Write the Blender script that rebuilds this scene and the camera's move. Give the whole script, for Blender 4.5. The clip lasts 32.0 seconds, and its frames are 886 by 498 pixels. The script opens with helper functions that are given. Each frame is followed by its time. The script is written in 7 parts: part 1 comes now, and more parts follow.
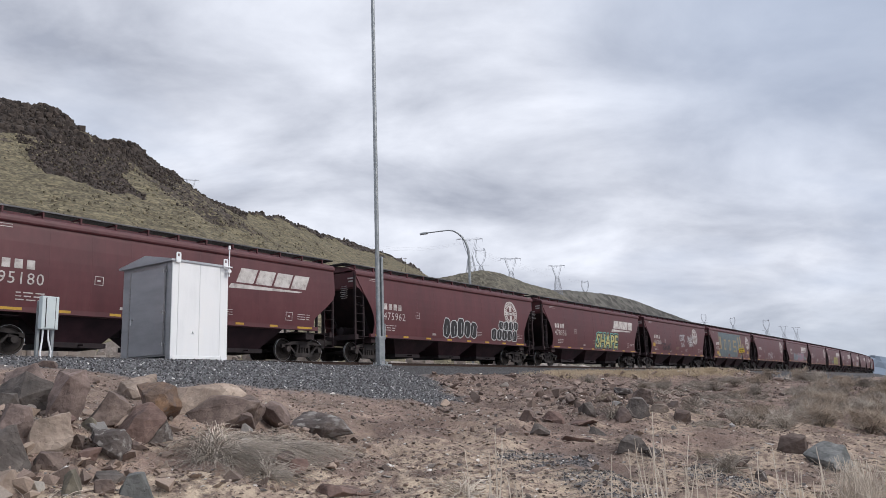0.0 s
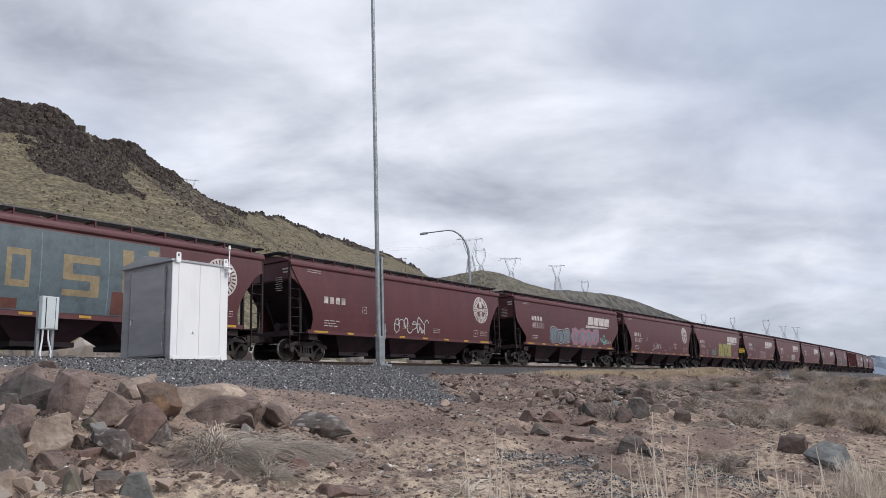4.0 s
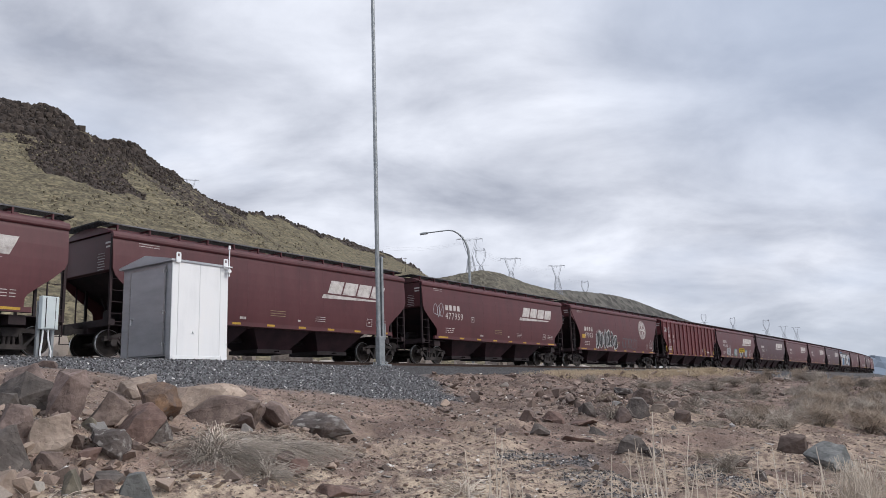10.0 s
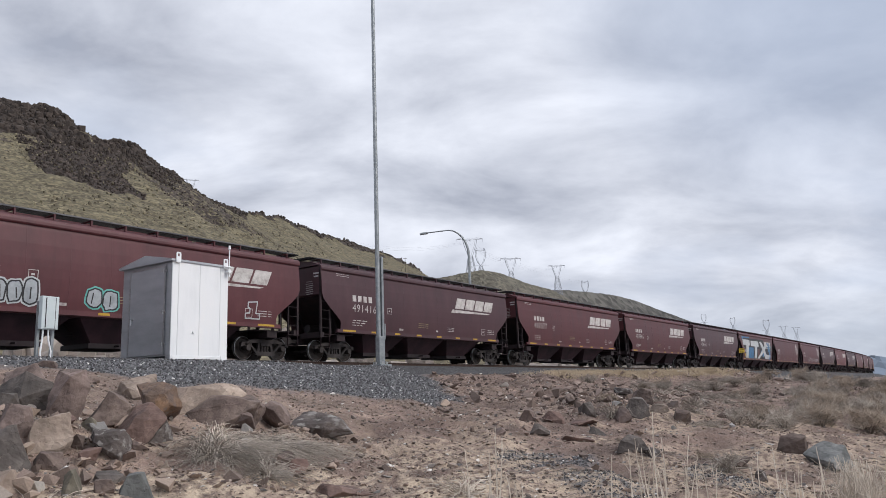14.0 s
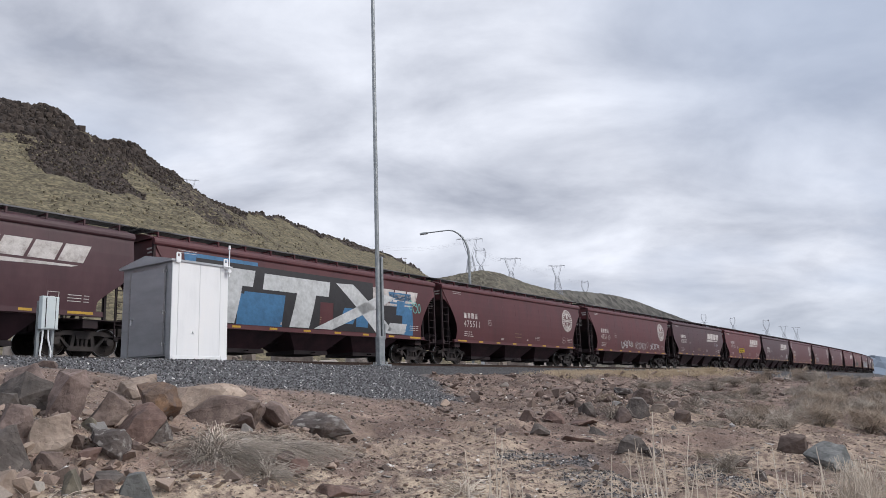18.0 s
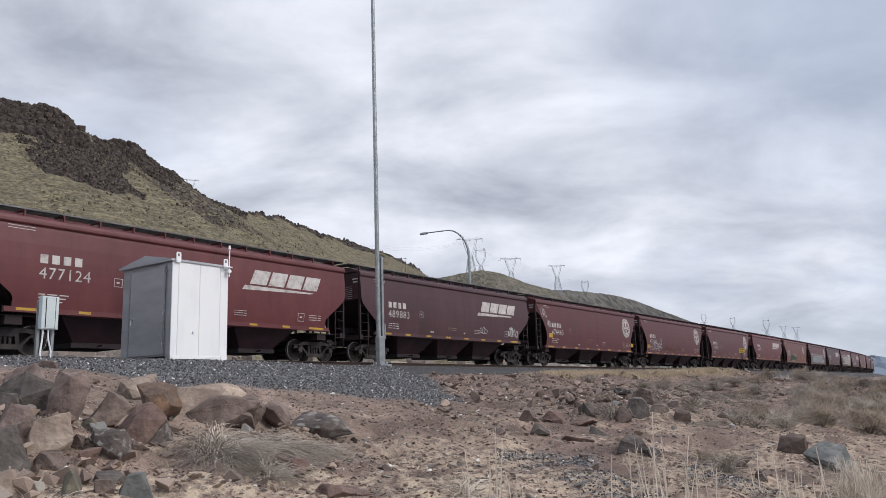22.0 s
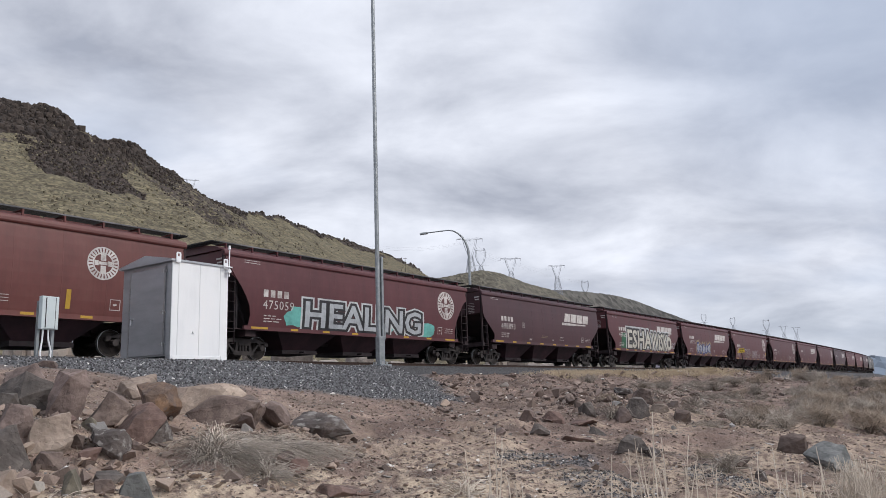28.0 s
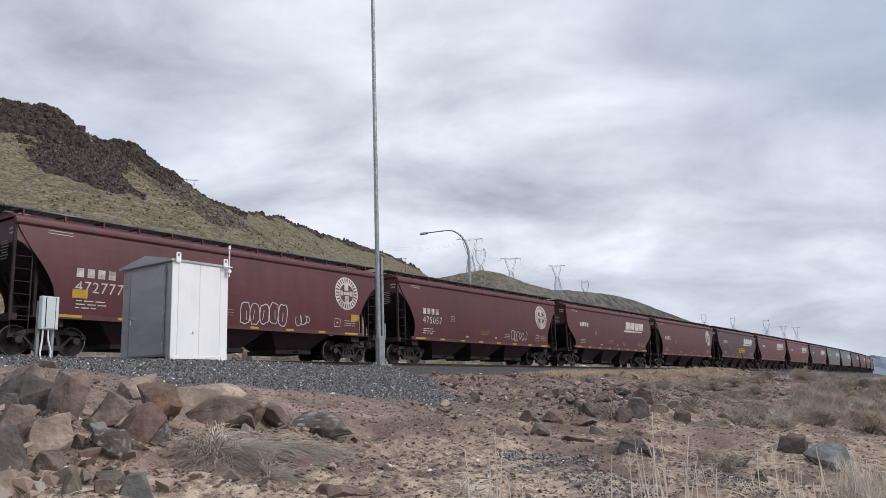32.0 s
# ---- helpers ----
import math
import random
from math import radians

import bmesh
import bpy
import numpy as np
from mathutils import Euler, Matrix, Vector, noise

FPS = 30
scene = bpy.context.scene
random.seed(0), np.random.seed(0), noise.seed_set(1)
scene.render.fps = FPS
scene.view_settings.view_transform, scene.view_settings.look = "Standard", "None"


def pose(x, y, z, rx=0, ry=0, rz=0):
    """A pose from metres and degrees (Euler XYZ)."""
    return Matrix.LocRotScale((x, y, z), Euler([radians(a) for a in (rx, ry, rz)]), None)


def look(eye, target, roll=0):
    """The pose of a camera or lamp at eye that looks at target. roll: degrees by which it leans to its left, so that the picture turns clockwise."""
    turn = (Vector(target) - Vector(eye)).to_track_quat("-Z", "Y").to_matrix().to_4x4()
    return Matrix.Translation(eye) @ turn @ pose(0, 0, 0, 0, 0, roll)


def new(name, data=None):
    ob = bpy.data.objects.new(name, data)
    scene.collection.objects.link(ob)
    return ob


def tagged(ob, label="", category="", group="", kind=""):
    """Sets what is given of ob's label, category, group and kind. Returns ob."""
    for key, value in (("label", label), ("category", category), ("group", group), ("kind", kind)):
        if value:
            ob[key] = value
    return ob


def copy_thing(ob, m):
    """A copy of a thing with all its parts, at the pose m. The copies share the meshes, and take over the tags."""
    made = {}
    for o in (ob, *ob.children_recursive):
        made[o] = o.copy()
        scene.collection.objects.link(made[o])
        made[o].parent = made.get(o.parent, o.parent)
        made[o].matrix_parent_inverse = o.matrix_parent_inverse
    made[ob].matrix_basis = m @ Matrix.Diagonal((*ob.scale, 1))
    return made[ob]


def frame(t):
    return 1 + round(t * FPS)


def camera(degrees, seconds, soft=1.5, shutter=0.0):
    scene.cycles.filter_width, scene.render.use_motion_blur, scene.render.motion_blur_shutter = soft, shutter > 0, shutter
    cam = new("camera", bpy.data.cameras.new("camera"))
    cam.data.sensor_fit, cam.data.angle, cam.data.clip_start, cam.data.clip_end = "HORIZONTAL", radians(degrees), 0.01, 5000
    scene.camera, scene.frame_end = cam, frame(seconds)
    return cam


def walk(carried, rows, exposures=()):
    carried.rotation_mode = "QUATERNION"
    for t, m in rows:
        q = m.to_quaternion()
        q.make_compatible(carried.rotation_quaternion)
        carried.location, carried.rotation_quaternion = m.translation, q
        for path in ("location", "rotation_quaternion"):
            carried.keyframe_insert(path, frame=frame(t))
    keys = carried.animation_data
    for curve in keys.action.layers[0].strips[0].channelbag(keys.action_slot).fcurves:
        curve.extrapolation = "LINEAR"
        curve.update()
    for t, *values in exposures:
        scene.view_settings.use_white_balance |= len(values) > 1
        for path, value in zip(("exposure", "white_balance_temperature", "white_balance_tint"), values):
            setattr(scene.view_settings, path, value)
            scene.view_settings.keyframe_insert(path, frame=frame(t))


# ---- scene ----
cam = camera(60.06, 32.0, soft=0.5)
EYE = (0.0, -24.68, -1.544)
AIM = (EYE[0] + 0.8027, EYE[1] + 0.5667, EYE[2] + 0.1850)
walk(cam, [(0.0, look(EYE, AIM, -1.95)), (32.0, look(EYE, AIM, -1.95))], [(0.0, 0.0, 6300, 10), (32.0, 0.0, 6300, 10)])

# ---------- sky and sun ----------
CLOUD_BRIGHT, CLOUD_DARK, CLOUD_BLUE = (0.92, 0.94, 1.01), (0.41, 0.435, 0.51), (0.40, 0.47, 0.61)
SUN_AZ, SUN_EL = 162.0, 42.0     # compass-like angle from +y towards +x, elevation


def cloud_nodes(nt, vec, bright, dark, blue):
    """Overcast cloud colour from a direction vector; returns a colour socket."""
    n, l = nt.nodes, nt.links
    sep = n.new("ShaderNodeSeparateXYZ")
    l.new(vec, sep.inputs[0])
    zz = n.new("ShaderNodeMath")
    zz.operation = "MAXIMUM"
    l.new(sep.outputs[2], zz.inputs[0])
    zz.inputs[1].default_value = 0.0
    za = n.new("ShaderNodeMath")
    za.operation = "ADD"
    l.new(zz.outputs[0], za.inputs[0])
    za.inputs[1].default_value = 0.32
    dv = n.new("ShaderNodeVectorMath")
    dv.operation = "DIVIDE"
    cb = n.new("ShaderNodeCombineXYZ")
    for i in range(3):
        l.new(za.outputs[0], cb.inputs[i])
    l.new(vec, dv.inputs[0])
    l.new(cb.outputs[0], dv.inputs[1])
    # cloud rolls drawn out along one heading
    tn = n.new("ShaderNodeMapping")
    tn.inputs["Rotation"].default_value = (0, 0, radians(50))
    l.new(dv.outputs[0], tn.inputs[0])
    mp = n.new("ShaderNodeMapping")
    mp.inputs["Location"].default_value = (5.2, 2.9, 0)
    mp.inputs["Scale"].default_value = (0.85, 1.1, 1.0)
    l.new(tn.outputs[0], mp.inputs[0])
    big = n.new("ShaderNodeTexNoise")
    big.inputs["Scale"].default_value = 2.7
    big.inputs["Detail"].default_value = 9
    big.inputs["Roughness"].default_value = 0.54
    big.inputs["Distortion"].default_value = 0.25
    l.new(mp.outputs[0], big.inputs["Vector"])
    r1 = n.new("ShaderNodeValToRGB")
    e = r1.color_ramp.elements
    e[0].position, e[0].color = 0.30, (*dark, 1)
    e[1].position, e[1].color = 0.69, (*bright, 1)
    l.new(big.outputs[0], r1.inputs[0])
    two = n.new("ShaderNodeTexNoise")
    two.inputs["Scale"].default_value = 1.5
    two.inputs["Detail"].default_value = 5
    l.new(mp.outputs[0], two.inputs["Vector"])
    r2 = n.new("ShaderNodeValToRGB")
    r2.color_ramp.elements[0].position, r2.color_ramp.elements[0].color = 0.54, (0, 0, 0, 1)
    r2.color_ramp.elements[1].position, r2.color_ramp.elements[1].color = 0.74, (0.6, 0.6, 0.6, 1)
    l.new(two.outputs[0], r2.inputs[0])
    # the deck thins to blue-grey towards the south-east
    to = n.new("ShaderNodeVectorMath")
    to.operation = "DOT_PRODUCT"
    l.new(vec, to.inputs[0])
    to.inputs[1].default_value = (0.87, 0.06, 0.49)
    tr = n.new("ShaderNodeMapRange")
    tr.inputs[1].default_value, tr.inputs[2].default_value, tr.inputs[4].default_value = 0.93, 1.0, 0.75
    l.new(to.outputs["Value"], tr.inputs[0])
    sm = n.new("ShaderNodeMath")
    sm.operation = "MAXIMUM"
    l.new(r2.outputs[0], sm.inputs[0])
    l.new(tr.outputs[0], sm.inputs[1])
    mx = n.new("ShaderNodeMixRGB")
    l.new(sm.outputs[0], mx.inputs[0])
    l.new(r1.outputs[0], mx.inputs[1])
    mx.inputs[2].default_value = (*blue, 1)
    # thin bright cloud low over the horizon
    lo = n.new("ShaderNodeMapRange")
    lo.inputs[1].default_value, lo.inputs[2].default_value, lo.inputs[3].default_value, lo.inputs[4].default_value = 0.0, 0.14, 0.62, 0.0
    l.new(zz.outputs[0], lo.inputs[0])
    m2 = n.new("ShaderNodeMixRGB")
    l.new(lo.outputs[0], m2.inputs[0])
    l.new(mx.outputs[0], m2.inputs[1])
    m2.inputs[2].default_value = (bright[0] * 0.70, bright[1] * 0.74, bright[2] * 0.76, 1)
    return m2.outputs[0]


world = bpy.data.worlds.new("overcast_world")
scene.world = world
world.use_nodes = True
wn, wl = world.node_tree.nodes, world.node_tree.links
wn.clear()
sky = wn.new("ShaderNodeTexSky")
sky.sky_type, sky.sun_disc = "NISHITA", False
sky.sun_elevation, sky.sun_rotation = radians(SUN_EL), radians(SUN_AZ)
bg_sky = wn.new("ShaderNodeBackground")
bg_sky.inputs[1].default_value = 0.07
wl.new(sky.outputs[0], bg_sky.inputs[0])
tcw = wn.new("ShaderNodeTexCoord")
ccol = cloud_nodes(world.node_tree, tcw.outputs["Generated"], CLOUD_BRIGHT, CLOUD_DARK, CLOUD_BLUE)
bg_cl = wn.new("ShaderNodeBackground")
bg_cl.inputs[1].default_value = 1.20
wl.new(ccol, bg_cl.inputs[0])
mixw = wn.new("ShaderNodeMixShader")
mixw.inputs[0].default_value = 0.9
wl.new(bg_sky.outputs[0], mixw.inputs[1])
wl.new(bg_cl.outputs[0], mixw.inputs[2])
wout = wn.new("ShaderNodeOutputWorld")
wl.new(mixw.outputs[0], wout.inputs[0])

sun = new("sun", bpy.data.lights.new("sun", "SUN"))
sun.data.energy, sun.data.angle, sun.data.color = 2.05, radians(22), (1.0, 0.935, 0.86)
_a, _e = radians(SUN_AZ), radians(SUN_EL)
sun.matrix_world = look((math.sin(_a) * math.cos(_e) * 50, math.cos(_a) * math.cos(_e) * 50, math.sin(_e) * 50), (0, 0, 0))


# ---------- materials ----------
def material(name, cols, scale=6.0, rough=0.7, metal=0.0, bump=0.3, detail=6.0, fine=40.0, rough2=None, spread=(0.3, 0.7), vary=0.0, dist=0.02, stretch=(1, 1, 1), grain=0.28):
    """Two-scale procedural surface: a coarse ramp of colours, a fine grain and relief."""
    m = bpy.data.materials.new(name)
    m.use_nodes = True
    nt = m.node_tree
    n, l = nt.nodes, nt.links
    b = n["Principled BSDF"]
    tc = n.new("ShaderNodeTexCoord")
    mp = n.new("ShaderNodeMapping")
    mp.inputs["Scale"].default_value = stretch
    l.new(tc.outputs["Object"], mp.inputs[0])
    a = n.new("ShaderNodeTexNoise")
    a.inputs["Scale"].default_value = scale
    a.inputs["Detail"].default_value = detail
    a.inputs["Roughness"].default_value = 0.6
    l.new(mp.outputs[0], a.inputs["Vector"])
    r = n.new("ShaderNodeValToRGB")
    els = r.color_ramp.elements
    while len(els) < len(cols):
        els.new(0.5)
    for i, c in enumerate(cols):
        els[i].position = spread[0] + (spread[1] - spread[0]) * i / max(1, len(cols) - 1)
        els[i].color = (*c, 1)
    l.new(a.outputs[0], r.inputs[0])
    g = n.new("ShaderNodeTexNoise")
    g.inputs["Scale"].default_value = fine
    g.inputs["Detail"].default_value = 4
    l.new(tc.outputs["Object"], g.inputs["Vector"])
    hv = n.new("ShaderNodeHueSaturation")
    mr = n.new("ShaderNodeMapRange")
    mr.inputs[3].default_value, mr.inputs[4].default_value = 1 - grain, 1 + grain
    l.new(g.outputs[0], mr.inputs[0])
    val = mr.outputs[0]
    if vary:
        oi = n.new("ShaderNodeObjectInfo")
        m2 = n.new("ShaderNodeMapRange")
        m2.inputs[3].default_value, m2.inputs[4].default_value = 1 - vary, 1 + vary
        l.new(oi.outputs["Random"], m2.inputs[0])
        mu = n.new("ShaderNodeMath")
        mu.operation = "MULTIPLY"
        l.new(val, mu.inputs[0])
        l.new(m2.outputs[0], mu.inputs[1])
        val = mu.outputs[0]
    l.new(val, hv.inputs["Value"])
    l.new(r.outputs[0], hv.inputs["Color"])
    l.new(hv.outputs[0], b.inputs["Base Color"])
    b.inputs["Metallic"].default_value = metal
    b.inputs["Roughness"].default_value = rough
    if rough2 is not None:
        m3 = n.new("ShaderNodeMapRange")
        m3.inputs[3].default_value, m3.inputs[4].default_value = rough, rough2
        l.new(a.outputs[0], m3.inputs[0])
        l.new(m3.outputs[0], b.inputs["Roughness"])
    if bump:
        bp = n.new("ShaderNodeBump")
        bp.inputs["Strength"].default_value = bump
        bp.inputs["Distance"].default_value = dist
        l.new(g.outputs[0], bp.inputs["Height"])
        l.new(bp.outputs[0], b.inputs["Normal"])
    return m


def car_paint(name, base, fade):
    """Weathered freight-car paint: vertical rain streaks, dust and faded blotches."""
    m = material(name, [tuple(c * 0.72 for c in base), base, fade], scale=0.9, rough=0.40, bump=0.05, fine=5, rough2=0.60, spread=(0.3, 0.75), vary=0.08, stretch=(1.2, 1, 0.5), grain=0.10)
    nt = m.node_tree
    n, l = nt.nodes, nt.links
    b = n["Principled BSDF"]
    src = b.inputs["Base Color"].links[0].from_socket
    tc = n.new("ShaderNodeTexCoord")
    mp = n.new("ShaderNodeMapping")
    mp.inputs["Scale"].default_value = (5, 1, 0.22)
    l.new(tc.outputs["Object"], mp.inputs[0])
    s = n.new("ShaderNodeTexNoise")
    s.inputs["Scale"].default_value = 2.0
    s.inputs["Detail"].default_value = 8
    l.new(mp.outputs[0], s.inputs["Vector"])
    r = n.new("ShaderNodeMapRange")
    r.inputs[1].default_value, r.inputs[2].default_value = 0.5, 0.8
    r.inputs[4].default_value = 0.28
    l.new(s.outputs[0], r.inputs[0])
    x = n.new("ShaderNodeMixRGB")
    l.new(r.outputs[0], x.inputs[0])
    l.new(src, x.inputs[1])
    x.inputs[2].default_value = (base[0] * 0.45 + 0.01, base[1] * 0.5 + 0.008, base[2] * 0.5 + 0.006, 1)
    l.new(x.outputs[0], b.inputs["Base Color"])
    b.inputs["Specular IOR Level"].default_value = 0.47
    return m


PAINT = {
    "maroon": car_paint("maroon_paint", (0.090, 0.024, 0.028), (0.106, 0.034, 0.037)),
    "brown": car_paint("brown_paint", (0.063, 0.025, 0.031), (0.080, 0.037, 0.042)),
    "red": car_paint("red_paint", (0.112, 0.024, 0.027), (0.132, 0.036, 0.037)),
    "oxide": car_paint("oxide_paint", (0.122, 0.036, 0.031), (0.140, 0.052, 0.043)),
    "grey": car_paint("grey_paint", (0.115, 0.115, 0.115), (0.16, 0.16, 0.155)),
}
M_DARK = material("grimy_underframe", [(0.006, 0.004, 0.005), (0.015, 0.009, 0.011), (0.030, 0.019, 0.022)], scale=1.5, rough=0.8, vary=0.1)
# end paint: grime, plus the shade between cars darkened into the colour
M_ENDS = material("grimy_shaded_end_paint", [(0.010, 0.006, 0.007), (0.022, 0.011, 0.013), (0.040, 0.019, 0.021)], scale=1.2, rough=0.8, vary=0.1)
M_BAY = material("grimy_maroon_hopper", [(0.012, 0.005, 0.008), (0.030, 0.012, 0.017), (0.054, 0.022, 0.029)], scale=1.1, rough=0.7, vary=0.15)
M_TRUCK = material("dusty_cast_steel", [(0.012, 0.010, 0.010), (0.030, 0.024, 0.023), (0.055, 0.045, 0.042)], scale=3, rough=0.75, metal=0.2)
M_WHEEL = material("worn_wheel_steel", [(0.02, 0.016, 0.014), (0.05, 0.04, 0.035)], scale=4, rough=0.6, metal=0.5)
M_TREAD = material("polished_tread", [(0.45, 0.45, 0.46), (0.6, 0.6, 0.6)], scale=4, rough=0.3, metal=1.0, bump=0.05)
M_STRIP = material("worn_grey_steel", [(0.05, 0.05, 0.055), (0.11, 0.11, 0.115), (0.2, 0.2, 0.21)], scale=0.7, rough=0.5, metal=0.4)
M_GRATE = material("dark_grating", [(0.010, 0.010, 0.011), (0.03, 0.028, 0.028)], scale=3, rough=0.6, metal=0.6)
M_WHITE = material("faded_white_paint", [(0.26, 0.22, 0.21), (0.46, 0.43, 0.41), (0.56, 0.53, 0.51)], scale=2.5, rough=0.7, bump=0.1, spread=(0.34, 0.6))
M_YEL = material("yellow_reflective", [(0.36, 0.21, 0.02), (0.50, 0.31, 0.03)], scale=3, rough=0.5, bump=0.05)
M_RAIL = material("rusty_rail", [(0.035, 0.022, 0.017), (0.08, 0.05, 0.038)], scale=8, rough=0.7, metal=0.5)
M_RAILTOP = material("rail_running_face", [(0.35, 0.34, 0.33), (0.5, 0.49, 0.48)], scale=3, rough=0.3, metal=1.0, bump=0.02)
M_TIE = material("creosoted_tie", [(0.02, 0.016, 0.013), (0.06, 0.048, 0.04)], scale=5, rough=0.9, vary=0.2)
M_BALLAST = material("grey_ballast", [(0.022, 0.021, 0.023), (0.062, 0.061, 0.064), (0.14, 0.138, 0.142)], scale=11, rough=0.95, bump=1.0, fine=16, dist=0.08, grain=0.6)
M_GALV = material("galvanised_steel", [(0.22, 0.24, 0.25), (0.30, 0.32, 0.33), (0.38, 0.40, 0.41)], scale=5, rough=0.45, metal=0.75, bump=0.04, rough2=0.6, grain=0.12)
M_ALU = material("weathered_aluminium", [(0.38, 0.39, 0.41), (0.46, 0.47, 0.49), (0.52, 0.53, 0.55)], scale=0.8, rough=0.36, metal=0.6, bump=0.03, stretch=(1, 1, 4), rough2=0.5, grain=0.08)
M_CABW = material("white_enamel", [(0.74, 0.75, 0.76), (0.82, 0.83, 0.84), (0.85, 0.85, 0.85)], scale=1.0, rough=0.35, bump=0.03, stretch=(2, 2, 0.5), grain=0.04)
M_BOX = material("pale_green_enamel", [(0.50, 0.56, 0.57), (0.60, 0.66, 0.67)], scale=2, rough=0.4, bump=0.03, grain=0.05)
M_STEEL = material("bright_hardware", [(0.4, 0.4, 0.4), (0.55, 0.55, 0.55)], scale=9, rough=0.35, metal=0.9, bump=0.03)
M_TOWER = material("far_lattice_steel", [(0.32, 0.335, 0.37), (0.40, 0.415, 0.45)], scale=0.3, rough=0.6, metal=0.3, bump=0)

# ---------- small mesh tools ----------
def part(name, bm, mat, parent=None, label="", smooth=False):
    me = bpy.data.meshes.new(name)
    bm.to_mesh(me)
    bm.free()
    return mesh_part(name, me, mat, parent, label, smooth)


def mesh_part(name, me, mat, parent=None, label="", smooth=False):
    for m in (mat if isinstance(mat, (list, tuple)) else [mat]):
        me.materials.append(m)
    if smooth:
        me.polygons.foreach_set("use_smooth", [True] * len(me.polygons))
    ob = new(name, me)
    if parent is not None:
        ob.parent = parent
    if label:
        ob["label"] = label
    return ob


def empty(name, m=None):
    ob = new(name)
    ob.empty_display_size = 0.3
    if m is not None:
        ob.matrix_basis = m
    return ob


def box(bm, x0, x1, y0, y1, z0, z1, m=None, mi=0):
    vs = [bm.verts.new(c) for c in ((x0, y0, z0), (x1, y0, z0), (x1, y1, z0), (x0, y1, z0), (x0, y0, z1), (x1, y0, z1), (x1, y1, z1), (x0, y1, z1))]
    if m is not None:
        for v in vs:
            v.co = m @ v.co
    for q in ((3, 2, 1, 0), (4, 5, 6, 7), (0, 1, 5, 4), (1, 2, 6, 5), (2, 3, 7, 6), (3, 0, 4, 7)):
        f = bm.faces.new([vs[i] for i in q])
        f.material_index = mi
    return vs


def rod(bm, a, b, r, r2=None, n=6, mi=0, caps=True):
    a, b = Vector(a), Vector(b)
    r2 = r if r2 is None else r2
    q = (b - a).to_track_quat("Z", "Y")
    rings = []
    for p, rr in ((a, r), (b, r2)):
        rings.append([bm.verts.new(p + q @ Vector((rr * math.cos(2 * math.pi * i / n), rr * math.sin(2 * math.pi * i / n), 0))) for i in range(n)])
    for i in range(n):
        f = bm.faces.new((rings[0][i], rings[0][(i + 1) % n], rings[1][(i + 1) % n], rings[1][i]))
        f.material_index = mi
    if caps:
        bm.faces.new(rings[0][::-1]).material_index = mi
        bm.faces.new(rings[1]).material_index = mi


def beam(bm, a, b, w, h, mi=0):
    """A square bar from a to b."""
    a, b = Vector(a), Vector(b)
    d = b - a
    q = d.to_track_quat("X", "Z").to_matrix().to_4x4()
    box(bm, 0, d.length, -w / 2, w / 2, -h / 2, h / 2, Matrix.Translation(a) @ q, mi)


def prism(bm, pts, y0, y1, mi=0):
    """A polygon in x, z drawn out from y0 to y1."""
    a = [bm.verts.new((x, y0, z)) for x, z in pts]
    b = [bm.verts.new((x, y1, z)) for x, z in pts]
    n = len(pts)
    fs = [bm.faces.new(a), bm.faces.new(b[::-1])]
    for i in range(n):
        fs.append(bm.faces.new((a[i], b[i], b[(i + 1) % n], a[(i + 1) % n])))
    for f in fs:
        f.material_index = mi
    bmesh.ops.recalc_face_normals(bm, faces=fs)


def disc_stack(bm, prof, n=20, mi=0, caps=True):
    """A turned body about the y axis from (y, r) pairs."""
    rings = []
    for y, r in prof:
        rings.append([bm.verts.new((r * math.cos(2 * math.pi * i / n), y, r * math.sin(2 * math.pi * i / n))) for i in range(n)])
    fs = []
    for a, b in zip(rings, rings[1:]):
        for i in range(n):
            fs.append(bm.faces.new((a[i], a[(i + 1) % n], b[(i + 1) % n], b[i])))
    if caps:
        fs.append(bm.faces.new(rings[0]))
        fs.append(bm.faces.new(rings[-1][::-1]))
    for f in fs:
        f.material_index = mi
    bmesh.ops.recalc_face_normals(bm, faces=fs)


def lattice(seed):
    g = np.random.RandomState(seed)
    return g.rand(256, 256)


_LAT = {}


def vnoise(x, y, seed=0):
    """Smooth value noise in 0..1 on arrays."""
    if seed not in _LAT:
        _LAT[seed] = lattice(seed)
    t = _LAT[seed]
    xi, yi = np.floor(x).astype(int), np.floor(y).astype(int)
    fx, fy = x - xi, y - yi
    fx, fy = fx * fx * (3 - 2 * fx), fy * fy * (3 - 2 * fy)
    a, b = t[xi % 256, yi % 256], t[(xi + 1) % 256, yi % 256]
    c, d = t[xi % 256, (yi + 1) % 256], t[(xi + 1) % 256, (yi + 1) % 256]
    return (a * (1 - fx) + b * fx) * (1 - fy) + (c * (1 - fx) + d * fx) * fy


def fbm(x, y, octaves=4, seed=0):
    s, amp, tot = 0, 1.0, 0.0
    for o in range(octaves):
        s = s + amp * vnoise(x * 2 ** o + 17.3 * o, y * 2 ** o + 9.1 * o, seed + o)
        tot += amp
        amp *= 0.5
    return s / tot


def smooth(a, b, x):
    t = np.clip((x - a) / (b - a), 0, 1)
    return t * t * (3 - 2 * t)


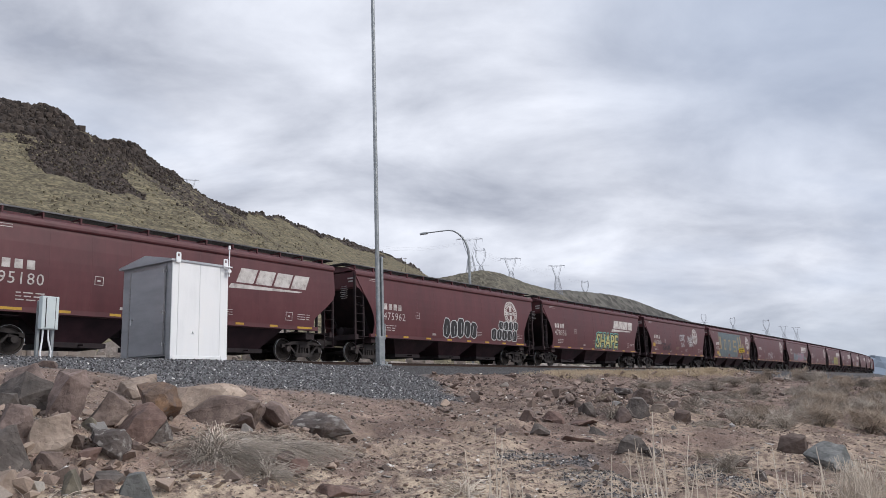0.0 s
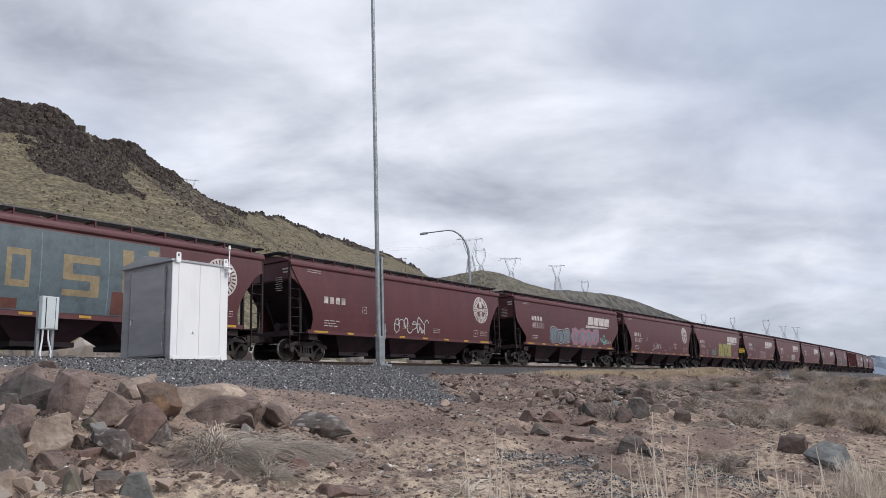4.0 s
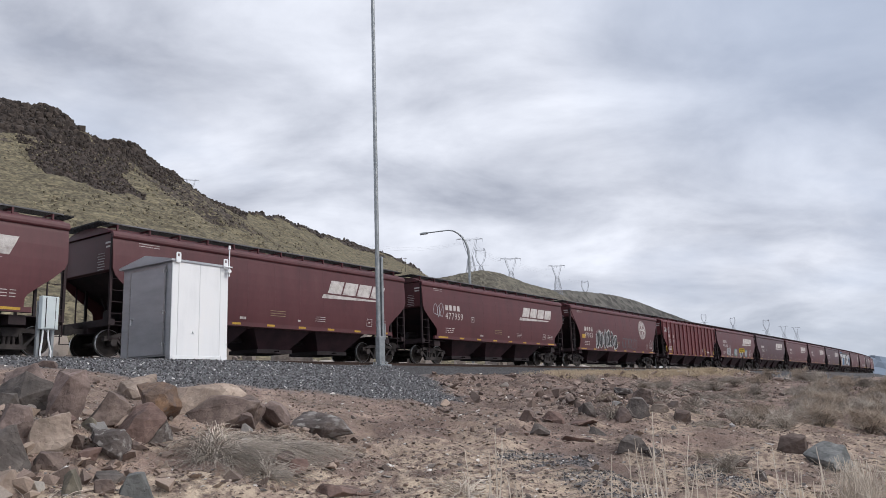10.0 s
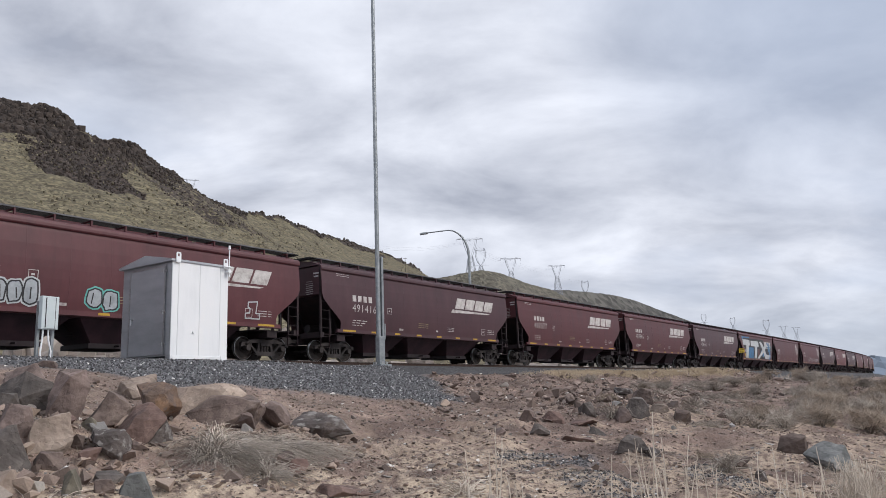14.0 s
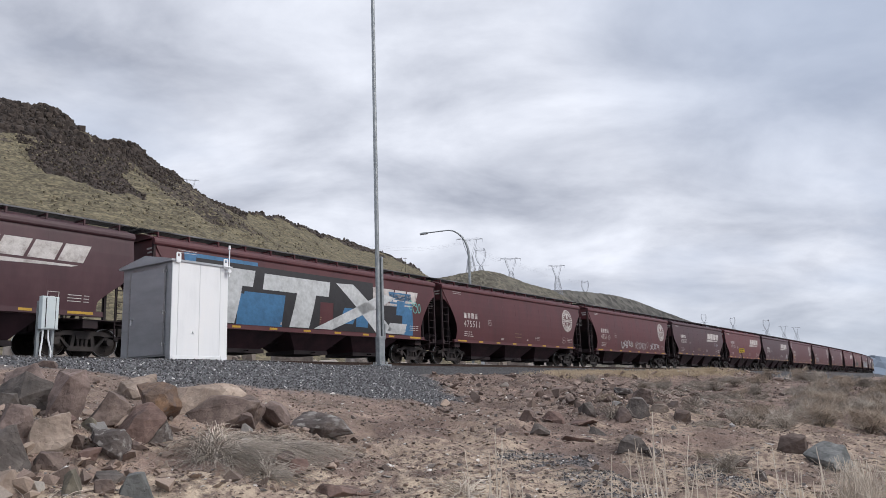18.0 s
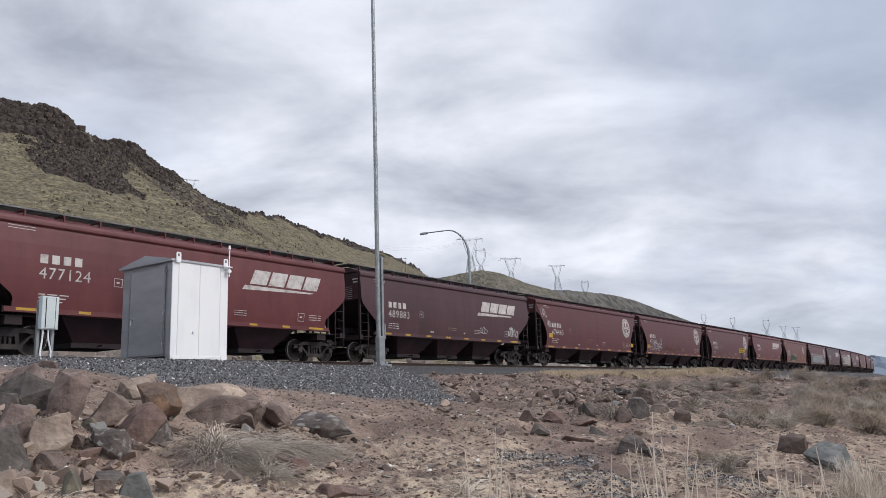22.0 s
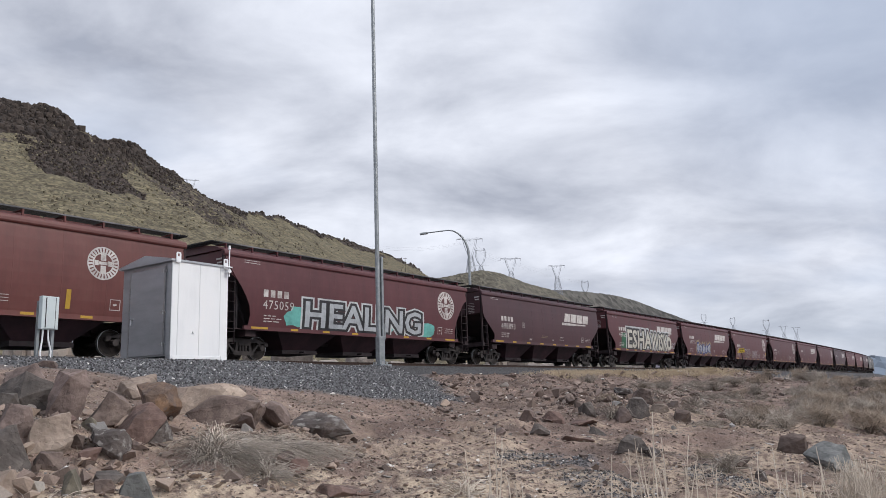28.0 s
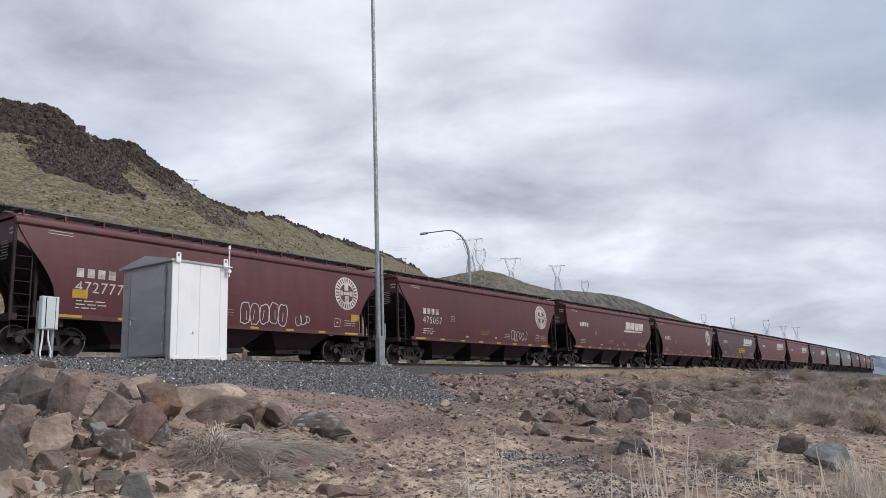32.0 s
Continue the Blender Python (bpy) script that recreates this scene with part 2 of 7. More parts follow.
def grid_mesh(name, X, Y, Z):
    """A sheet from equally shaped arrays of x, y, z."""
    r, c = X.shape
    co = np.stack([X, Y, Z], -1).reshape(-1, 3)
    i = np.arange(r * c).reshape(r, c)
    q = np.stack([i[:-1, :-1], i[:-1, 1:], i[1:, 1:], i[1:, :-1]], -1).reshape(-1, 4)
    me = bpy.data.meshes.new(name)
    me.from_pydata(co.tolist(), [], q.tolist())
    me.polygons.foreach_set("use_smooth", [True] * len(me.polygons))
    return me


# ---------- the track's line ----------
US = np.arange(-760.0, 1000.0, 1.0)
_k = np.where(US < 35.2, 0.0, 3.04e-6 * (US - 35.2))
_k = np.where(US > 195, 4.86e-4 + (US - 195) / 70 * 0.00105, _k)
_k = np.minimum(_k, 1 / 650)
HEAD = np.cumsum(_k)
PX = np.cumsum(np.cos(HEAD)) - 760.0 - 1.0
PY = np.cumsum(np.sin(HEAD))


def on_track(u):
    """x, y and heading at arc length u."""
    return float(np.interp(u, US, PX)), float(np.interp(u, US, PY)), float(np.interp(u, US, HEAD))


def track_frame(u):
    x, y, h = on_track(u)
    return Matrix.Translation((x, y, 0)) @ Matrix.Rotation(h, 4, "Z")


def sweep(name, prof, u0, u1, step=4.0, closed=True):
    """A y, z outline drawn along the track."""
    us = np.arange(u0, u1 + 0.01, step)
    rings = []
    for u in us:
        x, y, h = on_track(u)
        rings.append([(x - math.sin(h) * a, y + math.cos(h) * a, b) for a, b in prof])
    n = len(prof)
    co = [c for r in rings for c in r]
    fs = []
    for i in range(len(us) - 1):
        for j in range(n if closed else n - 1):
            k = (j + 1) % n
            fs.append((i * n + j, i * n + k, (i + 1) * n + k, (i + 1) * n + j))
    if closed:
        fs.append(tuple(range(n))[::-1])
        fs.append(tuple((len(us) - 1) * n + j for j in range(n)))
    me = bpy.data.meshes.new(name)
    me.from_pydata(co, [], fs)
    bm = bmesh.new()
    bm.from_mesh(me)
    bmesh.ops.recalc_face_normals(bm, faces=bm.faces)
    bm.to_mesh(me)
    bm.free()
    return me


# ---------- ground ----------
def ground_z(x, y):
    """Height of the ground: the track's bench, the bank down to the camera, the gravel pad."""
    x, y = np.asarray(x, float), np.asarray(y, float)
    # the bench follows the track, its edge wavers
    ty = np.interp(x, PX[:1400], PY[:1400])
    edge = -6.6 - 3.2 * smooth(40, 52, x) + 4.4 * smooth(56, 88, x) + ty + 1.6 * (vnoise(x * 0.16, y * 0.02 + 3, 5) - 0.5)
    d = edge - y
    bench = -0.80 + 0.04 * smooth(32, 41, x) + 0.10 * np.exp(-((x - 51) / 6.0) ** 2) - 0.70 * smooth(54, 76, x)
    z = bench - 0.138 * np.maximum(d, 0) - 0.35 * smooth(0, 3, d) * smooth(26, 40, x)
    z = np.maximum(z, -3.5 - 0.02 * np.maximum(d - 20, 0))
    z = np.where(y > 3, -0.75, z)
    # rolls and lumps
    near = np.maximum(smooth(60, 20, np.hypot(x - 8, y + 18)), smooth(24, 30, x) * smooth(75, 50, x))
    z = z + (fbm(x * 0.35, y * 0.35, 4, 11) - 0.5) * 0.55 * smooth(0.0, 4.0, d) + (fbm(x * 1.6, y * 1.6, 5, 21) - 0.5) * 0.34 * smooth(-1.5, 1.5, d) * (0.3 + 0.7 * near)
    z = z + (fbm(x * 0.05, y * 0.05, 3, 31) - 0.5) * 2.0 * smooth(60, 200, np.hypot(x, y)) * np.where(y > 0, 0.2, 1.0)
    # a low heap under the boulders, and a hump beside it
    z = z + 0.75 * np.exp(-(((x - 2.6) / 2.6) ** 2 + ((y + 15.2) / 2.0) ** 2)) + 0.30 * np.exp(-(((x - 7.6) / 1.6) ** 2 + ((y + 15.0) / 0.9) ** 2))
    z = z + (0.10 + 0.16 * fbm(x * 2.6, y * 2.6, 3, 63)) * np.exp(-(((x - 7.5) / 0.8) ** 2 + ((y + 16.6) / 0.6) ** 2))
    # gravel pad for the cabinet and the mast
    w = 0.35 * (vnoise(x * 0.7, y * 0.7, 8) - 0.5)
    front = -9.45 + 0.3 * w
    pad = -0.585 - 0.085 * smooth(13.0, 16.5, x) - 0.25 * np.maximum(front - y, 0) - 0.20 * np.maximum(x - y + w - 28.0, 0)
    z = np.where(pad > z, z + (pad - z) * smooth(-4.5, -1.5, x) * smooth(-3.0, -4.5, y), z)
    return z


def pad_mask(x, y):
    w = 0.6 * (vnoise(x * 0.9, y * 0.9, 8) - 0.5) + 0.5 * (fbm(x * 3, y * 3, 3, 14) - 0.5)
    toe = np.interp(x, [0, 6.5, 7.9, 8.7, 10.5, 12.3, 13.5, 15, 18], [-10.2, -10.4, -10.9, -11.9, -12.3, -13.1, -13.6, -13.9, -13.9])
    m = smooth(-3.0, 0.5, x) * smooth(0.7, -0.7, x - y + w - 30.6 - 0.12 * np.clip(y + 9.7, -4, 0)) * smooth(-0.4, 0.4, y + w - toe)
    return m


def strip_mask(x, y):
    """Two thin spills of dark gravel low on the bank."""
    w = 0.8 * (fbm(x * 1.1, y * 1.1, 4, 44) - 0.5)
    out = 0.0
    for cx, cy, ax, ay in STRIPS:
        out = np.maximum(out, smooth(1.25, 0.6, np.hypot((x - cx) / ax, (y - cy) / ay) + w))
    return out


def spaced(dense0, dense1, step, lo, hi, grow=1.13):
    a = list(np.arange(dense0, dense1, step))
    s, v = step, dense1
    while v < hi:
        a.append(v)
        s *= grow
        v += s
    a.append(hi)
    s, v, b = step, dense0, []
    while v > lo:
        s *= grow
        v -= s
        b.append(max(v, lo))
    return np.array(b[::-1] + a)


STRIPS = ((10.3, -18.9, 0.7, 0.45), (9.6, -19.75, 0.7, 0.5), (8.8, -20.6, 0.6, 0.5), (10.6, -21.35, 0.4, 0.3), (10.1, -22.0, 0.5, 0.35), (8.4, -21.15, 0.5, 0.35))
gx = spaced(-3.0, 34.0, 0.09, -4600, 4600)
gy = spaced(-22.5, -5.5, 0.09, -4600, 4600)
GX, GY = np.meshgrid(gx, gy)
GZ = ground_z(GX, GY)
me = grid_mesh("ground", GX, GY, GZ)
gm = np.clip(pad_mask(GX, GY), 0, 1)
strip = 0.9 * strip_mask(GX, GY)
col = me.attributes.new("gravel", "FLOAT", "POINT")
col.data.foreach_set("value", np.maximum(gm, strip).reshape(-1).astype(np.float32))

sand = smooth(0.40, 0.56, fbm(GX * 0.55 + 9, GY * 0.9, 4, 53)) * (0.25 + 0.75 * smooth(-15.5, -18.5, GY)) * smooth(40, 15, GX) * (1 - 0.25 * smooth(6, 10, GX))
col = me.attributes.new("sand", "FLOAT", "POINT")
col.data.foreach_set("value", (sand * (1 - gm)).reshape(-1).astype(np.float32))

m = material("stony_earth", [(0.092, 0.065, 0.054), (0.165, 0.115, 0.095), (0.24, 0.170, 0.139), (0.40, 0.298, 0.237)], scale=0.9, rough=0.95, bump=1.0, fine=30, detail=14, spread=(0.34, 0.70), dist=0.05, grain=0.42)
nt = m.node_tree
n, l = nt.nodes, nt.links
b = n["Principled BSDF"]
src = b.inputs["Base Color"].links[0].from_socket
at = n.new("ShaderNodeAttribute")
at.attribute_name = "gravel"
vo = n.new("ShaderNodeTexVoronoi")
vo.inputs["Scale"].default_value = 16
tco = n.new("ShaderNodeTexCoord")
l.new(tco.outputs["Object"], vo.inputs["Vector"])
rr = n.new("ShaderNodeValToRGB")
rr.color_ramp.elements[0].color = (0.06, 0.062, 0.068, 1)
rr.color_ramp.elements[1].color = (0.19, 0.19, 0.195, 1)
sepc = n.new("ShaderNodeSeparateColor")
l.new(vo.outputs["Color"], sepc.inputs[0])
l.new(sepc.outputs[0], rr.inputs[0])
mx = n.new("ShaderNodeMixRGB")
l.new(at.outputs["Fac"], mx.inputs[0])
l.new(src, mx.inputs[1])
l.new(rr.outputs[0], mx.inputs[2])
# scattered stone chips in the earth
v2 = n.new("ShaderNodeTexVoronoi")
v2.inputs["Scale"].default_value = 9
l.new(tco.outputs["Object"], v2.inputs["Vector"])
s2 = n.new("ShaderNodeSeparateColor")
l.new(v2.outputs["Color"], s2.inputs[0])
r2 = n.new("ShaderNodeMapRange")
r2.inputs[1].default_value, r2.inputs[2].default_value, r2.inputs[4].default_value = 0.7, 0.95, 0.6
l.new(s2.outputs[1], r2.inputs[0])
mx2 = n.new("ShaderNodeMixRGB")
l.new(r2.outputs[0], mx2.inputs[0])
l.new(mx.outputs[0], mx2.inputs[1])
mx2.inputs[2].default_value = (0.17, 0.125, 0.105, 1)
mx3 = n.new("ShaderNodeMixRGB")
l.new(at.outputs["Fac"], mx3.inputs[0])
l.new(mx2.outputs[0], mx3.inputs[1])
l.new(mx.outputs[0], mx3.inputs[2])
l.new(mx3.outputs[0], b.inputs["Base Color"])
# pale sandy patches on the lower bank
a2 = n.new("ShaderNodeAttribute")
a2.attribute_name = "sand"
sn = n.new("ShaderNodeTexNoise")
sn.inputs["Scale"].default_value = 7
sn.inputs["Detail"].default_value = 10
l.new(tco.outputs["Object"], sn.inputs["Vector"])
sr = n.new("ShaderNodeMapRange")
sr.inputs[1].default_value, sr.inputs[2].default_value = 0.37, 0.58
l.new(sn.outputs[0], sr.inputs[0])
sm = n.new("ShaderNodeMath")
sm.operation = "MULTIPLY"
l.new(sr.outputs[0], sm.inputs[0])
l.new(a2.outputs["Fac"], sm.inputs[1])
mx4 = n.new("ShaderNodeMixRGB")
l.new(sm.outputs[0], mx4.inputs[0])
l.new(mx3.outputs[0], mx4.inputs[1])
mx4.inputs[2].default_value = (0.52, 0.415, 0.31, 1)
l.new(mx4.outputs[0], b.inputs["Base Color"])
M_EARTH = m
ground = mesh_part("ground", me, M_EARTH)
tagged(ground, "bare stony brown earth sloping up to a grey gravel pad", "ground", kind="structure")

# ---------- track ----------
bal = mesh_part("track_bed", sweep("track_bed", [(-5.3, -1.4), (-3.9, -0.62), (-2.3, -0.22), (2.3, -0.22), (3.9, -0.62), (4.3, -1.4)], -740, 960, 4), M_BALLAST)
tagged(bal, "grey crushed stone track bed along the bench", "track bed", kind="structure")
track = empty("railway_track")
tagged(track, "single railway track with rusty rails on timber ties", "railway track", kind="structure")
for s in (-1, 1):
    y = 0.755 * s
    r = mesh_part("rail", sweep("rail", [(y - 0.07, -0.18), (y - 0.07, -0.165), (y - 0.012, -0.15), (y - 0.012, -0.045), (y - 0.036, -0.035), (y - 0.036, -0.002), (y + 0.036, -0.002), (y + 0.036, -0.035), (y + 0.012, -0.045), (y + 0.012, -0.15), (y + 0.07, -0.165), (y + 0.07, -0.18)], -740, 960, 4), M_RAIL, track)
    mesh_part("running_face", sweep("running_face", [(y - 0.034, -0.001), (y - 0.034, 0.002), (y + 0.034, 0.002), (y + 0.034, -0.001)], -740, 960, 4), M_RAILTOP, r, "polished running face")


# ---------- hills and distance ----------
def hill_mat(name, grass, rock, scale, contrast=0.08, steps=0.0):
    m = bpy.data.materials.new(name)
    m.use_nodes = True
    nt = m.node_tree
    n, l = nt.nodes, nt.links
    b = n["Principled BSDF"]
    b.inputs["Roughness"].default_value = 0.95
    tc = n.new("ShaderNodeTexCoord")

    def noise_ramp(sc, cols, det=8, sp=(0.35, 0.65), st=(1, 1, 1)):
        t = n.new("ShaderNodeTexNoise")
        t.inputs["Scale"].default_value = sc
        t.inputs["Detail"].default_value = det
        t.inputs["Roughness"].default_value = 0.65
        mp = n.new("ShaderNodeMapping")
        mp.inputs["Scale"].default_value = st
        l.new(tc.outputs["Object"], mp.inputs[0])
        l.new(mp.outputs[0], t.inputs["Vector"])
        r = n.new("ShaderNodeValToRGB")
        els = r.color_ramp.elements
        while len(els) < len(cols):
            els.new(0.5)
        for i, c in enumerate(cols):
            els[i].position = sp[0] + (sp[1] - sp[0]) * i / (len(cols) - 1)
            els[i].color = (*c, 1)
        l.new(t.outputs[0], r.inputs[0])
        return r.outputs[0], t.outputs[0]

    g, gh = noise_ramp(scale, grass, 12, (0.3, 0.7), (1, 1, 3.5))
    k, kh = noise_ramp(scale * 3, rock)
    at = n.new("ShaderNodeAttribute")
    at.attribute_name = "rock"
    br, bh = noise_ramp(scale * 2.2, [(0, 0, 0), (1, 1, 1)], 10, (0.2, 0.8))
    ad = n.new("ShaderNodeMath")
    ad.operation = "MULTIPLY_ADD"
    l.new(bh, ad.inputs[0])
    ad.inputs[1].default_value = 1.6
    l.new(at.outputs["Fac"], ad.inputs[2])
    mr = n.new("ShaderNodeMapRange")
    mr.inputs[1].default_value, mr.inputs[2].default_value = 1.25 - contrast, 1.25 + contrast
    l.new(ad.outputs[0], mr.inputs[0])
    mx = n.new("ShaderNodeMixRGB")
    l.new(mr.outputs[0], mx.inputs[0])
    l.new(g, mx.inputs[1])
    l.new(k, mx.inputs[2])
    # tufts of bunch grass as pale and dark specks
    vo = n.new("ShaderNodeTexVoronoi")
    vo.inputs["Scale"].default_value = scale * 7
    l.new(tc.outputs["Object"], vo.inputs["Vector"])
    sc2 = n.new("ShaderNodeSeparateColor")
    l.new(vo.outputs["Color"], sc2.inputs[0])
    sp2 = n.new("ShaderNodeMapRange")
    sp2.inputs[3].default_value, sp2.inputs[4].default_value = 0.5, 1.5
    l.new(sc2.outputs[0], sp2.inputs[0])
    hv = n.new("ShaderNodeHueSaturation")
    l.new(sp2.outputs[0], hv.inputs["Value"])
    l.new(mx.outputs[0], hv.inputs["Color"])
    l.new(hv.outputs[0], b.inputs["Base Color"])
    if steps:
        # trodden contour steps: bare brown earth in wavering level lines
        wv = n.new("ShaderNodeTexWave")
        wv.bands_direction = "Z"
        wv.inputs["Scale"].default_value = 0.314 / steps
        wv.inputs["Distortion"].default_value = 7.0
        wv.inputs["Detail"].default_value = 4
        wv.inputs["Detail Scale"].default_value = 0.25
        wv.inputs["Detail Roughness"].default_value = 0.65
        l.new(tc.outputs["Object"], wv.inputs["Vector"])
        wr = n.new("ShaderNodeMapRange")
        wr.inputs[1].default_value, wr.inputs[2].default_value, wr.inputs[3].default_value, wr.inputs[4].default_value = 0.05, 0.45, 0.42, 0.0
        l.new(wv.outputs["Fac"], wr.inputs[0])
        hid = n.new("ShaderNodeMath")
        hid.operation = "MULTIPLY"
        l.new(wr.outputs[0], hid.inputs[0])
        l.new(gh, hid.inputs[1])
        mw = n.new("ShaderNodeMixRGB")
        l.new(hid.outputs[0], mw.inputs[0])
        l.new(hv.outputs[0], mw.inputs[1])
        mw.inputs[2].default_value = (0.055, 0.044, 0.034, 1)
        l.new(mw.outputs[0], b.inputs["Base Color"])
    bp = n.new("ShaderNodeBump")
    bp.inputs["Strength"].default_value = 0.8
    bp.inputs["Distance"].default_value = 0.6
    l.new(kh, bp.inputs["Height"])
    l.new(bp.outputs[0], b.inputs["Normal"])
    return m


M_HILL = hill_mat("basalt_hillside", [(0.072, 0.061, 0.038), (0.128, 0.110, 0.068), (0.215, 0.186, 0.115)], [(0.020, 0.015, 0.013), (0.045, 0.034, 0.029), (0.082, 0.063, 0.053)], 0.16, steps=1.9)
M_HILL2 = hill_mat("grassy_hillside", [(0.078, 0.072, 0.056), (0.108, 0.099, 0.077), (0.14, 0.126, 0.098)], [(0.05, 0.045, 0.038), (0.08, 0.07, 0.058)], 0.05)
# cloud shadow over the far hill is put into its dull colours
M_HILL3 = hill_mat("far_hillside", [(0.095, 0.090, 0.080), (0.12, 0.113, 0.098), (0.15, 0.14, 0.12)], [(0.075, 0.071, 0.066), (0.10, 0.095, 0.086)], 0.012)
# blue haze of the distance is mixed into grass and rock alike
M_HILL4 = hill_mat("hazy_hillside", [(0.24, 0.28, 0.33), (0.29, 0.33, 0.38)], [(0.22, 0.26, 0.31), (0.26, 0.30, 0.35)], 0.003)


def ridge_hill(name, mat, knots, foot, back, rough_amp, cliff, label, n_along=360, n_up=120, seed=3, base=-2.0, rocky=None):
    """A long hill from a ridge line of (x, y, z) knots; foot: reach of the near slope per metre of height."""
    K = np.array(knots, float)
    t = np.linspace(0, 1, len(K))
    s = np.linspace(0, 1, n_along)
    rx, ry, rz = (np.interp(s, t, K[:, i]) for i in range(3))
    ker = np.hanning(15)
    ker /= ker.sum()
    pad = lambda a: np.convolve(np.pad(a, 7, mode="edge"), ker, "valid")
    rx, ry, rz = pad(rx), pad(ry), pad(rz)
    half = n_along // 12
    wide = np.hanning(2 * half + 1)
    wide /= wide.sum()
    calm = lambda a: np.convolve(np.pad(a, half, mode="edge"), wide, "valid")
    tx, ty = np.gradient(calm(rx)), np.gradient(calm(ry))
    ln = np.hypot(tx, ty)
    nx, ny = ty / ln, -tx / ln           # towards the track side
    v = np.concatenate([np.linspace(-1, 0, 24)[:-1], np.linspace(0, 1, n_up) ** 1.15])
    V, S = np.meshgrid(v, s, indexing="ij")
    RX, RY, RZ = (np.broadcast_to(a, V.shape) for a in (rx, ry, rz))
    NX, NY = (np.broadcast_to(a, V.shape) for a in (nx, ny))
    H = RZ - base
    reach = np.where(V < 0, V * back * H, V * foot * H)
    X, Y = RX + NX * reach, RY + NY * reach
    drop = np.where(V < 0, np.abs(V) ** 1.3, 1 - (1 - np.clip(V, 0, 1)) ** 1.12)
    Z = base + H * (1 - drop)
    dist = np.hypot(X, Y)
    lum = fbm(X * 0.03 + 5, Y * 0.03, 5, seed) - 0.5
    fineN = np.abs(fbm(X * 0.12, Y * 0.12, 5, seed + 20) - 0.5) * 2
    env = np.clip(1 - np.abs(V) * 0.9, 0, 1)
    Z = Z + (lum * 1.2 + (fineN - 0.3) * 0.6) * rough_amp * env
    rockA = np.zeros_like(V)
    if rocky is not None:
        rockA = rocky(S, V, X, Y)
        blocks = np.floor(fbm(X * 0.10, Y * 0.10 + 3, 3, seed + 40) * 9) / 9
        Z = Z + rockA * (blocks - 0.45) * cliff + rockA * (fbm(X * 0.35, Y * 0.35, 3, seed + 50) - 0.5) * cliff * 0.55
    me = grid_mesh(name, X, Y, Z)
    a = me.attributes.new("rock", "FLOAT", "POINT")
    a.data.foreach_set("value", rockA.reshape(-1).astype(np.float32))
    ob = mesh_part(name, me, mat)
    return tagged(ob, label, "hill", kind="structure")


def basalt(S, V, X, Y):
    """Where bare basalt shows: a crag at the near end, the talus below it, the broken rim beyond."""
    wob = (fbm(X * 0.07, Y * 0.07, 6, 77) - 0.5)
    v, q = V + 0.16 * wob, S + 0.03 * wob
    crag = smooth(0.02, -0.01, v - 0.185 + 0.9 * np.maximum(q - 0.085, 0)) * smooth(0.25, 0.235, S)
    top = np.interp(S, [0.067, 0.08, 0.132, 0.309], [0.25, 0.204, 0.143, 0.03])
    toe = np.interp(S, [0.062, 0.082, 0.117, 0.183, 0.195, 0.25, 0.318], [0.24, 0.342, 0.376, 0.346, 0.276, 0.18, 0.06])
    talus = smooth(-0.012, 0.012, v - top) * smooth(0.012, -0.012, v - toe) * smooth(0.055, 0.07, S) * smooth(0.33, 0.30, S)
    rim = smooth(0.015, -0.02, v - np.interp(S, [0.24, 0.33, 0.375, 0.40, 0.45, 0.564, 0.70], [0.02, 0.012, 0.05, 0.17, 0.16, 0.085, 0.03])) * smooth(0.225, 0.25, S)
    thin = 0.9 * smooth(0.05, 0.02, v) * smooth(-0.06, 0.10, wob) * smooth(0.6, 0.7, S)
    loose = 0.50 * smooth(0.42, 0.34, V + 0.3 * wob) * smooth(0.19, 0.26, S) * smooth(0.85, 0.55, S)
    return np.clip(np.maximum.reduce([crag, 0.92 * talus, rim, thin, loose]), 0, 1)


hill = ridge_hill("basalt_hill", M_HILL, [(60, 292, 114), (128, 280, 115.7), (132, 279, 116.3), (137, 279, 116.6), (144, 278, 116.1), (150, 279, 118.2), (157, 280, 119.0), (160, 281, 112.4), (166, 284, 113.3), (172, 285, 113.6), (183, 288, 114.6), (189, 290, 117.0),
                                          (201, 293, 117.2), (208, 295, 115.4), (217, 298, 112.8), (229, 302, 110.0), (242, 307, 108.2), (259, 314, 106.3), (278, 322, 107.0), (304, 330, 110.0), (340, 341, 113.0), (379, 352, 113.0), (423, 362, 114.6), (479, 373, 114.2), (540, 388, 111.5), (700, 430, 60)],
                  1.55, 2.0, 3.2, 4.5, "tan grassy hillside with dark broken basalt rim and talus", n_along=700, n_up=240, rocky=basalt)
ridge_hill("grassy_hill", M_HILL2, [(640, 590, 60), (697, 538, 110), (702, 491, 128), (716, 470, 131), (751, 453, 139), (791, 450, 140), (854, 451, 134), (930, 450, 130), (1015, 441, 110), (1120, 425, 60)], 1.0, 2.0, 1.8, 2.0,
           "rounded tan grassy hill behind the train", n_along=300, n_up=90, seed=13)
ridge_hill("dark_far_hill", M_HILL3, [(1150, 900, 120), (1261, 781, 166), (1309, 705, 190), (1437, 696, 203), (1564, 691, 209), (1695, 680, 211), (1824, 676, 206), (1967, 657, 186), (2235, 638, 160), (2350, 600, 146), (2470, 540, 128), (2600, 470, 105), (2780, 380, 50)], 0.9, 1.5, 2.5, 2.0,
           "long dark distant hill under cloud shadow", n_along=240, n_up=60, seed=23)
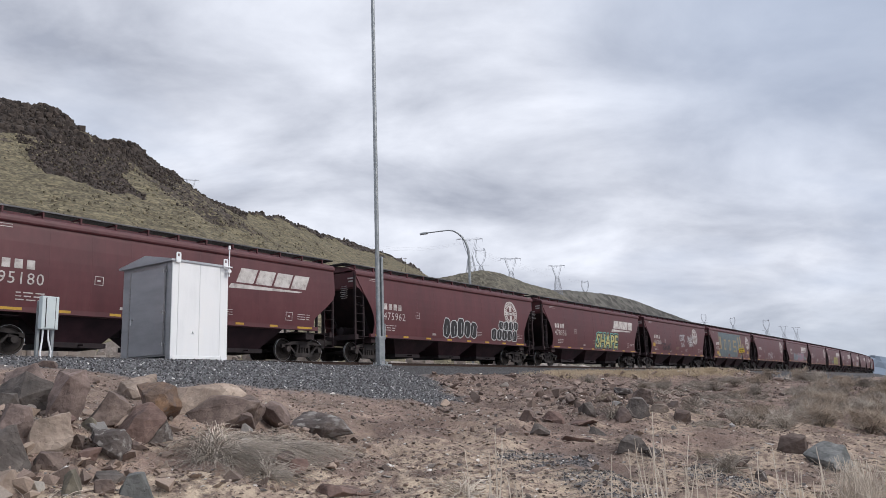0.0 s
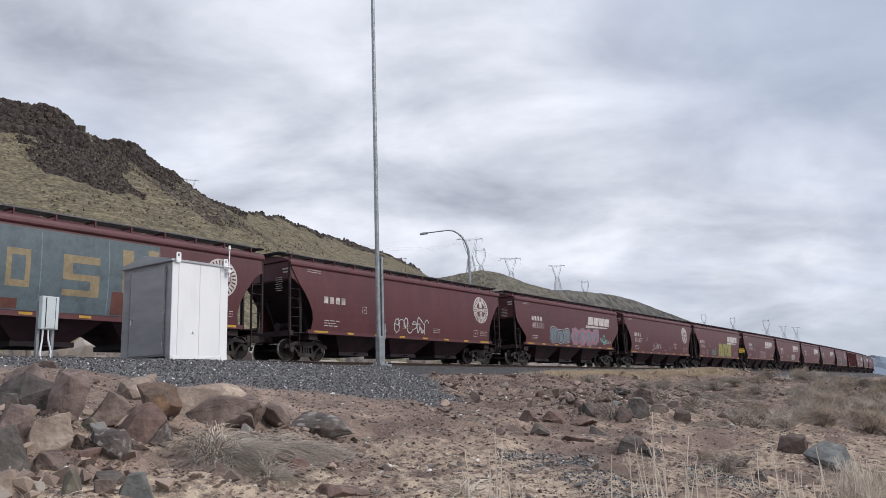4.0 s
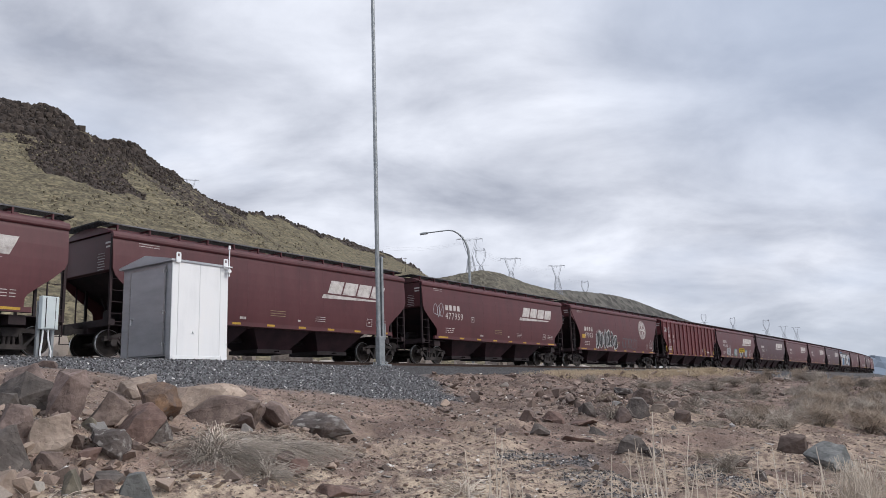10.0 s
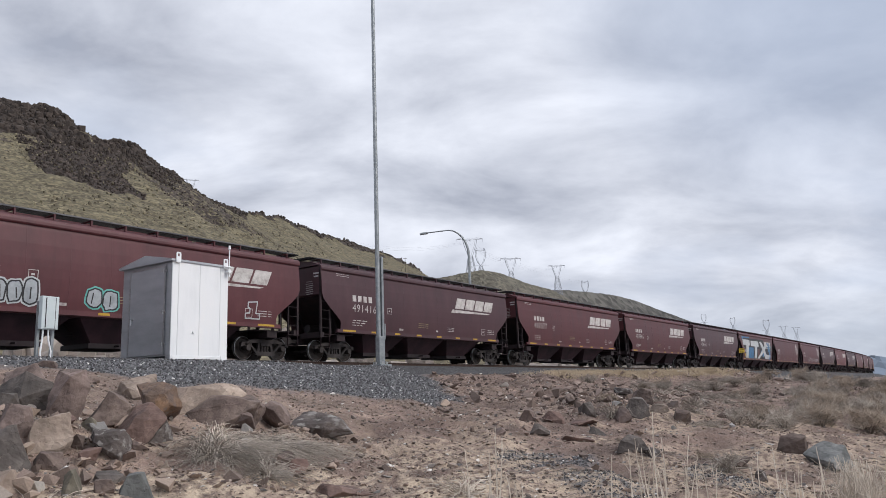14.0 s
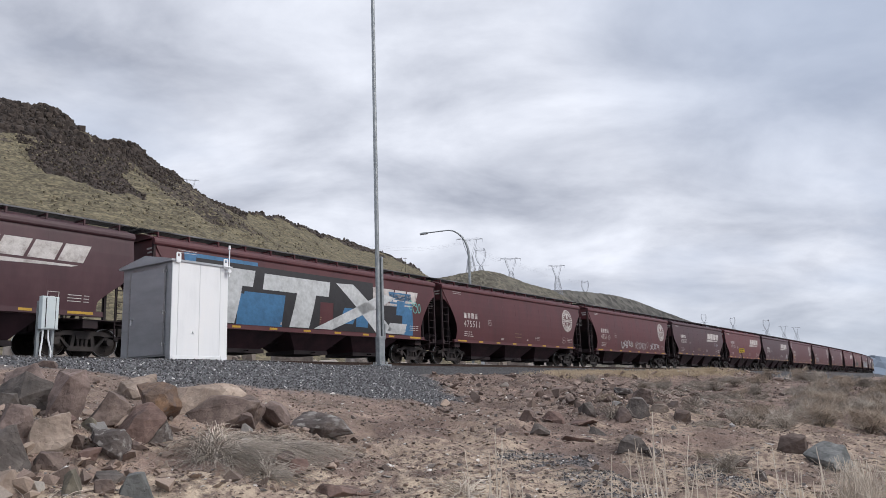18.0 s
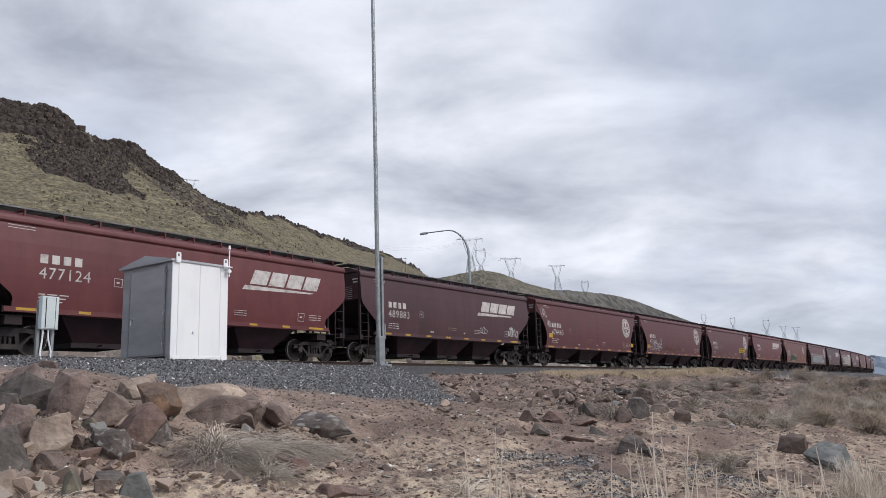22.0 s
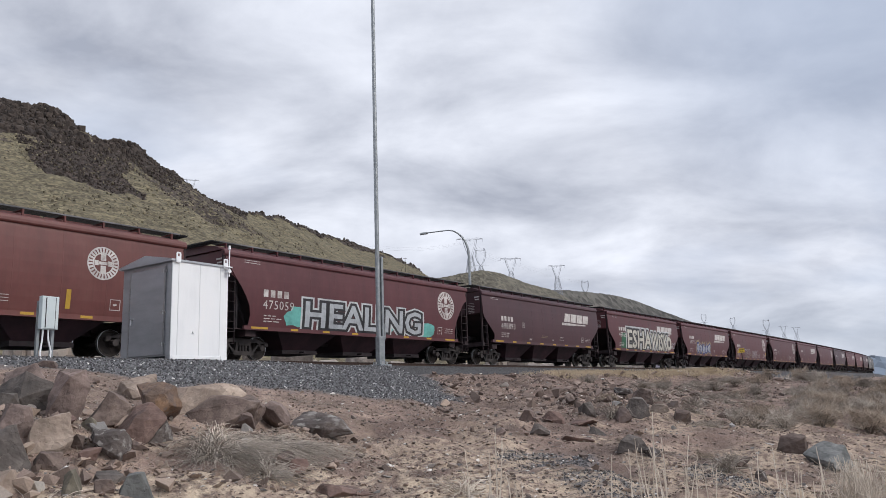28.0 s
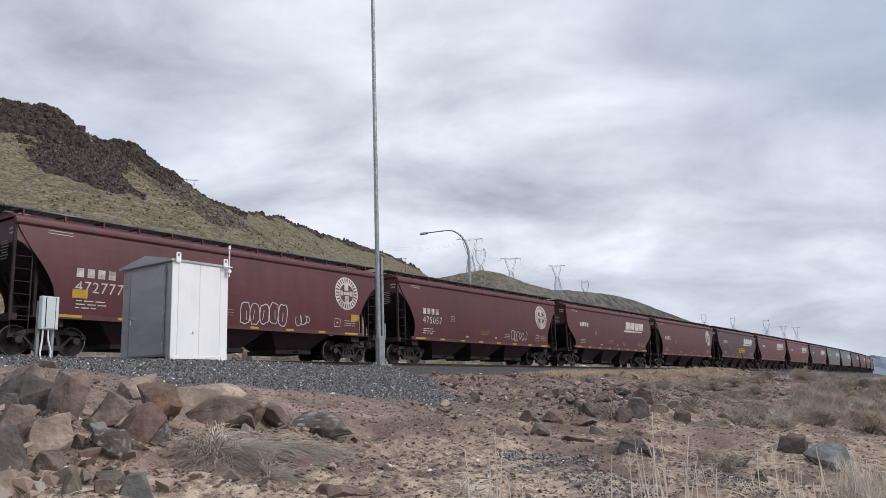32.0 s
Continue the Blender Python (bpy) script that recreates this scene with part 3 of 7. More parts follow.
ridge_hill("hazy_far_hill", M_HILL4, [(4300, 860, 20), (4435, 729, 66), (4516, 605, 90), (4580, 505, 121), (4633, 434, 106), (4700, 330, 66), (4760, 100, 30)], 1.2, 1.0, 4.0, 2.0, "distant hill at the horizon, coloured pale blue for haze", n_along=120, n_up=30, seed=33)

# cloud deck: a slowly drifting shell of sky far behind everything
az = np.radians(np.linspace(-20, 130, 61))
el = np.radians(np.linspace(-0.6, 52, 25))
A, E = np.meshgrid(az, el)
me = grid_mesh("cloud_backdrop", 4850 * np.sin(A) * np.cos(E), 4850 * np.cos(A) * np.cos(E), 4850 * np.sin(E))
mc = bpy.data.materials.new("overcast_cloud")
mc.use_nodes = True
n, l = mc.node_tree.nodes, mc.node_tree.links
n.remove(n["Principled BSDF"])
tc = n.new("ShaderNodeTexCoord")
nv = n.new("ShaderNodeVectorMath")
nv.operation = "NORMALIZE"
l.new(tc.outputs["Object"], nv.inputs[0])
em = n.new("ShaderNodeEmission")
l.new(cloud_nodes(mc.node_tree, nv.outputs[0], CLOUD_BRIGHT, CLOUD_DARK, CLOUD_BLUE), em.inputs[0])
em.inputs[1].default_value = 1.0
l.new(em.outputs[0], n["Material Output"].inputs[0])
clouds = mesh_part("cloud_backdrop", me, mc)
tagged(clouds, "broken grey and white overcast cloud deck", "sky", kind="structure")


# ---------- grain hopper cars ----------
def side_w(z):
    """Half width of the bulged side at height z."""
    t = (z - 1.2) / 2.9
    return 1.50 + 0.12 * math.sin(math.pi * min(max(t, 0), 1)) ** 0.8


RUNG = {}
SILL = {"A": 0.02, "B": 0.14, "R": 0.05}     # how much higher each kind carries its side sill

KIND = {
    # half body length, truck centre, end cut (z, inset) pairs of the side sheet
    "A": (8.20, 6.80, [(4.08, 0.0), (3.75, 0.10), (3.45, 0.26), (3.1, 0.50), (2.75, 0.78), (2.4, 1.02), (2.05, 1.20), (1.7, 1.28), (1.3, 1.22), (1.2, 1.2)]),
    "B": (7.70, 6.36, [(4.08, 0.0), (3.75, 0.0), (3.3, 0.0), (2.85, 0.0), (2.62, 0.10), (2.3, 0.45), (2.0, 0.85), (1.75, 1.16), (1.5, 1.22), (1.2, 1.22)]),
    "R": (7.74, 6.40, [(4.08, 0.0), (3.5, 0.0), (3.0, 0.0), (2.6, 0.28), (2.2, 0.7), (1.8, 1.15), (1.4, 1.3), (1.2, 1.3)]),
}


def side_sheet(kind, sgn):
    hb, tc, cut = KIND[kind]
    bm = bmesh.new()
    rows = []
    dz = SILL[kind]
    for z, ins in cut:
        z += dz if z < 1.6 else 0
        x = hb - ins
        xs = [-x, -x + 0.35] + [(-x + 0.35) + (2 * x - 0.7) * i / 10 for i in range(1, 10)] + [x - 0.35, x]
        w = 1.56 if kind == "R" else side_w(z)
        rows.append(([bm.verts.new((a, sgn * w, z)) for a in xs], [bm.verts.new((a, sgn * (w - 0.03), z)) for a in xs]))
    for (a, ai), (b, bi) in zip(rows, rows[1:]):
        for i in range(len(a) - 1):
            bm.faces.new((a[i], a[i + 1], b[i + 1], b[i]))
            bm.faces.new((ai[i], bi[i], bi[i + 1], ai[i + 1]))
        bm.faces.new((a[0], b[0], bi[0], ai[0]))
        bm.faces.new((a[-1], ai[-1], bi[-1], b[-1]))
    # welded seams between the sheets, standing slightly proud
    if kind != "R":
        for i in range(1, 9):
            x = -hb + 1.5 + (2 * hb - 3.0) * i / 9
            zs = [1.25 + 2.8 * j / 8 for j in range(9)]
            for z0, z1 in zip(zs, zs[1:]):
                w0, w1 = side_w(z0), side_w(z1)
                a = [bm.verts.new(c) for c in ((x - 0.012, sgn * w0, z0), (x, sgn * (w0 + 0.003), z0), (x + 0.012, sgn * w0, z0), (x - 0.012, sgn * w1, z1), (x, sgn * (w1 + 0.003), z1), (x + 0.012, sgn * w1, z1))]
                bm.faces.new((a[0], a[1], a[4], a[3]))
                bm.faces.new((a[1], a[2], a[5], a[4]))
    bmesh.ops.recalc_face_normals(bm, faces=bm.faces)
    return bm


def wheelset_mesh():
    bm = bmesh.new()
    disc_stack(bm, [(-0.83, 0.085), (0.83, 0.085)], n=10)
    for s in (-1, 1):
        prof = [(-0.80, 0.10), (-0.80, 0.16), (-0.775, 0.17), (-0.765, 0.37), (-0.80, 0.395), (-0.80, 0.445)]
        disc_stack(bm, [(y * s, r) for y, r in prof] + [(-0.70 * s, 0.455), (-0.70 * s, 0.484), (-0.67 * s, 0.484), (-0.67 * s, 0.40), (-0.70 * s, 0.37), (-0.71 * s, 0.12)], n=28)
        disc_stack(bm, [(-0.801 * s, 0.447), (-0.799 * s, 0.4575), (-0.705 * s, 0.4605)], n=28, mi=1, caps=False)
        # a cast boss and two pick-up holes make the turning show
        for a in range(3):
            c, d = 0.27 * math.cos(a * 2.1), 0.27 * math.sin(a * 2.1)
            box(bm, c - 0.03, c + 0.03, min(-0.785 * s, -0.76 * s), max(-0.785 * s, -0.76 * s), d - 0.03, d + 0.03)
    me = bpy.data.meshes.new("wheelset")
    bm.to_mesh(me)
    bm.free()
    return me


def frame_mesh(sgn):
    """Cast side frame of a freight truck with its two windows."""
    bm = bmesh.new()
    y0, y1 = sorted((sgn * 0.93, sgn * 1.07))
    # top member with drooped ends
    prism(bm, [(-1.22, 0.50), (-1.20, 0.66), (-0.95, 0.69), (-0.62, 0.80), (0.62, 0.80), (0.95, 0.69), (1.20, 0.66), (1.22, 0.50), (0.98, 0.56), (0.60, 0.66), (-0.60, 0.66), (-0.98, 0.56)], y0, y1)
    for k in (-1, 1):
        pts = [(k * 0.72, 0.60), (k * 0.84, 0.66), (k * 0.50, 0.26), (k * 0.36, 0.26)]
        prism(bm, pts, y0 + 0.01, y1 - 0.01)
        prism(bm, [(k * 0.30, 0.28), (k * 0.42, 0.28), (k * 0.34, 0.72), (k * 0.24, 0.72)], y0 + 0.012, y1 - 0.012)
        rod(bm, (k * 0.89, sgn * 0.88, 0.458), (k * 0.89, sgn * 1.13, 0.458), 0.115, n=12)
        box(bm, k * 0.89 - 0.15, k * 0.89 + 0.15, y0, y1, 0.52, 0.63)
    prism(bm, [(-0.52, 0.20), (-0.46, 0.31), (0.46, 0.31), (0.52, 0.20), (0.40, 0.16), (-0.40, 0.16)], y0, y1)
    for i in (-1, 0, 1):
        rod(bm, (i * 0.14, sgn * 1.0, 0.30), (i * 0.14, sgn * 1.0, 0.55), 0.055, n=8)
    box(bm, -0.24, 0.24, sgn * 1.0 - 0.08, sgn * 1.0 + 0.08, 0.54, 0.68)
    me = bpy.data.meshes.new("side_frame")
    bm.to_mesh(me)
    bm.free()
    return me


WHEELSET, FRAMES = wheelset_mesh(), {s: frame_mesh(s) for s in (-1, 1)}
for m in (M_WHEEL, M_TREAD):
    WHEELSET.materials.append(m)
for f in FRAMES.values():
    f.materials.append(M_TRUCK)


def build_car(kind, paint):
    hb, tc, cut = KIND[kind]
    dz = SILL[kind]
    P = PAINT[paint]
    car = empty("grain_hopper_car")
    # inner hopper shell with sloped ends
    bm = bmesh.new()
    ze = 3.30 if kind == "A" else 2.80
    prof = [(4.08, hb - 0.06), (ze + 0.05, hb - 0.06), (ze, hb - 0.2), (1.2, hb - 2.9)]
    rings = []
    for z, x in prof:
        w = (1.53 if kind == "R" else side_w(z)) - 0.034
        rings.append([bm.verts.new(c) for c in ((-x, -w, z), (x, -w, z), (x, w, z), (-x, w, z))])
    for a, b in zip(rings, rings[1:]):
        for i in range(4):
            bm.faces.new((a[i], b[i], b[(i + 1) % 4], a[(i + 1) % 4]))
    bm.faces.new(rings[-1])
    bm.normal_update()
    # sloped end sheets take the darker paint, which holds their shade
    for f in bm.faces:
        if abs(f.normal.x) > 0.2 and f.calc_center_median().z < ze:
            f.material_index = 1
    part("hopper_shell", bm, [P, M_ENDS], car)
    for s in (-1, 1):
        part("side_sheet", side_sheet(kind, s), P, car, smooth=False)
        # rounded eave that overhangs the side
        bm = bmesh.new()
        ev = [(1.49, 3.86), (1.575, 3.87), (1.605, 3.92), (1.60, 4.0), (1.565, 4.075), (1.50, 4.12), (1.40, 4.12)]
        ra = [bm.verts.new((-hb - 0.02, s * y, z)) for y, z in ev]
        rb = [bm.verts.new((hb + 0.02, s * y, z)) for y, z in ev]
        for q in range(len(ev)):
            r = (q + 1) % len(ev)
            bm.faces.new((ra[q], rb[q], rb[r], ra[r]))
        bm.faces.new(ra)
        bm.faces.new(rb[::-1])
        bmesh.ops.recalc_face_normals(bm, faces=bm.faces)
        part("roof_edge", bm, P, car)
        bm = bmesh.new()
        x = hb - 1.0
        y = sorted((s * 1.44, s * 1.56))
        box(bm, -x, x, *y, 1.10 + dz, 1.24 + dz)
        box(bm, -x, x, *sorted((s * 1.40, s * 1.60)), 1.08 + dz, 1.105 + dz)
        part("side_sill", bm, P, car)
    # roof: sloped panels up to the hatch trough
    bm = bmesh.new()
    pr = [(-1.5, 4.1), (-0.95, 4.30), (-0.42, 4.38), (0.42, 4.38), (0.95, 4.30), (1.5, 4.1)]
    a = [bm.verts.new((-hb - 0.03, y, z)) for y, z in pr]
    b = [bm.verts.new((hb + 0.03, y, z)) for y, z in pr]
    for i in range(5):
        bm.faces.new((a[i], b[i], b[i + 1], a[i + 1]))
    bm.faces.new(a)
    bm.faces.new(b[::-1])
    bm.faces.new((a[0], a[5], b[5], b[0]))
    bmesh.ops.recalc_face_normals(bm, faces=bm.faces)
    part("roof", bm, P, car)
    for i in range(4):
        x = -hb + 0.9 + (2 * hb - 1.8) * (i + 0.5) / 4
        bm = bmesh.new()
        L = (2 * hb - 1.8) / 8 - 0.06
        prism(bm, [(x - L, 4.38), (x - L, 4.45), (x - L + 0.05, 4.49), (x + L - 0.05, 4.49), (x + L, 4.45), (x + L, 4.38)], -0.34, 0.34)
        part("hatch_cover", bm, P, car)
    # running boards on brackets, low over the roof's slope
    for s in (-1, 1):
        bm = bmesh.new()
        for i in range(8):
            y = 0.66 + 0.078 * i
            box(bm, -hb + 0.05, hb - 0.05, s * y - 0.006, s * y + 0.006, 4.405, 4.45)
        for i in range(70):
            x = -hb + 0.08 + (2 * hb - 0.16) * i / 69
            box(bm, x - 0.012, x + 0.012, min(s * 0.65, s * 1.215), max(s * 0.65, s * 1.215), 4.415, 4.44)
        board = part("running_board", bm, M_GRATE, car)
        bm = bmesh.new()
        box(bm, -hb + 0.03, hb - 0.03, *sorted((s * 1.215, s * 1.235)), 4.412, 4.456)
        part("kerb_strip", bm, M_STRIP, board, "worn bright edge strip")
        for i in range(13):
            x = -hb + 0.35 + (2 * hb - 0.7) * i / 12
            bm = bmesh.new()
            beam(bm, (x, s * 1.19, 4.18), (x, s * 1.19, 4.41), 0.07, 0.05)
            beam(bm, (x, s * 0.60, 4.385), (x, s * 1.22, 4.385), 0.06, 0.045)
            part("walkway_bracket", bm, P, car)
    for e in (-1, 1):
        # crossover platform on the roof's end
        bm = bmesh.new()
        for i in range(5):
            x = e * (hb - 0.05 + 0.09 * i)
            box(bm, x - 0.02, x + 0.02, -1.2, 1.2, 4.40, 4.45)
        part("end_running_board", bm, M_GRATE, car)
        bm = bmesh.new()
        x = sorted((e * (hb - 0.062), e * (hb - 0.052)))
        box(bm, *x, -1.36, -1.02, 3.74, 3.80)
        box(bm, *x, -1.34, -1.06, 3.60, 3.66)
        for q in range(7):
            box(bm, *x, -0.98 - 0.02 * (q % 3), -0.62 + 0.05 * (q % 2), 3.42 - 0.09 * q, 3.445 - 0.09 * q)
        part("end_stencil", bm, M_WHITE, car, "faded stencilled data")
        # end platform, bolster and draft gear
        bm = bmesh.new()
        box(bm, *sorted((e * (hb - 2.7), e * (hb + 0.02))), -0.32, 0.32, 0.78, 1.12)
        box(bm, *sorted((e * (tc - 0.25), e * (tc + 0.25))), -1.45, 1.45, 0.86, 1.14)
        box(bm, *sorted((e * (hb - 0.22), e * (hb + 0.02))), -1.50, 1.50, 0.98, 1.20)
        box(bm, *sorted((e * (hb - 2.2), e * (hb - 0.2))), -1.38, 1.38, 1.12, 1.15)
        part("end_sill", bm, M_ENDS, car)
        bm = bmesh.new()
        box(bm, *sorted((e * (hb + 0.02), e * (hb + 0.50))), -0.09, 0.09, 0.80, 0.96)
        box(bm, *sorted((e * (hb + 0.42), e * (hb + 0.70))), -0.14, 0.14, 0.74, 1.02)
        part("coupler", bm, M_TRUCK, car)
        # slope-sheet props inside the end
        for y in (-0.95, 0.95):
            bm = bmesh.new()
            beam(bm, (e * (hb - 1.7), y, 1.14), (e * (hb - 0.9), y, 2.75), 0.10, 0.10)
            part("end_brace", bm, M_DARK, car)
        for y in (-1.3, 1.3):
            bm = bmesh.new()
            beam(bm, (e * (hb - 0.8), y, 1.15), (e * (hb - 0.8), y, 3.3), 0.08, 0.08)
            part("end_upright", bm, M_DARK, car)
        if e == -1:
            bm = bmesh.new()
            rod(bm, (-hb + 0.9, 0.2, 1.5), (-hb + 1.7, 0.2, 1.5), 0.18, n=12)
            part("brake_cylinder", bm, M_DARK, car)
        for s in (-1, 1):
            bm = bmesh.new()
            box(bm, *sorted((e * (hb - 0.06), e * (hb + 0.02))), *sorted((s * 1.44, s * 1.53)), 0.98, 4.02)
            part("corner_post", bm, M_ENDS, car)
            bm = bmesh.new()
            x0, x1 = e * (hb - 0.02), e * (hb - 0.55)
            beam(bm, (x1, s * 1.51, 1.0), (x1, s * 1.51, 3.1), 0.05, 0.03)
            # stirrup step
            beam(bm, (x0, s * 1.5, 0.55), (x0, s * 1.5, 1.0), 0.05, 0.02)
            beam(bm, (x1, s * 1.5, 0.55), (x1, s * 1.5, 1.0), 0.05, 0.02)
            beam(bm, (x0, s * 1.5, 0.56), (x1, s * 1.5, 0.56), 0.05, 0.02)
            lad = part("ladder", bm, M_ENDS, car)
            for i in range(6):
                if "rung" not in RUNG:
                    bm = bmesh.new()
                    rod(bm, (0, 0, 0), (0.53, 0, 0), 0.014, n=5)
                    RUNG["rung"] = bpy.data.meshes.new("rung")
                    bm.to_mesh(RUNG["rung"])
                    bm.free()
                    RUNG["rung"].materials.append(M_ENDS)
                if s == -1:
                    rg = new("rung", RUNG["rung"])
                    rg.parent = lad
                    rg.location = (min(x0, x1), s * 1.53, 1.0 + 0.38 * i)
    # three hopper bays with their gates
    span = 2 * (tc - 1.35)
    bay = span / 3
    for i in range(3):
        c = -span / 2 + bay * (i + 0.5)
        bm = bmesh.new()
        t0, t1, b0, b1 = c - bay * 0.5, c + bay * 0.5, c - bay * 0.24, c + bay * 0.24
        vs = [bm.verts.new(v) for v in ((t0, -1.46, 1.2 + dz), (t1, -1.46, 1.2 + dz), (t1, 1.46, 1.2 + dz), (t0, 1.46, 1.2 + dz), (b0, -0.78, 0.42), (b1, -0.78, 0.42), (b1, 0.78, 0.42), (b0, 0.78, 0.42))]
        for q in ((3, 2, 1, 0), (4, 5, 6, 7), (0, 1, 5, 4), (1, 2, 6, 5), (2, 3, 7, 6), (3, 0, 4, 7)):
            bm.faces.new([vs[j] for j in q])
        bmesh.ops.recalc_face_normals(bm, faces=bm.faces)
        h = part("hopper_bay", bm, M_BAY, car)
        bm = bmesh.new()
        box(bm, b0 - 0.12, b1 + 0.12, -0.86, 0.86, 0.28, 0.44)
        rod(bm, (c, -1.15, 0.36), (c, 1.15, 0.36), 0.035, n=6)
        part("discharge_gate", bm, M_DARK, h)
    bm = bmesh.new()
    box(bm, -tc, tc, -0.22, 0.22, 0.72, 1.2)
    part("centre_sill", bm, M_DARK, car)
    if kind == "R":
        for s in (-1, 1):
            for i in range(15):
                x = -hb + 0.12 + (2 * hb - 0.24) * i / 14
                bm = bmesh.new()
                z0 = 1.22 if 1 < i < 13 else (2.55 if i in (0, 14) else 1.75)
                box(bm, x - 0.055, x + 0.055, *sorted((s * 1.56, s * 1.655)), z0, 4.0)
                bmesh.ops.bevel(bm, geom=bm.edges[:], offset=0.015, segments=1, affect="EDGES")
                part("side_rib", bm, P, car)
    # reflective strips along the sill
    for s in (-1, 1):
        for i in range(8):
            x = -hb + 1.75 + (2 * hb - 3.5) * i / 7
            bm = bmesh.new()
            L = 0.42 if i in (0, 7) else 0.2
            box(bm, x - L, x + L, *sorted((s * 1.545, s * 1.566)), 1.135 + dz, 1.215 + dz)
            part("reflector", bm, M_YEL, car)
    # trucks
    for e in (-1, 1):
        bm = bmesh.new()
        box(bm, -0.22, 0.22, -0.95, 0.95, 0.46, 0.70)
        rod(bm, (0, 0, 0.7), (0, 0, 0.86), 0.2, n=12)
        for k in (-1, 1):
            box(bm, k * 0.36 - 0.05, k * 0.36 + 0.05, -0.95, 0.95, 0.36, 0.46)
        tr = part("truck", bm, M_TRUCK, car)
        tr.location = (e * tc, 0, 0)
        for s in (-1, 1):
            new("side_frame", FRAMES[s]).parent = tr
        for k in (-1, 1):
            w = new("wheelset", WHEELSET)
            w.parent = tr
            w.location = (k * 0.89, 0, 0.458)
    return car


# middle of each car along the track at the start
CENTRES = [-0.47, 16.67, 33.99, 51.7, 69.3, 87.05, 104.89, 122.6, 139.82, 157.07, 174.52, 191.43, 208.33, 225.17, 242.45, 259.63, 275.74, 292.45, 309.19, 325.87, 342.7, 359.39, 376.44, 394.26, 411.31, 427.86,
           444.33, 461.39, 478.8, 496.64, 514.33, 532.07, 550.18, 567.6, 584.88, 601.6, 618.65, 636.68, 654.2, 671.61, 689.03, 706.02, 723.01, 740.01, 757.01, 774.01, 791.0, 808.0, 825.0, 842.43, 859.85]
# kind, paint and livery of each car, in order from the front of what is seen
CARS = ("B maroon;B maroon;A maroon;A maroon;A maroon;A maroon;A maroon;B maroon;A maroon;A maroon;B maroon;B maroon;B maroon;B maroon;A maroon;R red;B maroon;B brown;"
        "B maroon;B maroon;B brown;A maroon;A maroon;A maroon;B brown;B red;B brown;A maroon;A maroon;A maroon;B red;A oxide;A maroon;B brown;B maroon;B maroon;A maroon;A maroon;"
        "B maroon;A maroon;B brown;B maroon;B red;B brown;B grey;B grey;B brown;B maroon;B maroon;A maroon;B maroon").split(";")


def travel(t):
    """How far the train has gone after t seconds."""
    return 18.766 * t - 0.0135 * t * t + 0.000395 * t ** 3


def car_pose(u, tc):
    a, b = on_track(u - tc), on_track(u + tc)
    return Matrix.Translation(((a[0] + b[0]) / 2, (a[1] + b[1]) / 2, 0)) @ Matrix.Rotation(math.atan2(b[1] - a[1], b[0] - a[0]), 4, "Z")


PAINT_WORD = {"maroon": "weathered maroon", "brown": "dusty brown", "red": "faded red", "oxide": "bleached oxide", "grey": "dull grey"}
protos, TRAIN = {}, []
for i, spec in enumerate(CARS):
    kind, paint = spec.split()
    centre = CENTRES[i]
    if (kind, paint) not in protos:
        protos[kind, paint] = build_car(kind, paint)
        car = protos[kind, paint]
    else:
        car = copy_thing(protos[kind, paint], Matrix())
    tagged(car, f"{PAINT_WORD[paint]} grain hopper car on the rails", "freight car", "cars of the train")
    TRAIN.append((car, kind, centre))



# ---------- trackside equipment ----------
def bevelled(bm, w=0.01):
    bmesh.ops.bevel(bm, geom=bm.edges[:], offset=w, segments=2, affect="EDGES", profile=0.5)
    return bm


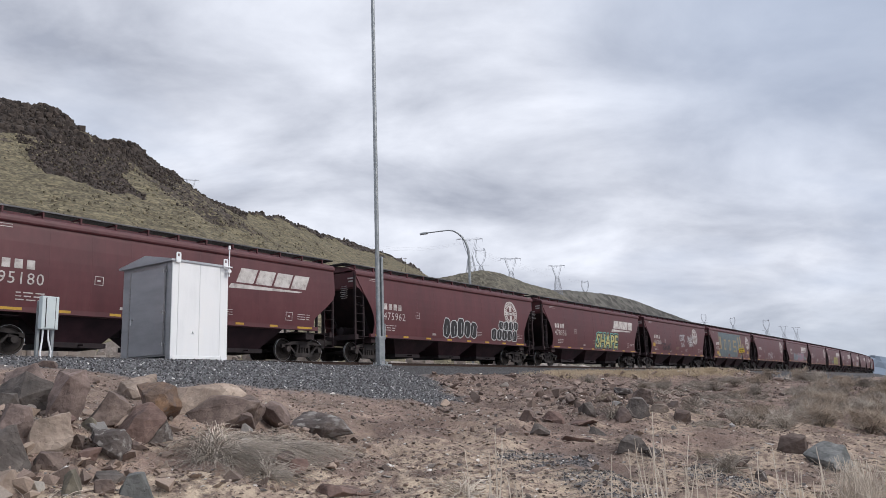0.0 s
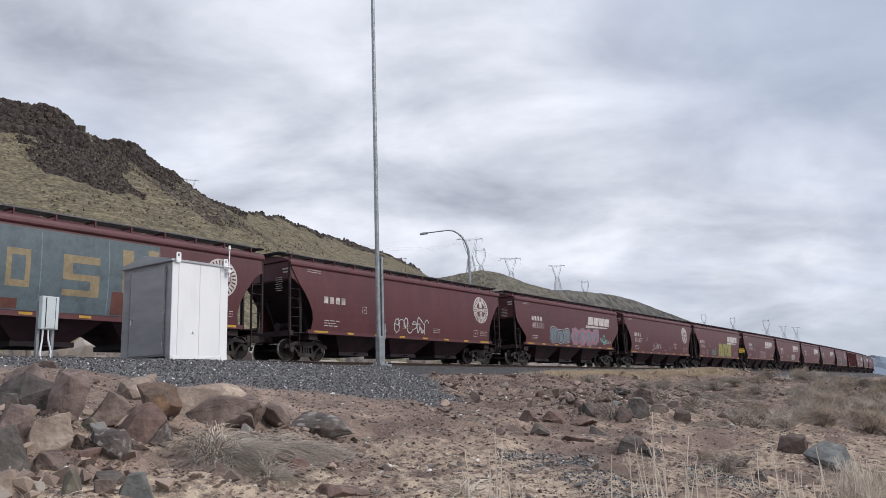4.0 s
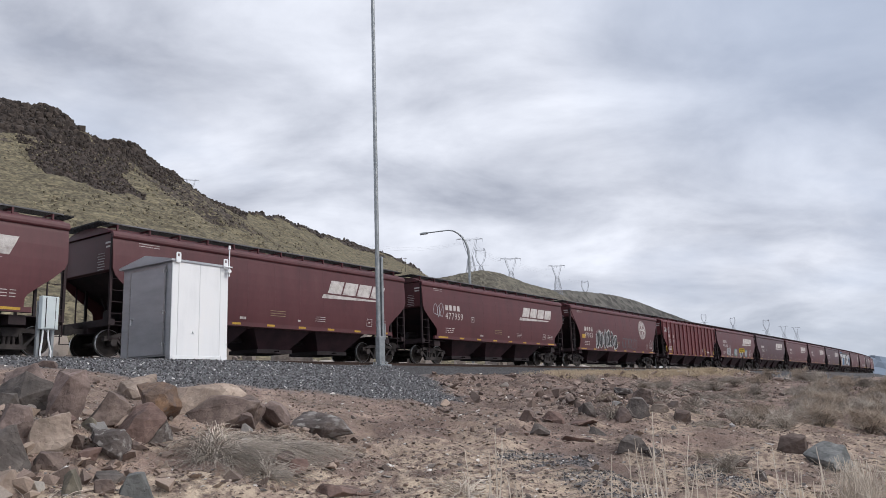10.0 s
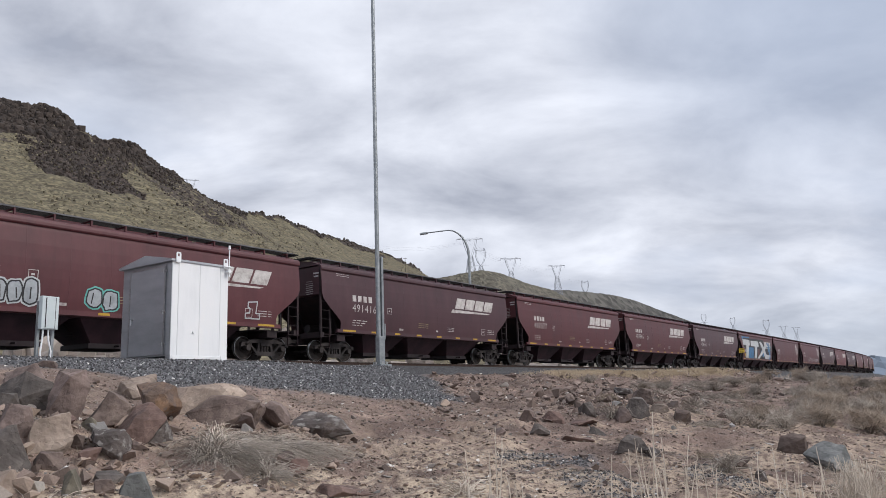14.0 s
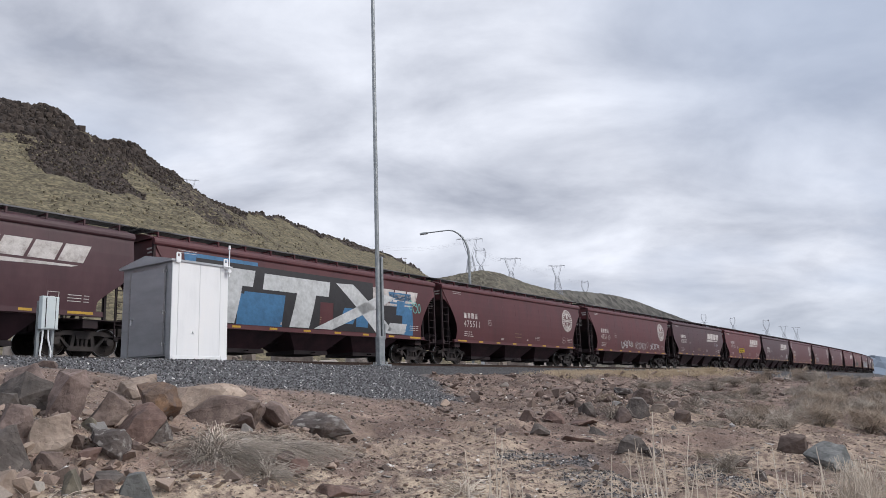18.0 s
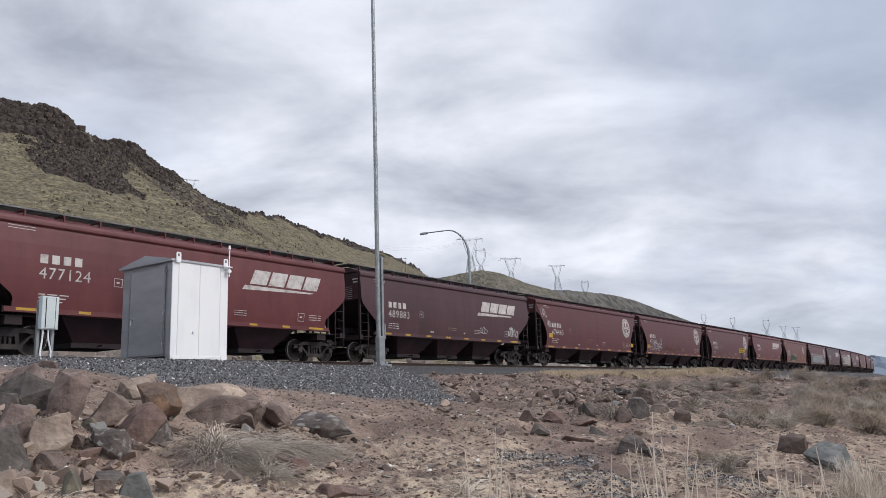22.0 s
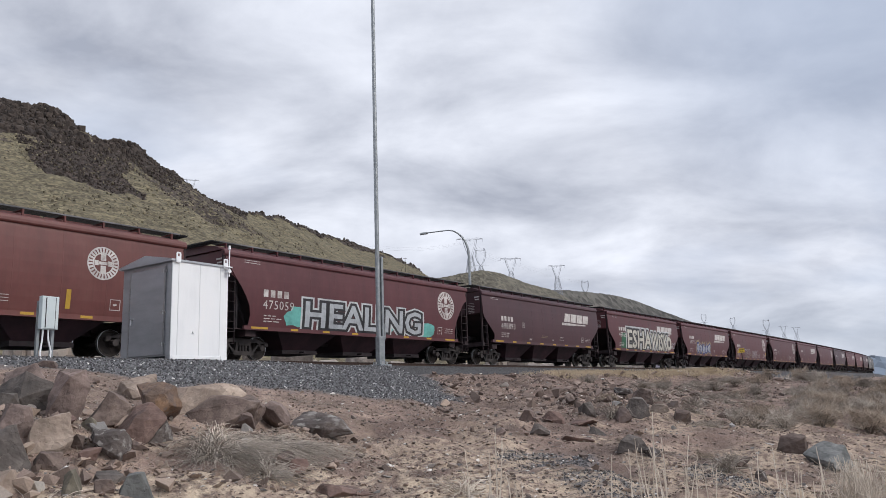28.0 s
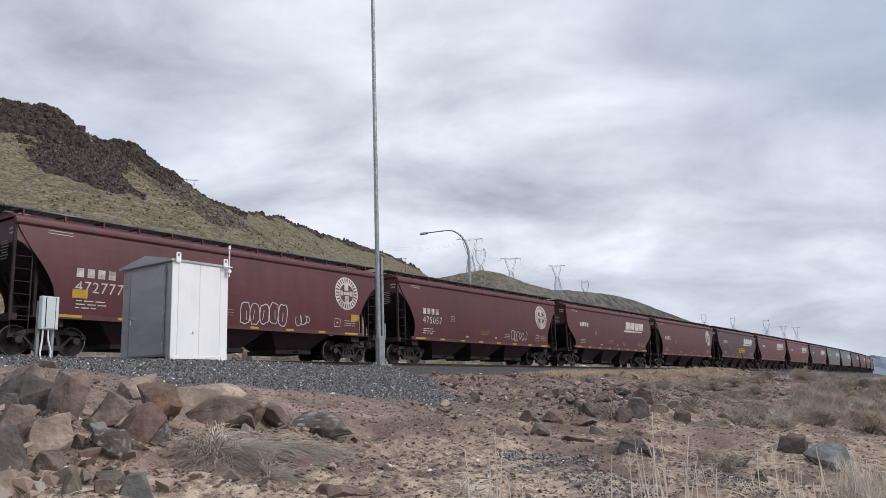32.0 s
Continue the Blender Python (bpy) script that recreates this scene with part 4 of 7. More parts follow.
def signal_cabinet():
    cab = empty("signal_cabinet", pose(10.86, -9.2, -0.53))
    W, D, H = 1.62, 2.08, 2.33
    bm = bmesh.new()
    box(bm, 0.03, W - 0.03, 0.03, D - 0.03, 0.06, H - 0.02)
    part("body", bevelled(bm), M_ALU, cab, "grey metal body")
    for x0, x1 in ((0.0, 0.17), (0.176, 0.775), (0.781, W - 0.24), (W - 0.234, W)):
        bm = bmesh.new()
        box(bm, x0, x1, 0.0, 0.028, 0.05, H)
        part("side_panel", bevelled(bm, 0.006), M_CABW, cab, "white painted side panel")
    bm = bmesh.new()
    vs = []
    for x in (-0.06, W + 0.03):
        vs.append([bm.verts.new((x, y, z)) for y, z in ((-0.03, H), (D / 2, H + 0.19), (D + 0.05, H), (D + 0.05, H - 0.05), (-0.03, H - 0.05))])
    for i in range(5):
        bm.faces.new((vs[0][i], vs[0][(i + 1) % 5], vs[1][(i + 1) % 5], vs[1][i]))
    bm.faces.new(vs[0])
    bm.faces.new(vs[1][::-1])
    bmesh.ops.recalc_face_normals(bm, faces=bm.faces)
    part("roof", bm, M_ALU, cab, "grey pitched roof")
    bm = bmesh.new()
    box(bm, -0.012, 0.03, 0.30, D - 0.42, 0.10, H - 0.14)
    door = part("door", bevelled(bm, 0.006), M_ALU, cab)
    for z in (0.34, 1.08, H - 0.26):
        bm = bmesh.new()
        rod(bm, (-0.03, 0.30, z - 0.05), (-0.03, 0.30, z + 0.05), 0.016, n=8)
        box(bm, -0.028, -0.01, 0.2, 0.42, z - 0.02, z + 0.02)
        part("hinge", bm, M_STEEL, door)
    bm = bmesh.new()
    rod(bm, (-0.05, D - 0.55, 0.86), (-0.05, D - 0.53, 1.0), 0.02, n=8)
    rod(bm, (-0.06, D - 0.54, 1.0), (-0.01, D - 0.54, 1.0), 0.03, n=8)
    part("handle", bm, M_STEEL, door, "steel door handle")
    bm = bmesh.new()
    box(bm, -0.022, 0.0, 0.262, 0.29, 0.10, H - 0.14)
    box(bm, -0.022, 0.0, D - 0.415, D - 0.39, 0.10, H - 0.14)
    box(bm, -0.022, 0.0, 0.29, D - 0.415, H - 0.16, H - 0.135)
    part("door_edge", bm, M_STEEL, door)
    for x in (0.12, W - 0.12):
        bm = bmesh.new()
        # a drilled tab: foot, cheeks and a bowed top round the hole
        box(bm, x - 0.065, x + 0.065, -0.06, -0.04, H - 0.08, H + 0.06)
        box(bm, x - 0.065, x - 0.028, -0.06, -0.04, H + 0.06, H + 0.13)
        box(bm, x + 0.028, x + 0.065, -0.06, -0.04, H + 0.06, H + 0.13)
        prism(bm, [(x - 0.065, H + 0.13), (x + 0.065, H + 0.13), (x + 0.045, H + 0.165), (x - 0.045, H + 0.165)], -0.06, -0.04)
        part("lifting_eye", bm, M_CABW, cab)
        bm = bmesh.new()
        box(bm, x - 0.08, x + 0.08, -0.03, 0.06, -0.09, 0.06)
        part("foot", bm, M_CABW, cab)
    bm = bmesh.new()
    box(bm, 0.0, W, -0.012, 0.02, -0.02, 0.055)
    part("base_rail", bevelled(bm, 0.006), M_CABW, cab)
    for y in (0.12, D - 0.12):
        bm = bmesh.new()
        box(bm, 0.0, 0.08, y - 0.08, y + 0.08, -0.12, 0.06)
        part("foot", bm, M_ALU, cab)
    bm = bmesh.new()
    rod(bm, (0.62, -0.035, 0.62), (0.62, 0.0, 0.62), 0.035, n=10)
    part("conduit_cap", bm, M_CABW, cab)
    # corner mast with a lamp-like sensor
    bm = bmesh.new()
    rod(bm, (W - 0.02, -0.06, H - 0.28), (W - 0.02, -0.06, H + 0.42), 0.016, n=8)
    rod(bm, (W - 0.02, -0.06, H + 0.42), (W - 0.02, -0.06, H + 0.52), 0.035, 0.02, n=8)
    part("sensor_mast", bm, M_CABW, cab)
    bm = bmesh.new()
    rod(bm, (W - 0.22, -0.1, H - 0.04), (W + 0.04, -0.1, H - 0.04), 0.018, n=6)
    rod(bm, (W - 0.06, -0.14, H - 0.15), (W - 0.06, -0.02, H - 0.15), 0.05, n=10)
    part("vent_fitting", bm, M_CABW, cab)
    return tagged(cab, "white and grey metal trackside signal cabinet on gravel", "signal cabinet")


def meter_box():
    ob = empty("meter_box", pose(8.35, -8.4, -0.64, 0, 0, 8))
    for x in (-0.17, 0.17):
        bm = bmesh.new()
        box(bm, x - 0.03, x + 0.03, -0.03, 0.03, -0.15, 1.30)
        part("post", bm, M_GALV, ob)
    bm = bmesh.new()
    box(bm, -0.195, 0.195, -0.15, -0.03, 0.70, 1.40)
    bx = part("enclosure", bevelled(bm, 0.012), M_BOX, ob, "pale weathered enclosure")
    bm = bmesh.new()
    box(bm, -0.10, 0.175, -0.162, -0.15, 0.72, 1.38)
    part("cover", bm, M_BOX, bx)
    bm = bmesh.new()
    box(bm, -0.115, -0.105, -0.165, -0.15, 0.74, 1.36)
    box(bm, 0.105, 0.112, -0.168, -0.15, 0.72, 1.38)
    part("seam", bm, M_DARK, bx, "dark seam")
    for x0, x1 in ((-0.10, -0.14), (0.02, 0.10)):
        bm = bmesh.new()
        pts = [(x0, -0.08, 0.72), (x0 * 0.9 + x1 * 0.1, -0.08, 0.5), (x1, -0.09, 0.25), (x1, -0.08, -0.1)]
        for a, b in zip(pts, pts[1:]):
            rod(bm, a, b, 0.018, n=8)
        part("conduit", bm, M_CABW, ob)
    return tagged(ob, "small white electrical box on two galvanised posts", "meter box")


def mast():
    ob = empty("tall_mast", pose(18.6, -9.0, -0.66))
    bm = bmesh.new()
    box(bm, -0.25, 0.25, -0.25, 0.25, -0.10, 0.07)
    part("base_plate", bevelled(bm, 0.005), M_GALV, ob)
    for a in range(6):
        bm = bmesh.new()
        x, y = 0.19 * math.cos(a * math.pi / 3), 0.19 * math.sin(a * math.pi / 3)
        rod(bm, (x * 1.1, y * 1.1, 0.0), (x * 1.1, y * 1.1, 0.15), 0.024, n=6)
        part("anchor_bolt", bm, M_STEEL, ob)
    bm = bmesh.new()
    box(bm, -0.125, 0.145, -0.085, 0.085, 0.03, 0.95)
    box(bm, 0.045, 0.14, -0.08, 0.08, 0.95, 3.50)
    box(bm, -0.14, 0.16, -0.03, 0.03, 3.42, 3.50)
    part("lower_post", bevelled(bm, 0.012), M_GALV, ob, "galvanised square lower post with slot")
    bm = bmesh.new()
    box(bm, 0.145, 0.19, -0.09, 0.0, 0.85, 1.35)
    part("latch_box", bevelled(bm, 0.01), M_GALV, ob)
    bm = bmesh.new()
    rod(bm, (-0.06, 0, 0.9), (-0.06, 0, 14.0), 0.074, 0.058, n=14)
    part("pole", bm, M_GALV, ob, "slender grey steel pole", smooth=False)
    return tagged(ob, "tall galvanised tilt-down pole on a bolted base", "mast")


def street_lamp():
    ob = empty("street_lamp", pose(49.8, 8.0, -0.75))
    bm = bmesh.new()
    pts = [(0, 0, 0), (0, 0, 9.8)]
    for i in range(1, 9):
        a = i / 8 * math.pi / 2
        pts.append((-0.75 * 1.25 * (1 - math.cos(a)), 1.0 * 1.25 * (1 - math.cos(a)), 9.8 + 2.1 * math.sin(a)))
    end = Vector(pts[-1])
    pts.append(tuple(end + Vector((-1.0, 1.38, -0.16))))
    for i, (a, b) in enumerate(zip(pts, pts[1:])):
        r0 = 0.11 - 0.06 * i / 9
        rod(bm, a, b, r0, r0 - 0.006, n=8)
    part("pole", bm, M_GALV, ob)
    bm = bmesh.new()
    e = Vector(pts[-1])
    d = Vector((-0.59, 0.8, -0.1))
    q = d.to_track_quat("X", "Z").to_matrix().to_4x4()
    box(bm, -0.1, 0.55, -0.14, 0.14, -0.10, 0.06, Matrix.Translation(e) @ q)
    part("lamp_head", bevelled(bm, 0.04), M_GALV, ob)
    return tagged(ob, "grey curved-arm street lamp beside the road", "street lamp")


cabinet, mbox, pole_mast, lamp = signal_cabinet(), meter_box(), mast(), street_lamp()


# ---------- liveries, stencils and spray paint ----------
def spray(name, c):
    return material(name, [tuple(v * 0.75 for v in c), c, tuple(min(1, v * 1.15) for v in c)], scale=2.2, rough=0.6, bump=0.04, fine=9)


S_WHITE, S_BLACK = spray("spray_white", (0.47, 0.485, 0.49)), spray("spray_black", (0.02, 0.019, 0.022))
S_SILVER, S_BLUE = spray("spray_silver", (0.36, 0.38, 0.40)), spray("spray_blue", (0.045, 0.145, 0.28))
S_TEAL, S_PINK = spray("spray_teal", (0.13, 0.40, 0.36)), spray("spray_pink", (0.42, 0.10, 0.16))
S_OLIVE, S_TAN = spray("spray_olive", (0.26, 0.25, 0.07)), spray("spray_tan", (0.25, 0.195, 0.11))
S_SLATE, S_GREEN = spray("spray_slate", (0.085, 0.115, 0.13)), spray("spray_green", (0.02, 0.10, 0.05))
S_NAVY, S_LEMON = spray("spray_navy", (0.03, 0.04, 0.16)), spray("spray_lemon", (0.42, 0.40, 0.16))
S_HAZE = spray("spray_haze", (0.155, 0.185, 0.215))
S_CREAM = spray("spray_cream", (0.50, 0.48, 0.42))
S_RUST = spray("primer_patch", (0.11, 0.035, 0.025))


def decal(name, car, kind, layers, label=""):
    """Flat shapes laid on the bulged near side: layers of (material, lift, polygons in x and z)."""
    bm = bmesh.new()
    mats = []
    for mat, lift, polys in layers:
        if mat not in mats:
            mats.append(mat)
        k = mats.index(mat)
        sub = bmesh.new()
        for p in polys:
            try:
                sub.faces.new([sub.verts.new((x, 0, z + SILL[kind] * max(0.0, (4.0 - z) / 2.7))) for x, z in p])
            except ValueError:
                pass
        if kind != "R":
            for i in range(1, 10):
                z = 1.2 + 0.29 * i
                bmesh.ops.bisect_plane(sub, geom=sub.verts[:] + sub.edges[:] + sub.faces[:], plane_co=(0, 0, z), plane_no=(0, 0, 1))
        bmesh.ops.triangulate(sub, faces=sub.faces[:])
        base = {}
        for v in sub.verts:
            w = 1.56 if kind == "R" else side_w(v.co.z)
            base[v] = bm.verts.new((v.co.x, -(w + lift), v.co.z))
        for f in sub.faces:
            vs = [base[v] for v in f.verts]
            if f.normal.y > 0:
                vs = vs[::-1]
            bm.faces.new(vs).material_index = k
        sub.free()
    return part(name, bm, mats, car, label)


def rect(x0, x1, z0, z1, slant=0.0):
    return [(x0, z0), (x1, z0), (x1 + slant, z1), (x0 + slant, z1)]


def stroke(pts, w):
    out = []
    for (a, b), (c, d) in zip(pts, pts[1:]):
        L = math.hypot(c - a, d - b) or 1
        px, pz = -(d - b) / L * w / 2, (c - a) / L * w / 2
        ex, ez = (c - a) / L * w * 0.3, (d - b) / L * w * 0.3
        out.append([(a + px - ex, b + pz - ez), (a - px - ex, b - pz - ez), (c - px + ex, d - pz + ez), (c + px + ex, d + pz + ez)])
    return out


def blob(cx, cz, rx, rz, rng, n=16, sq=0.75, rag=0.10, grow=0.0):
    """A soft-cornered bubble shape."""
    pts = []
    for i in range(n):
        a = 2 * math.pi * i / n
        c, s = math.cos(a), math.sin(a)
        k = 1 + rag * (rng.random() - 0.5) * 2
        pts.append((cx + (rx + grow) * k * math.copysign(abs(c) ** sq, c), cz + (rz + grow) * k * math.copysign(abs(s) ** sq, s)))
    return pts


def bubbles(x0, x1, z0, z1, count, seed, fill, line, edge=0.05, inner=True, rag=0.1, halo=None):
    """A row of puffy outlined shapes."""
    rng = random.Random(seed)
    step = (x1 - x0) / count
    halos, outs, ins, marks = [], [], [], []
    for i in range(count):
        cx, cz = x0 + step * (i + 0.5), (z0 + z1) / 2 + (rng.random() - 0.5) * (z1 - z0) * 0.12
        rx, rz = step * 0.54, (z1 - z0) * 0.5 * (0.88 + 0.2 * rng.random())
        st = rng.getstate()
        outs.append(blob(cx, cz, rx, rz, rng, rag=rag))
        rng.setstate(st)
        ins.append(blob(cx, cz, rx - edge, rz - edge, rng, rag=rag))
        if halo:
            rng.setstate(st)
            halos.append(blob(cx, cz, rx + edge, rz + edge, rng, rag=rag))
        if inner:
            dx = rng.choice((-0.3, 0.0, 0.3)) * rx
            marks += stroke([(cx + dx, cz - rz * 0.55), (cx + dx * 0.5, cz + rz * (0.2 + 0.4 * rng.random()))], edge * 0.8)
    lay = []
    if halo:
        lay.append((halo, 0.010, halos))
    # shapes overlap a little, so each has its own lift
    for i, (o, p) in enumerate(zip(outs, ins)):
        h = 0.014 + 0.002 * (i % 2)
        lay.append((line, h, [o]))
        lay.append((fill, h + 0.001, [p]))
    lay.append((line, 0.0185, marks))
    return lay


def slabs(x0, x1, z0, z1, count, seed, fill, line, edge=0.06, shade=None):
    """A row of angular outlined blocks with notches."""
    rng = random.Random(seed)
    step = (x1 - x0) / count
    lay = []
    for i in range(count):
        a, b = x0 + step * i + 0.01, x0 + step * (i + 1) - 0.01
        t, u = z1 - rng.random() * 0.12 * (z1 - z0), z0 + rng.random() * 0.05
        sl = (rng.random() - 0.5) * step * 0.25
        lay.append((line, 0.014, [rect(a - edge, b + edge, u - edge * 0.5, t + edge, sl)]))
        if shade:
            lay.append((shade, 0.0125, [rect(a - edge * 2.4, a, u, t - 0.1, sl)]))
        lay.append((fill, 0.016, [rect(a, b, u, t, sl)]))
        zc, xc = (u + t) / 2, (a + b) / 2
        k = rng.random()
        if k < 0.35:
            lay.append((line, 0.018, [rect(xc - step * 0.08, b + 0.01, zc - 0.06, zc + 0.05), rect(xc - step * 0.08, b + 0.01, u + (zc - u) * 0.3, u + (zc - u) * 0.5)]))
        elif k < 0.7:
            lay.append((line, 0.018, [rect(xc - step * 0.12, xc + step * 0.1, zc + 0.05, t - 0.12), rect(xc - step * 0.10, xc + step * 0.12, u - 0.01, zc - 0.1)]))
        else:
            lay.append((line, 0.018, [blob(xc, zc, step * 0.16, (t - u) * 0.2, rng, n=8, rag=0.2)]))
    return lay


def scrawl(x0, x1, z0, z1, seed, mat, w=0.032, n=5):
    """A quick looping line tag."""
    rng = random.Random(seed)
    pts = []
    n = max(3, round((x1 - x0) / 0.32))
    for i in range(n):
        cx, cz = x0 + (x1 - x0) * (i + 0.5) / n, (z0 + z1) / 2 + rng.uniform(-0.12, 0.12) * (z1 - z0)
        rx, rz = (x1 - x0) / n * rng.uniform(0.3, 0.75), (z1 - z0) * rng.uniform(0.25, 0.5)
        a0, turn = rng.uniform(0, 6.28), rng.choice((-1, 1)) * rng.uniform(3.0, 6.5)
        pts += [(cx + rx * math.cos(a0 + turn * k / 7), cz + rz * math.sin(a0 + turn * k / 7)) for k in range(8)]
    return [(mat, 0.012, stroke(pts, w))]


def letters(txt, x0, x1, z0, z1, fill, line, edge=0.05, halo=None, shear=0.0, lift=0.012):
    """Spray-painted capitals: filled, outlined and, at will, edged once more."""
    def shapes(fat):
        cu = bpy.data.curves.new("spray_letters", "FONT")
        cu.body, cu.size, cu.offset, cu.resolution_u, cu.shear = txt, 1.0, fat, 2, shear
        tmp = bpy.data.objects.new("spray_letters", cu)
        me = bpy.data.meshes.new_from_object(tmp)
        bpy.data.objects.remove(tmp)
        co = np.array([v.co[:2] for v in me.vertices])
        fa = [tuple(f.vertices) for f in me.polygons]
        bpy.data.meshes.remove(me)
        return co, fa
    co, _ = shapes(0.0)
    lo, hi = co.min(0), co.max(0)
    kx, kz = (x1 - x0) / (hi[0] - lo[0]), (z1 - z0) / (hi[1] - lo[1])
    lay = []
    for mat, fat, h in ((halo, 2.6 * edge, lift), (line, 1.7 * edge, lift + 0.002), (fill, 0.35 * edge, lift + 0.004)):
        if mat is not None:
            co, fa = shapes(fat)
            lay.append((mat, h, [[(x0 + (co[i][0] - lo[0]) * kx, z0 + (co[i][1] - lo[1]) * kz) for i in f] for f in fa]))
    return lay


FONT_MESH = {}


def number(txt, car, kind, x, z, size, mat=None, label=""):
    """Road number in the built-in letterform."""
    if txt not in FONT_MESH:
        cu = bpy.data.curves.new("road_number", "FONT")
        cu.body, cu.size, cu.space_character = txt, 1.0, 1.12
        cu.resolution_u = 2
        tmp = bpy.data.objects.new("road_number", cu)
        FONT_MESH[txt] = bpy.data.meshes.new_from_object(tmp)
        bpy.data.objects.remove(tmp)
        FONT_MESH[txt].materials.clear()
        FONT_MESH[txt].materials.append(mat or M_WHITE)
    ob = new("road_number", FONT_MESH[txt])
    ob.parent = car
    w0, w1 = (1.56, 1.56) if kind == "R" else (side_w(z), side_w(z + size * 0.7))
    ob.matrix_basis = Matrix.Translation((x, -(w0 + 0.014), z)) @ Matrix.Rotation(math.pi / 2 + math.atan2(w1 - w0, size * 0.7), 4, "X") @ Matrix.Diagonal((size, size, 1, 1))
    return ob


def slanted_emblem(car, kind, x, z, k=1.0):
    """Four leaning solid blocks over a tapering underline."""
    polys = []
    for i in range(4):
        a, t = x + i * 0.93 * k, 0.27 * k
        polys.append([(a, z), (a + 0.83 * k, z), (a + 0.83 * k + t, z + 0.60 * k), (a + t, z + 0.60 * k)])
    polys.append([(x - 0.38 * k, z - 0.26 * k), (x + 3.25 * k, z - 0.16 * k), (x + 3.45 * k, z - 0.10 * k), (x - 0.24 * k, z - 0.07 * k)])
    return decal("emblem", car, kind, [(M_WHITE, 0.008, polys)], "faded white slanted emblem")


def ring(cx, cz, r0, r1, n=28):
    out = []
    for i in range(n):
        a, b = 2 * math.pi * i / n, 2 * math.pi * (i + 1) / n
        out.append([(cx + r * math.cos(t), cz + r * math.sin(t)) for r, t in ((r0, a), (r1, a), (r1, b), (r0, b))])
    return out


def round_emblem(car, kind, x, z, r=0.74):
    """A white ring round a cross."""
    polys = ring(x, z, r * 0.92, r) + ring(x, z, r * 0.58, r * 0.66)
    for i in range(26):
        a = 2 * math.pi * (i + 0.1) / 26
        b = a + 2 * math.pi / 26 * 0.62
        polys.append([(x + q * math.cos(t), z + q * math.sin(t)) for q, t in ((r * 0.66, a), (r * 0.92, a), (r * 0.92, b), (r * 0.66, b))])
    # the arms of the cross, and a bar across its middle
    for a, b in ((0.15, 0.57), (-0.57, -0.15)):
        polys.append(rect(x - 0.17 * r, x + 0.17 * r, z + a * r, z + b * r))
    polys.append(rect(x - 0.55 * r, x - 0.30 * r, z - 0.15 * r, z + 0.15 * r))
    polys.append(rect(x + 0.30 * r, x + 0.55 * r, z - 0.15 * r, z + 0.15 * r))
    polys.append(rect(x - 0.26 * r, x + 0.26 * r, z - 0.09 * r, z + 0.09 * r))
    return decal("emblem", car, kind, [(M_WHITE, 0.008, polys)], "faded white round cross emblem")


def small_print(car, kind, hb, seed, light):
    """Stencilled data too small to read, as bars and little boxes."""
    rng = random.Random(seed)
    bars, yel = [], []
    x = -hb + 1.95
    for j in range(3):
        q = x
        for i in range(3):
            L = 0.12 + 0.2 * rng.random()
            bars.append(rect(q, q + L, 1.66 - 0.11 * j, 1.695 - 0.11 * j))
            q += L + 0.07
    for dz in (0, 0.09):
        bars.append(rect(-hb + 0.95, -hb + 1.75, 3.69 + dz, 3.71 + dz))
    # square test stencils
    for cx, cz, s in ((-hb + 4.5, 2.28, 0.15), (hb - 2.65, 1.62, 0.18)):
        bars += [rect(cx - s, cx + s, cz - s, cz - s + 0.02), rect(cx - s, cx + s, cz + s - 0.02, cz + s), rect(cx - s, cx - s + 0.02, cz - s + 0.02, cz + s - 0.02), rect(cx + s - 0.02, cx + s, cz - s + 0.02, cz + s - 0.02), rect(cx - s * 0.4, cx + s * 0.3, cz - 0.03, cz + 0.03)]
    for j in range(3):
        bars.append(rect(hb - 2.2, hb - 1.75, 1.52 + 0.1 * j, 1.545 + 0.1 * j))
        bars.append(rect(hb - 1.68, hb - 1.5, 1.52 + 0.1 * j, 1.545 + 0.1 * j))
        if rng.random() < 0.8:
            yel.append(rect(-0.9, -0.1, 1.58 + 0.1 * j, 1.605 + 0.1 * j))
        bars.append(rect(1.6, 2.2, 1.50 + 0.09 * j, 1.52 + 0.09 * j))
    bars.append(rect(0.6, 0.75, 1.42, 1.5))
    bars.append(rect(-2.4, -2.1, 1.36, 1.46))
    decal("stencil", car, kind, [(M_WHITE, 0.008, bars)] + ([(S_TAN, 0.008, yel)] if yel else []), "rows of faded stencilled data")


NUMBERS = {1: "495180", 2: "475962", 3: "478356", 4: "481260", 5: "4752", 7: "483031", 8: "476357", 9: "483425", 10: "487559", 11: "487702", 12: "477731", 13: "477959", 14: "47973", 15: "315 379",
           16: "495288", 17: "491416", 18: "497577", 19: "487865", 20: "498184", 21: "483288", 22: "475511", 23: "475113", 24: "498557", 25: "477124", 26: "489883", 27: "474460", 28: "472095", 29: "474573", 30: "486475",
           31: "476767", 32: "475059", 33: "498893", 34: "488588", 35: "497715", 36: "472777", 37: "475057"}
ROUND = {2, 4, 5, 6, 8, 14, 22, 23, 27, 28, 29, 31, 32, 36, 37, 39, 49}
RAISE = {1: 0.0, 9: 0.0, 11: 0.15, 17: 0.15, 20: 0.12, 26: 0.05, 33: 0.0}
NUDGE = {1: -0.8, 10: 0.1}
SHIFT = {2: 0.5, 4: 1.3, 31: 0.85, 8: 0.0, 14: 1.3}
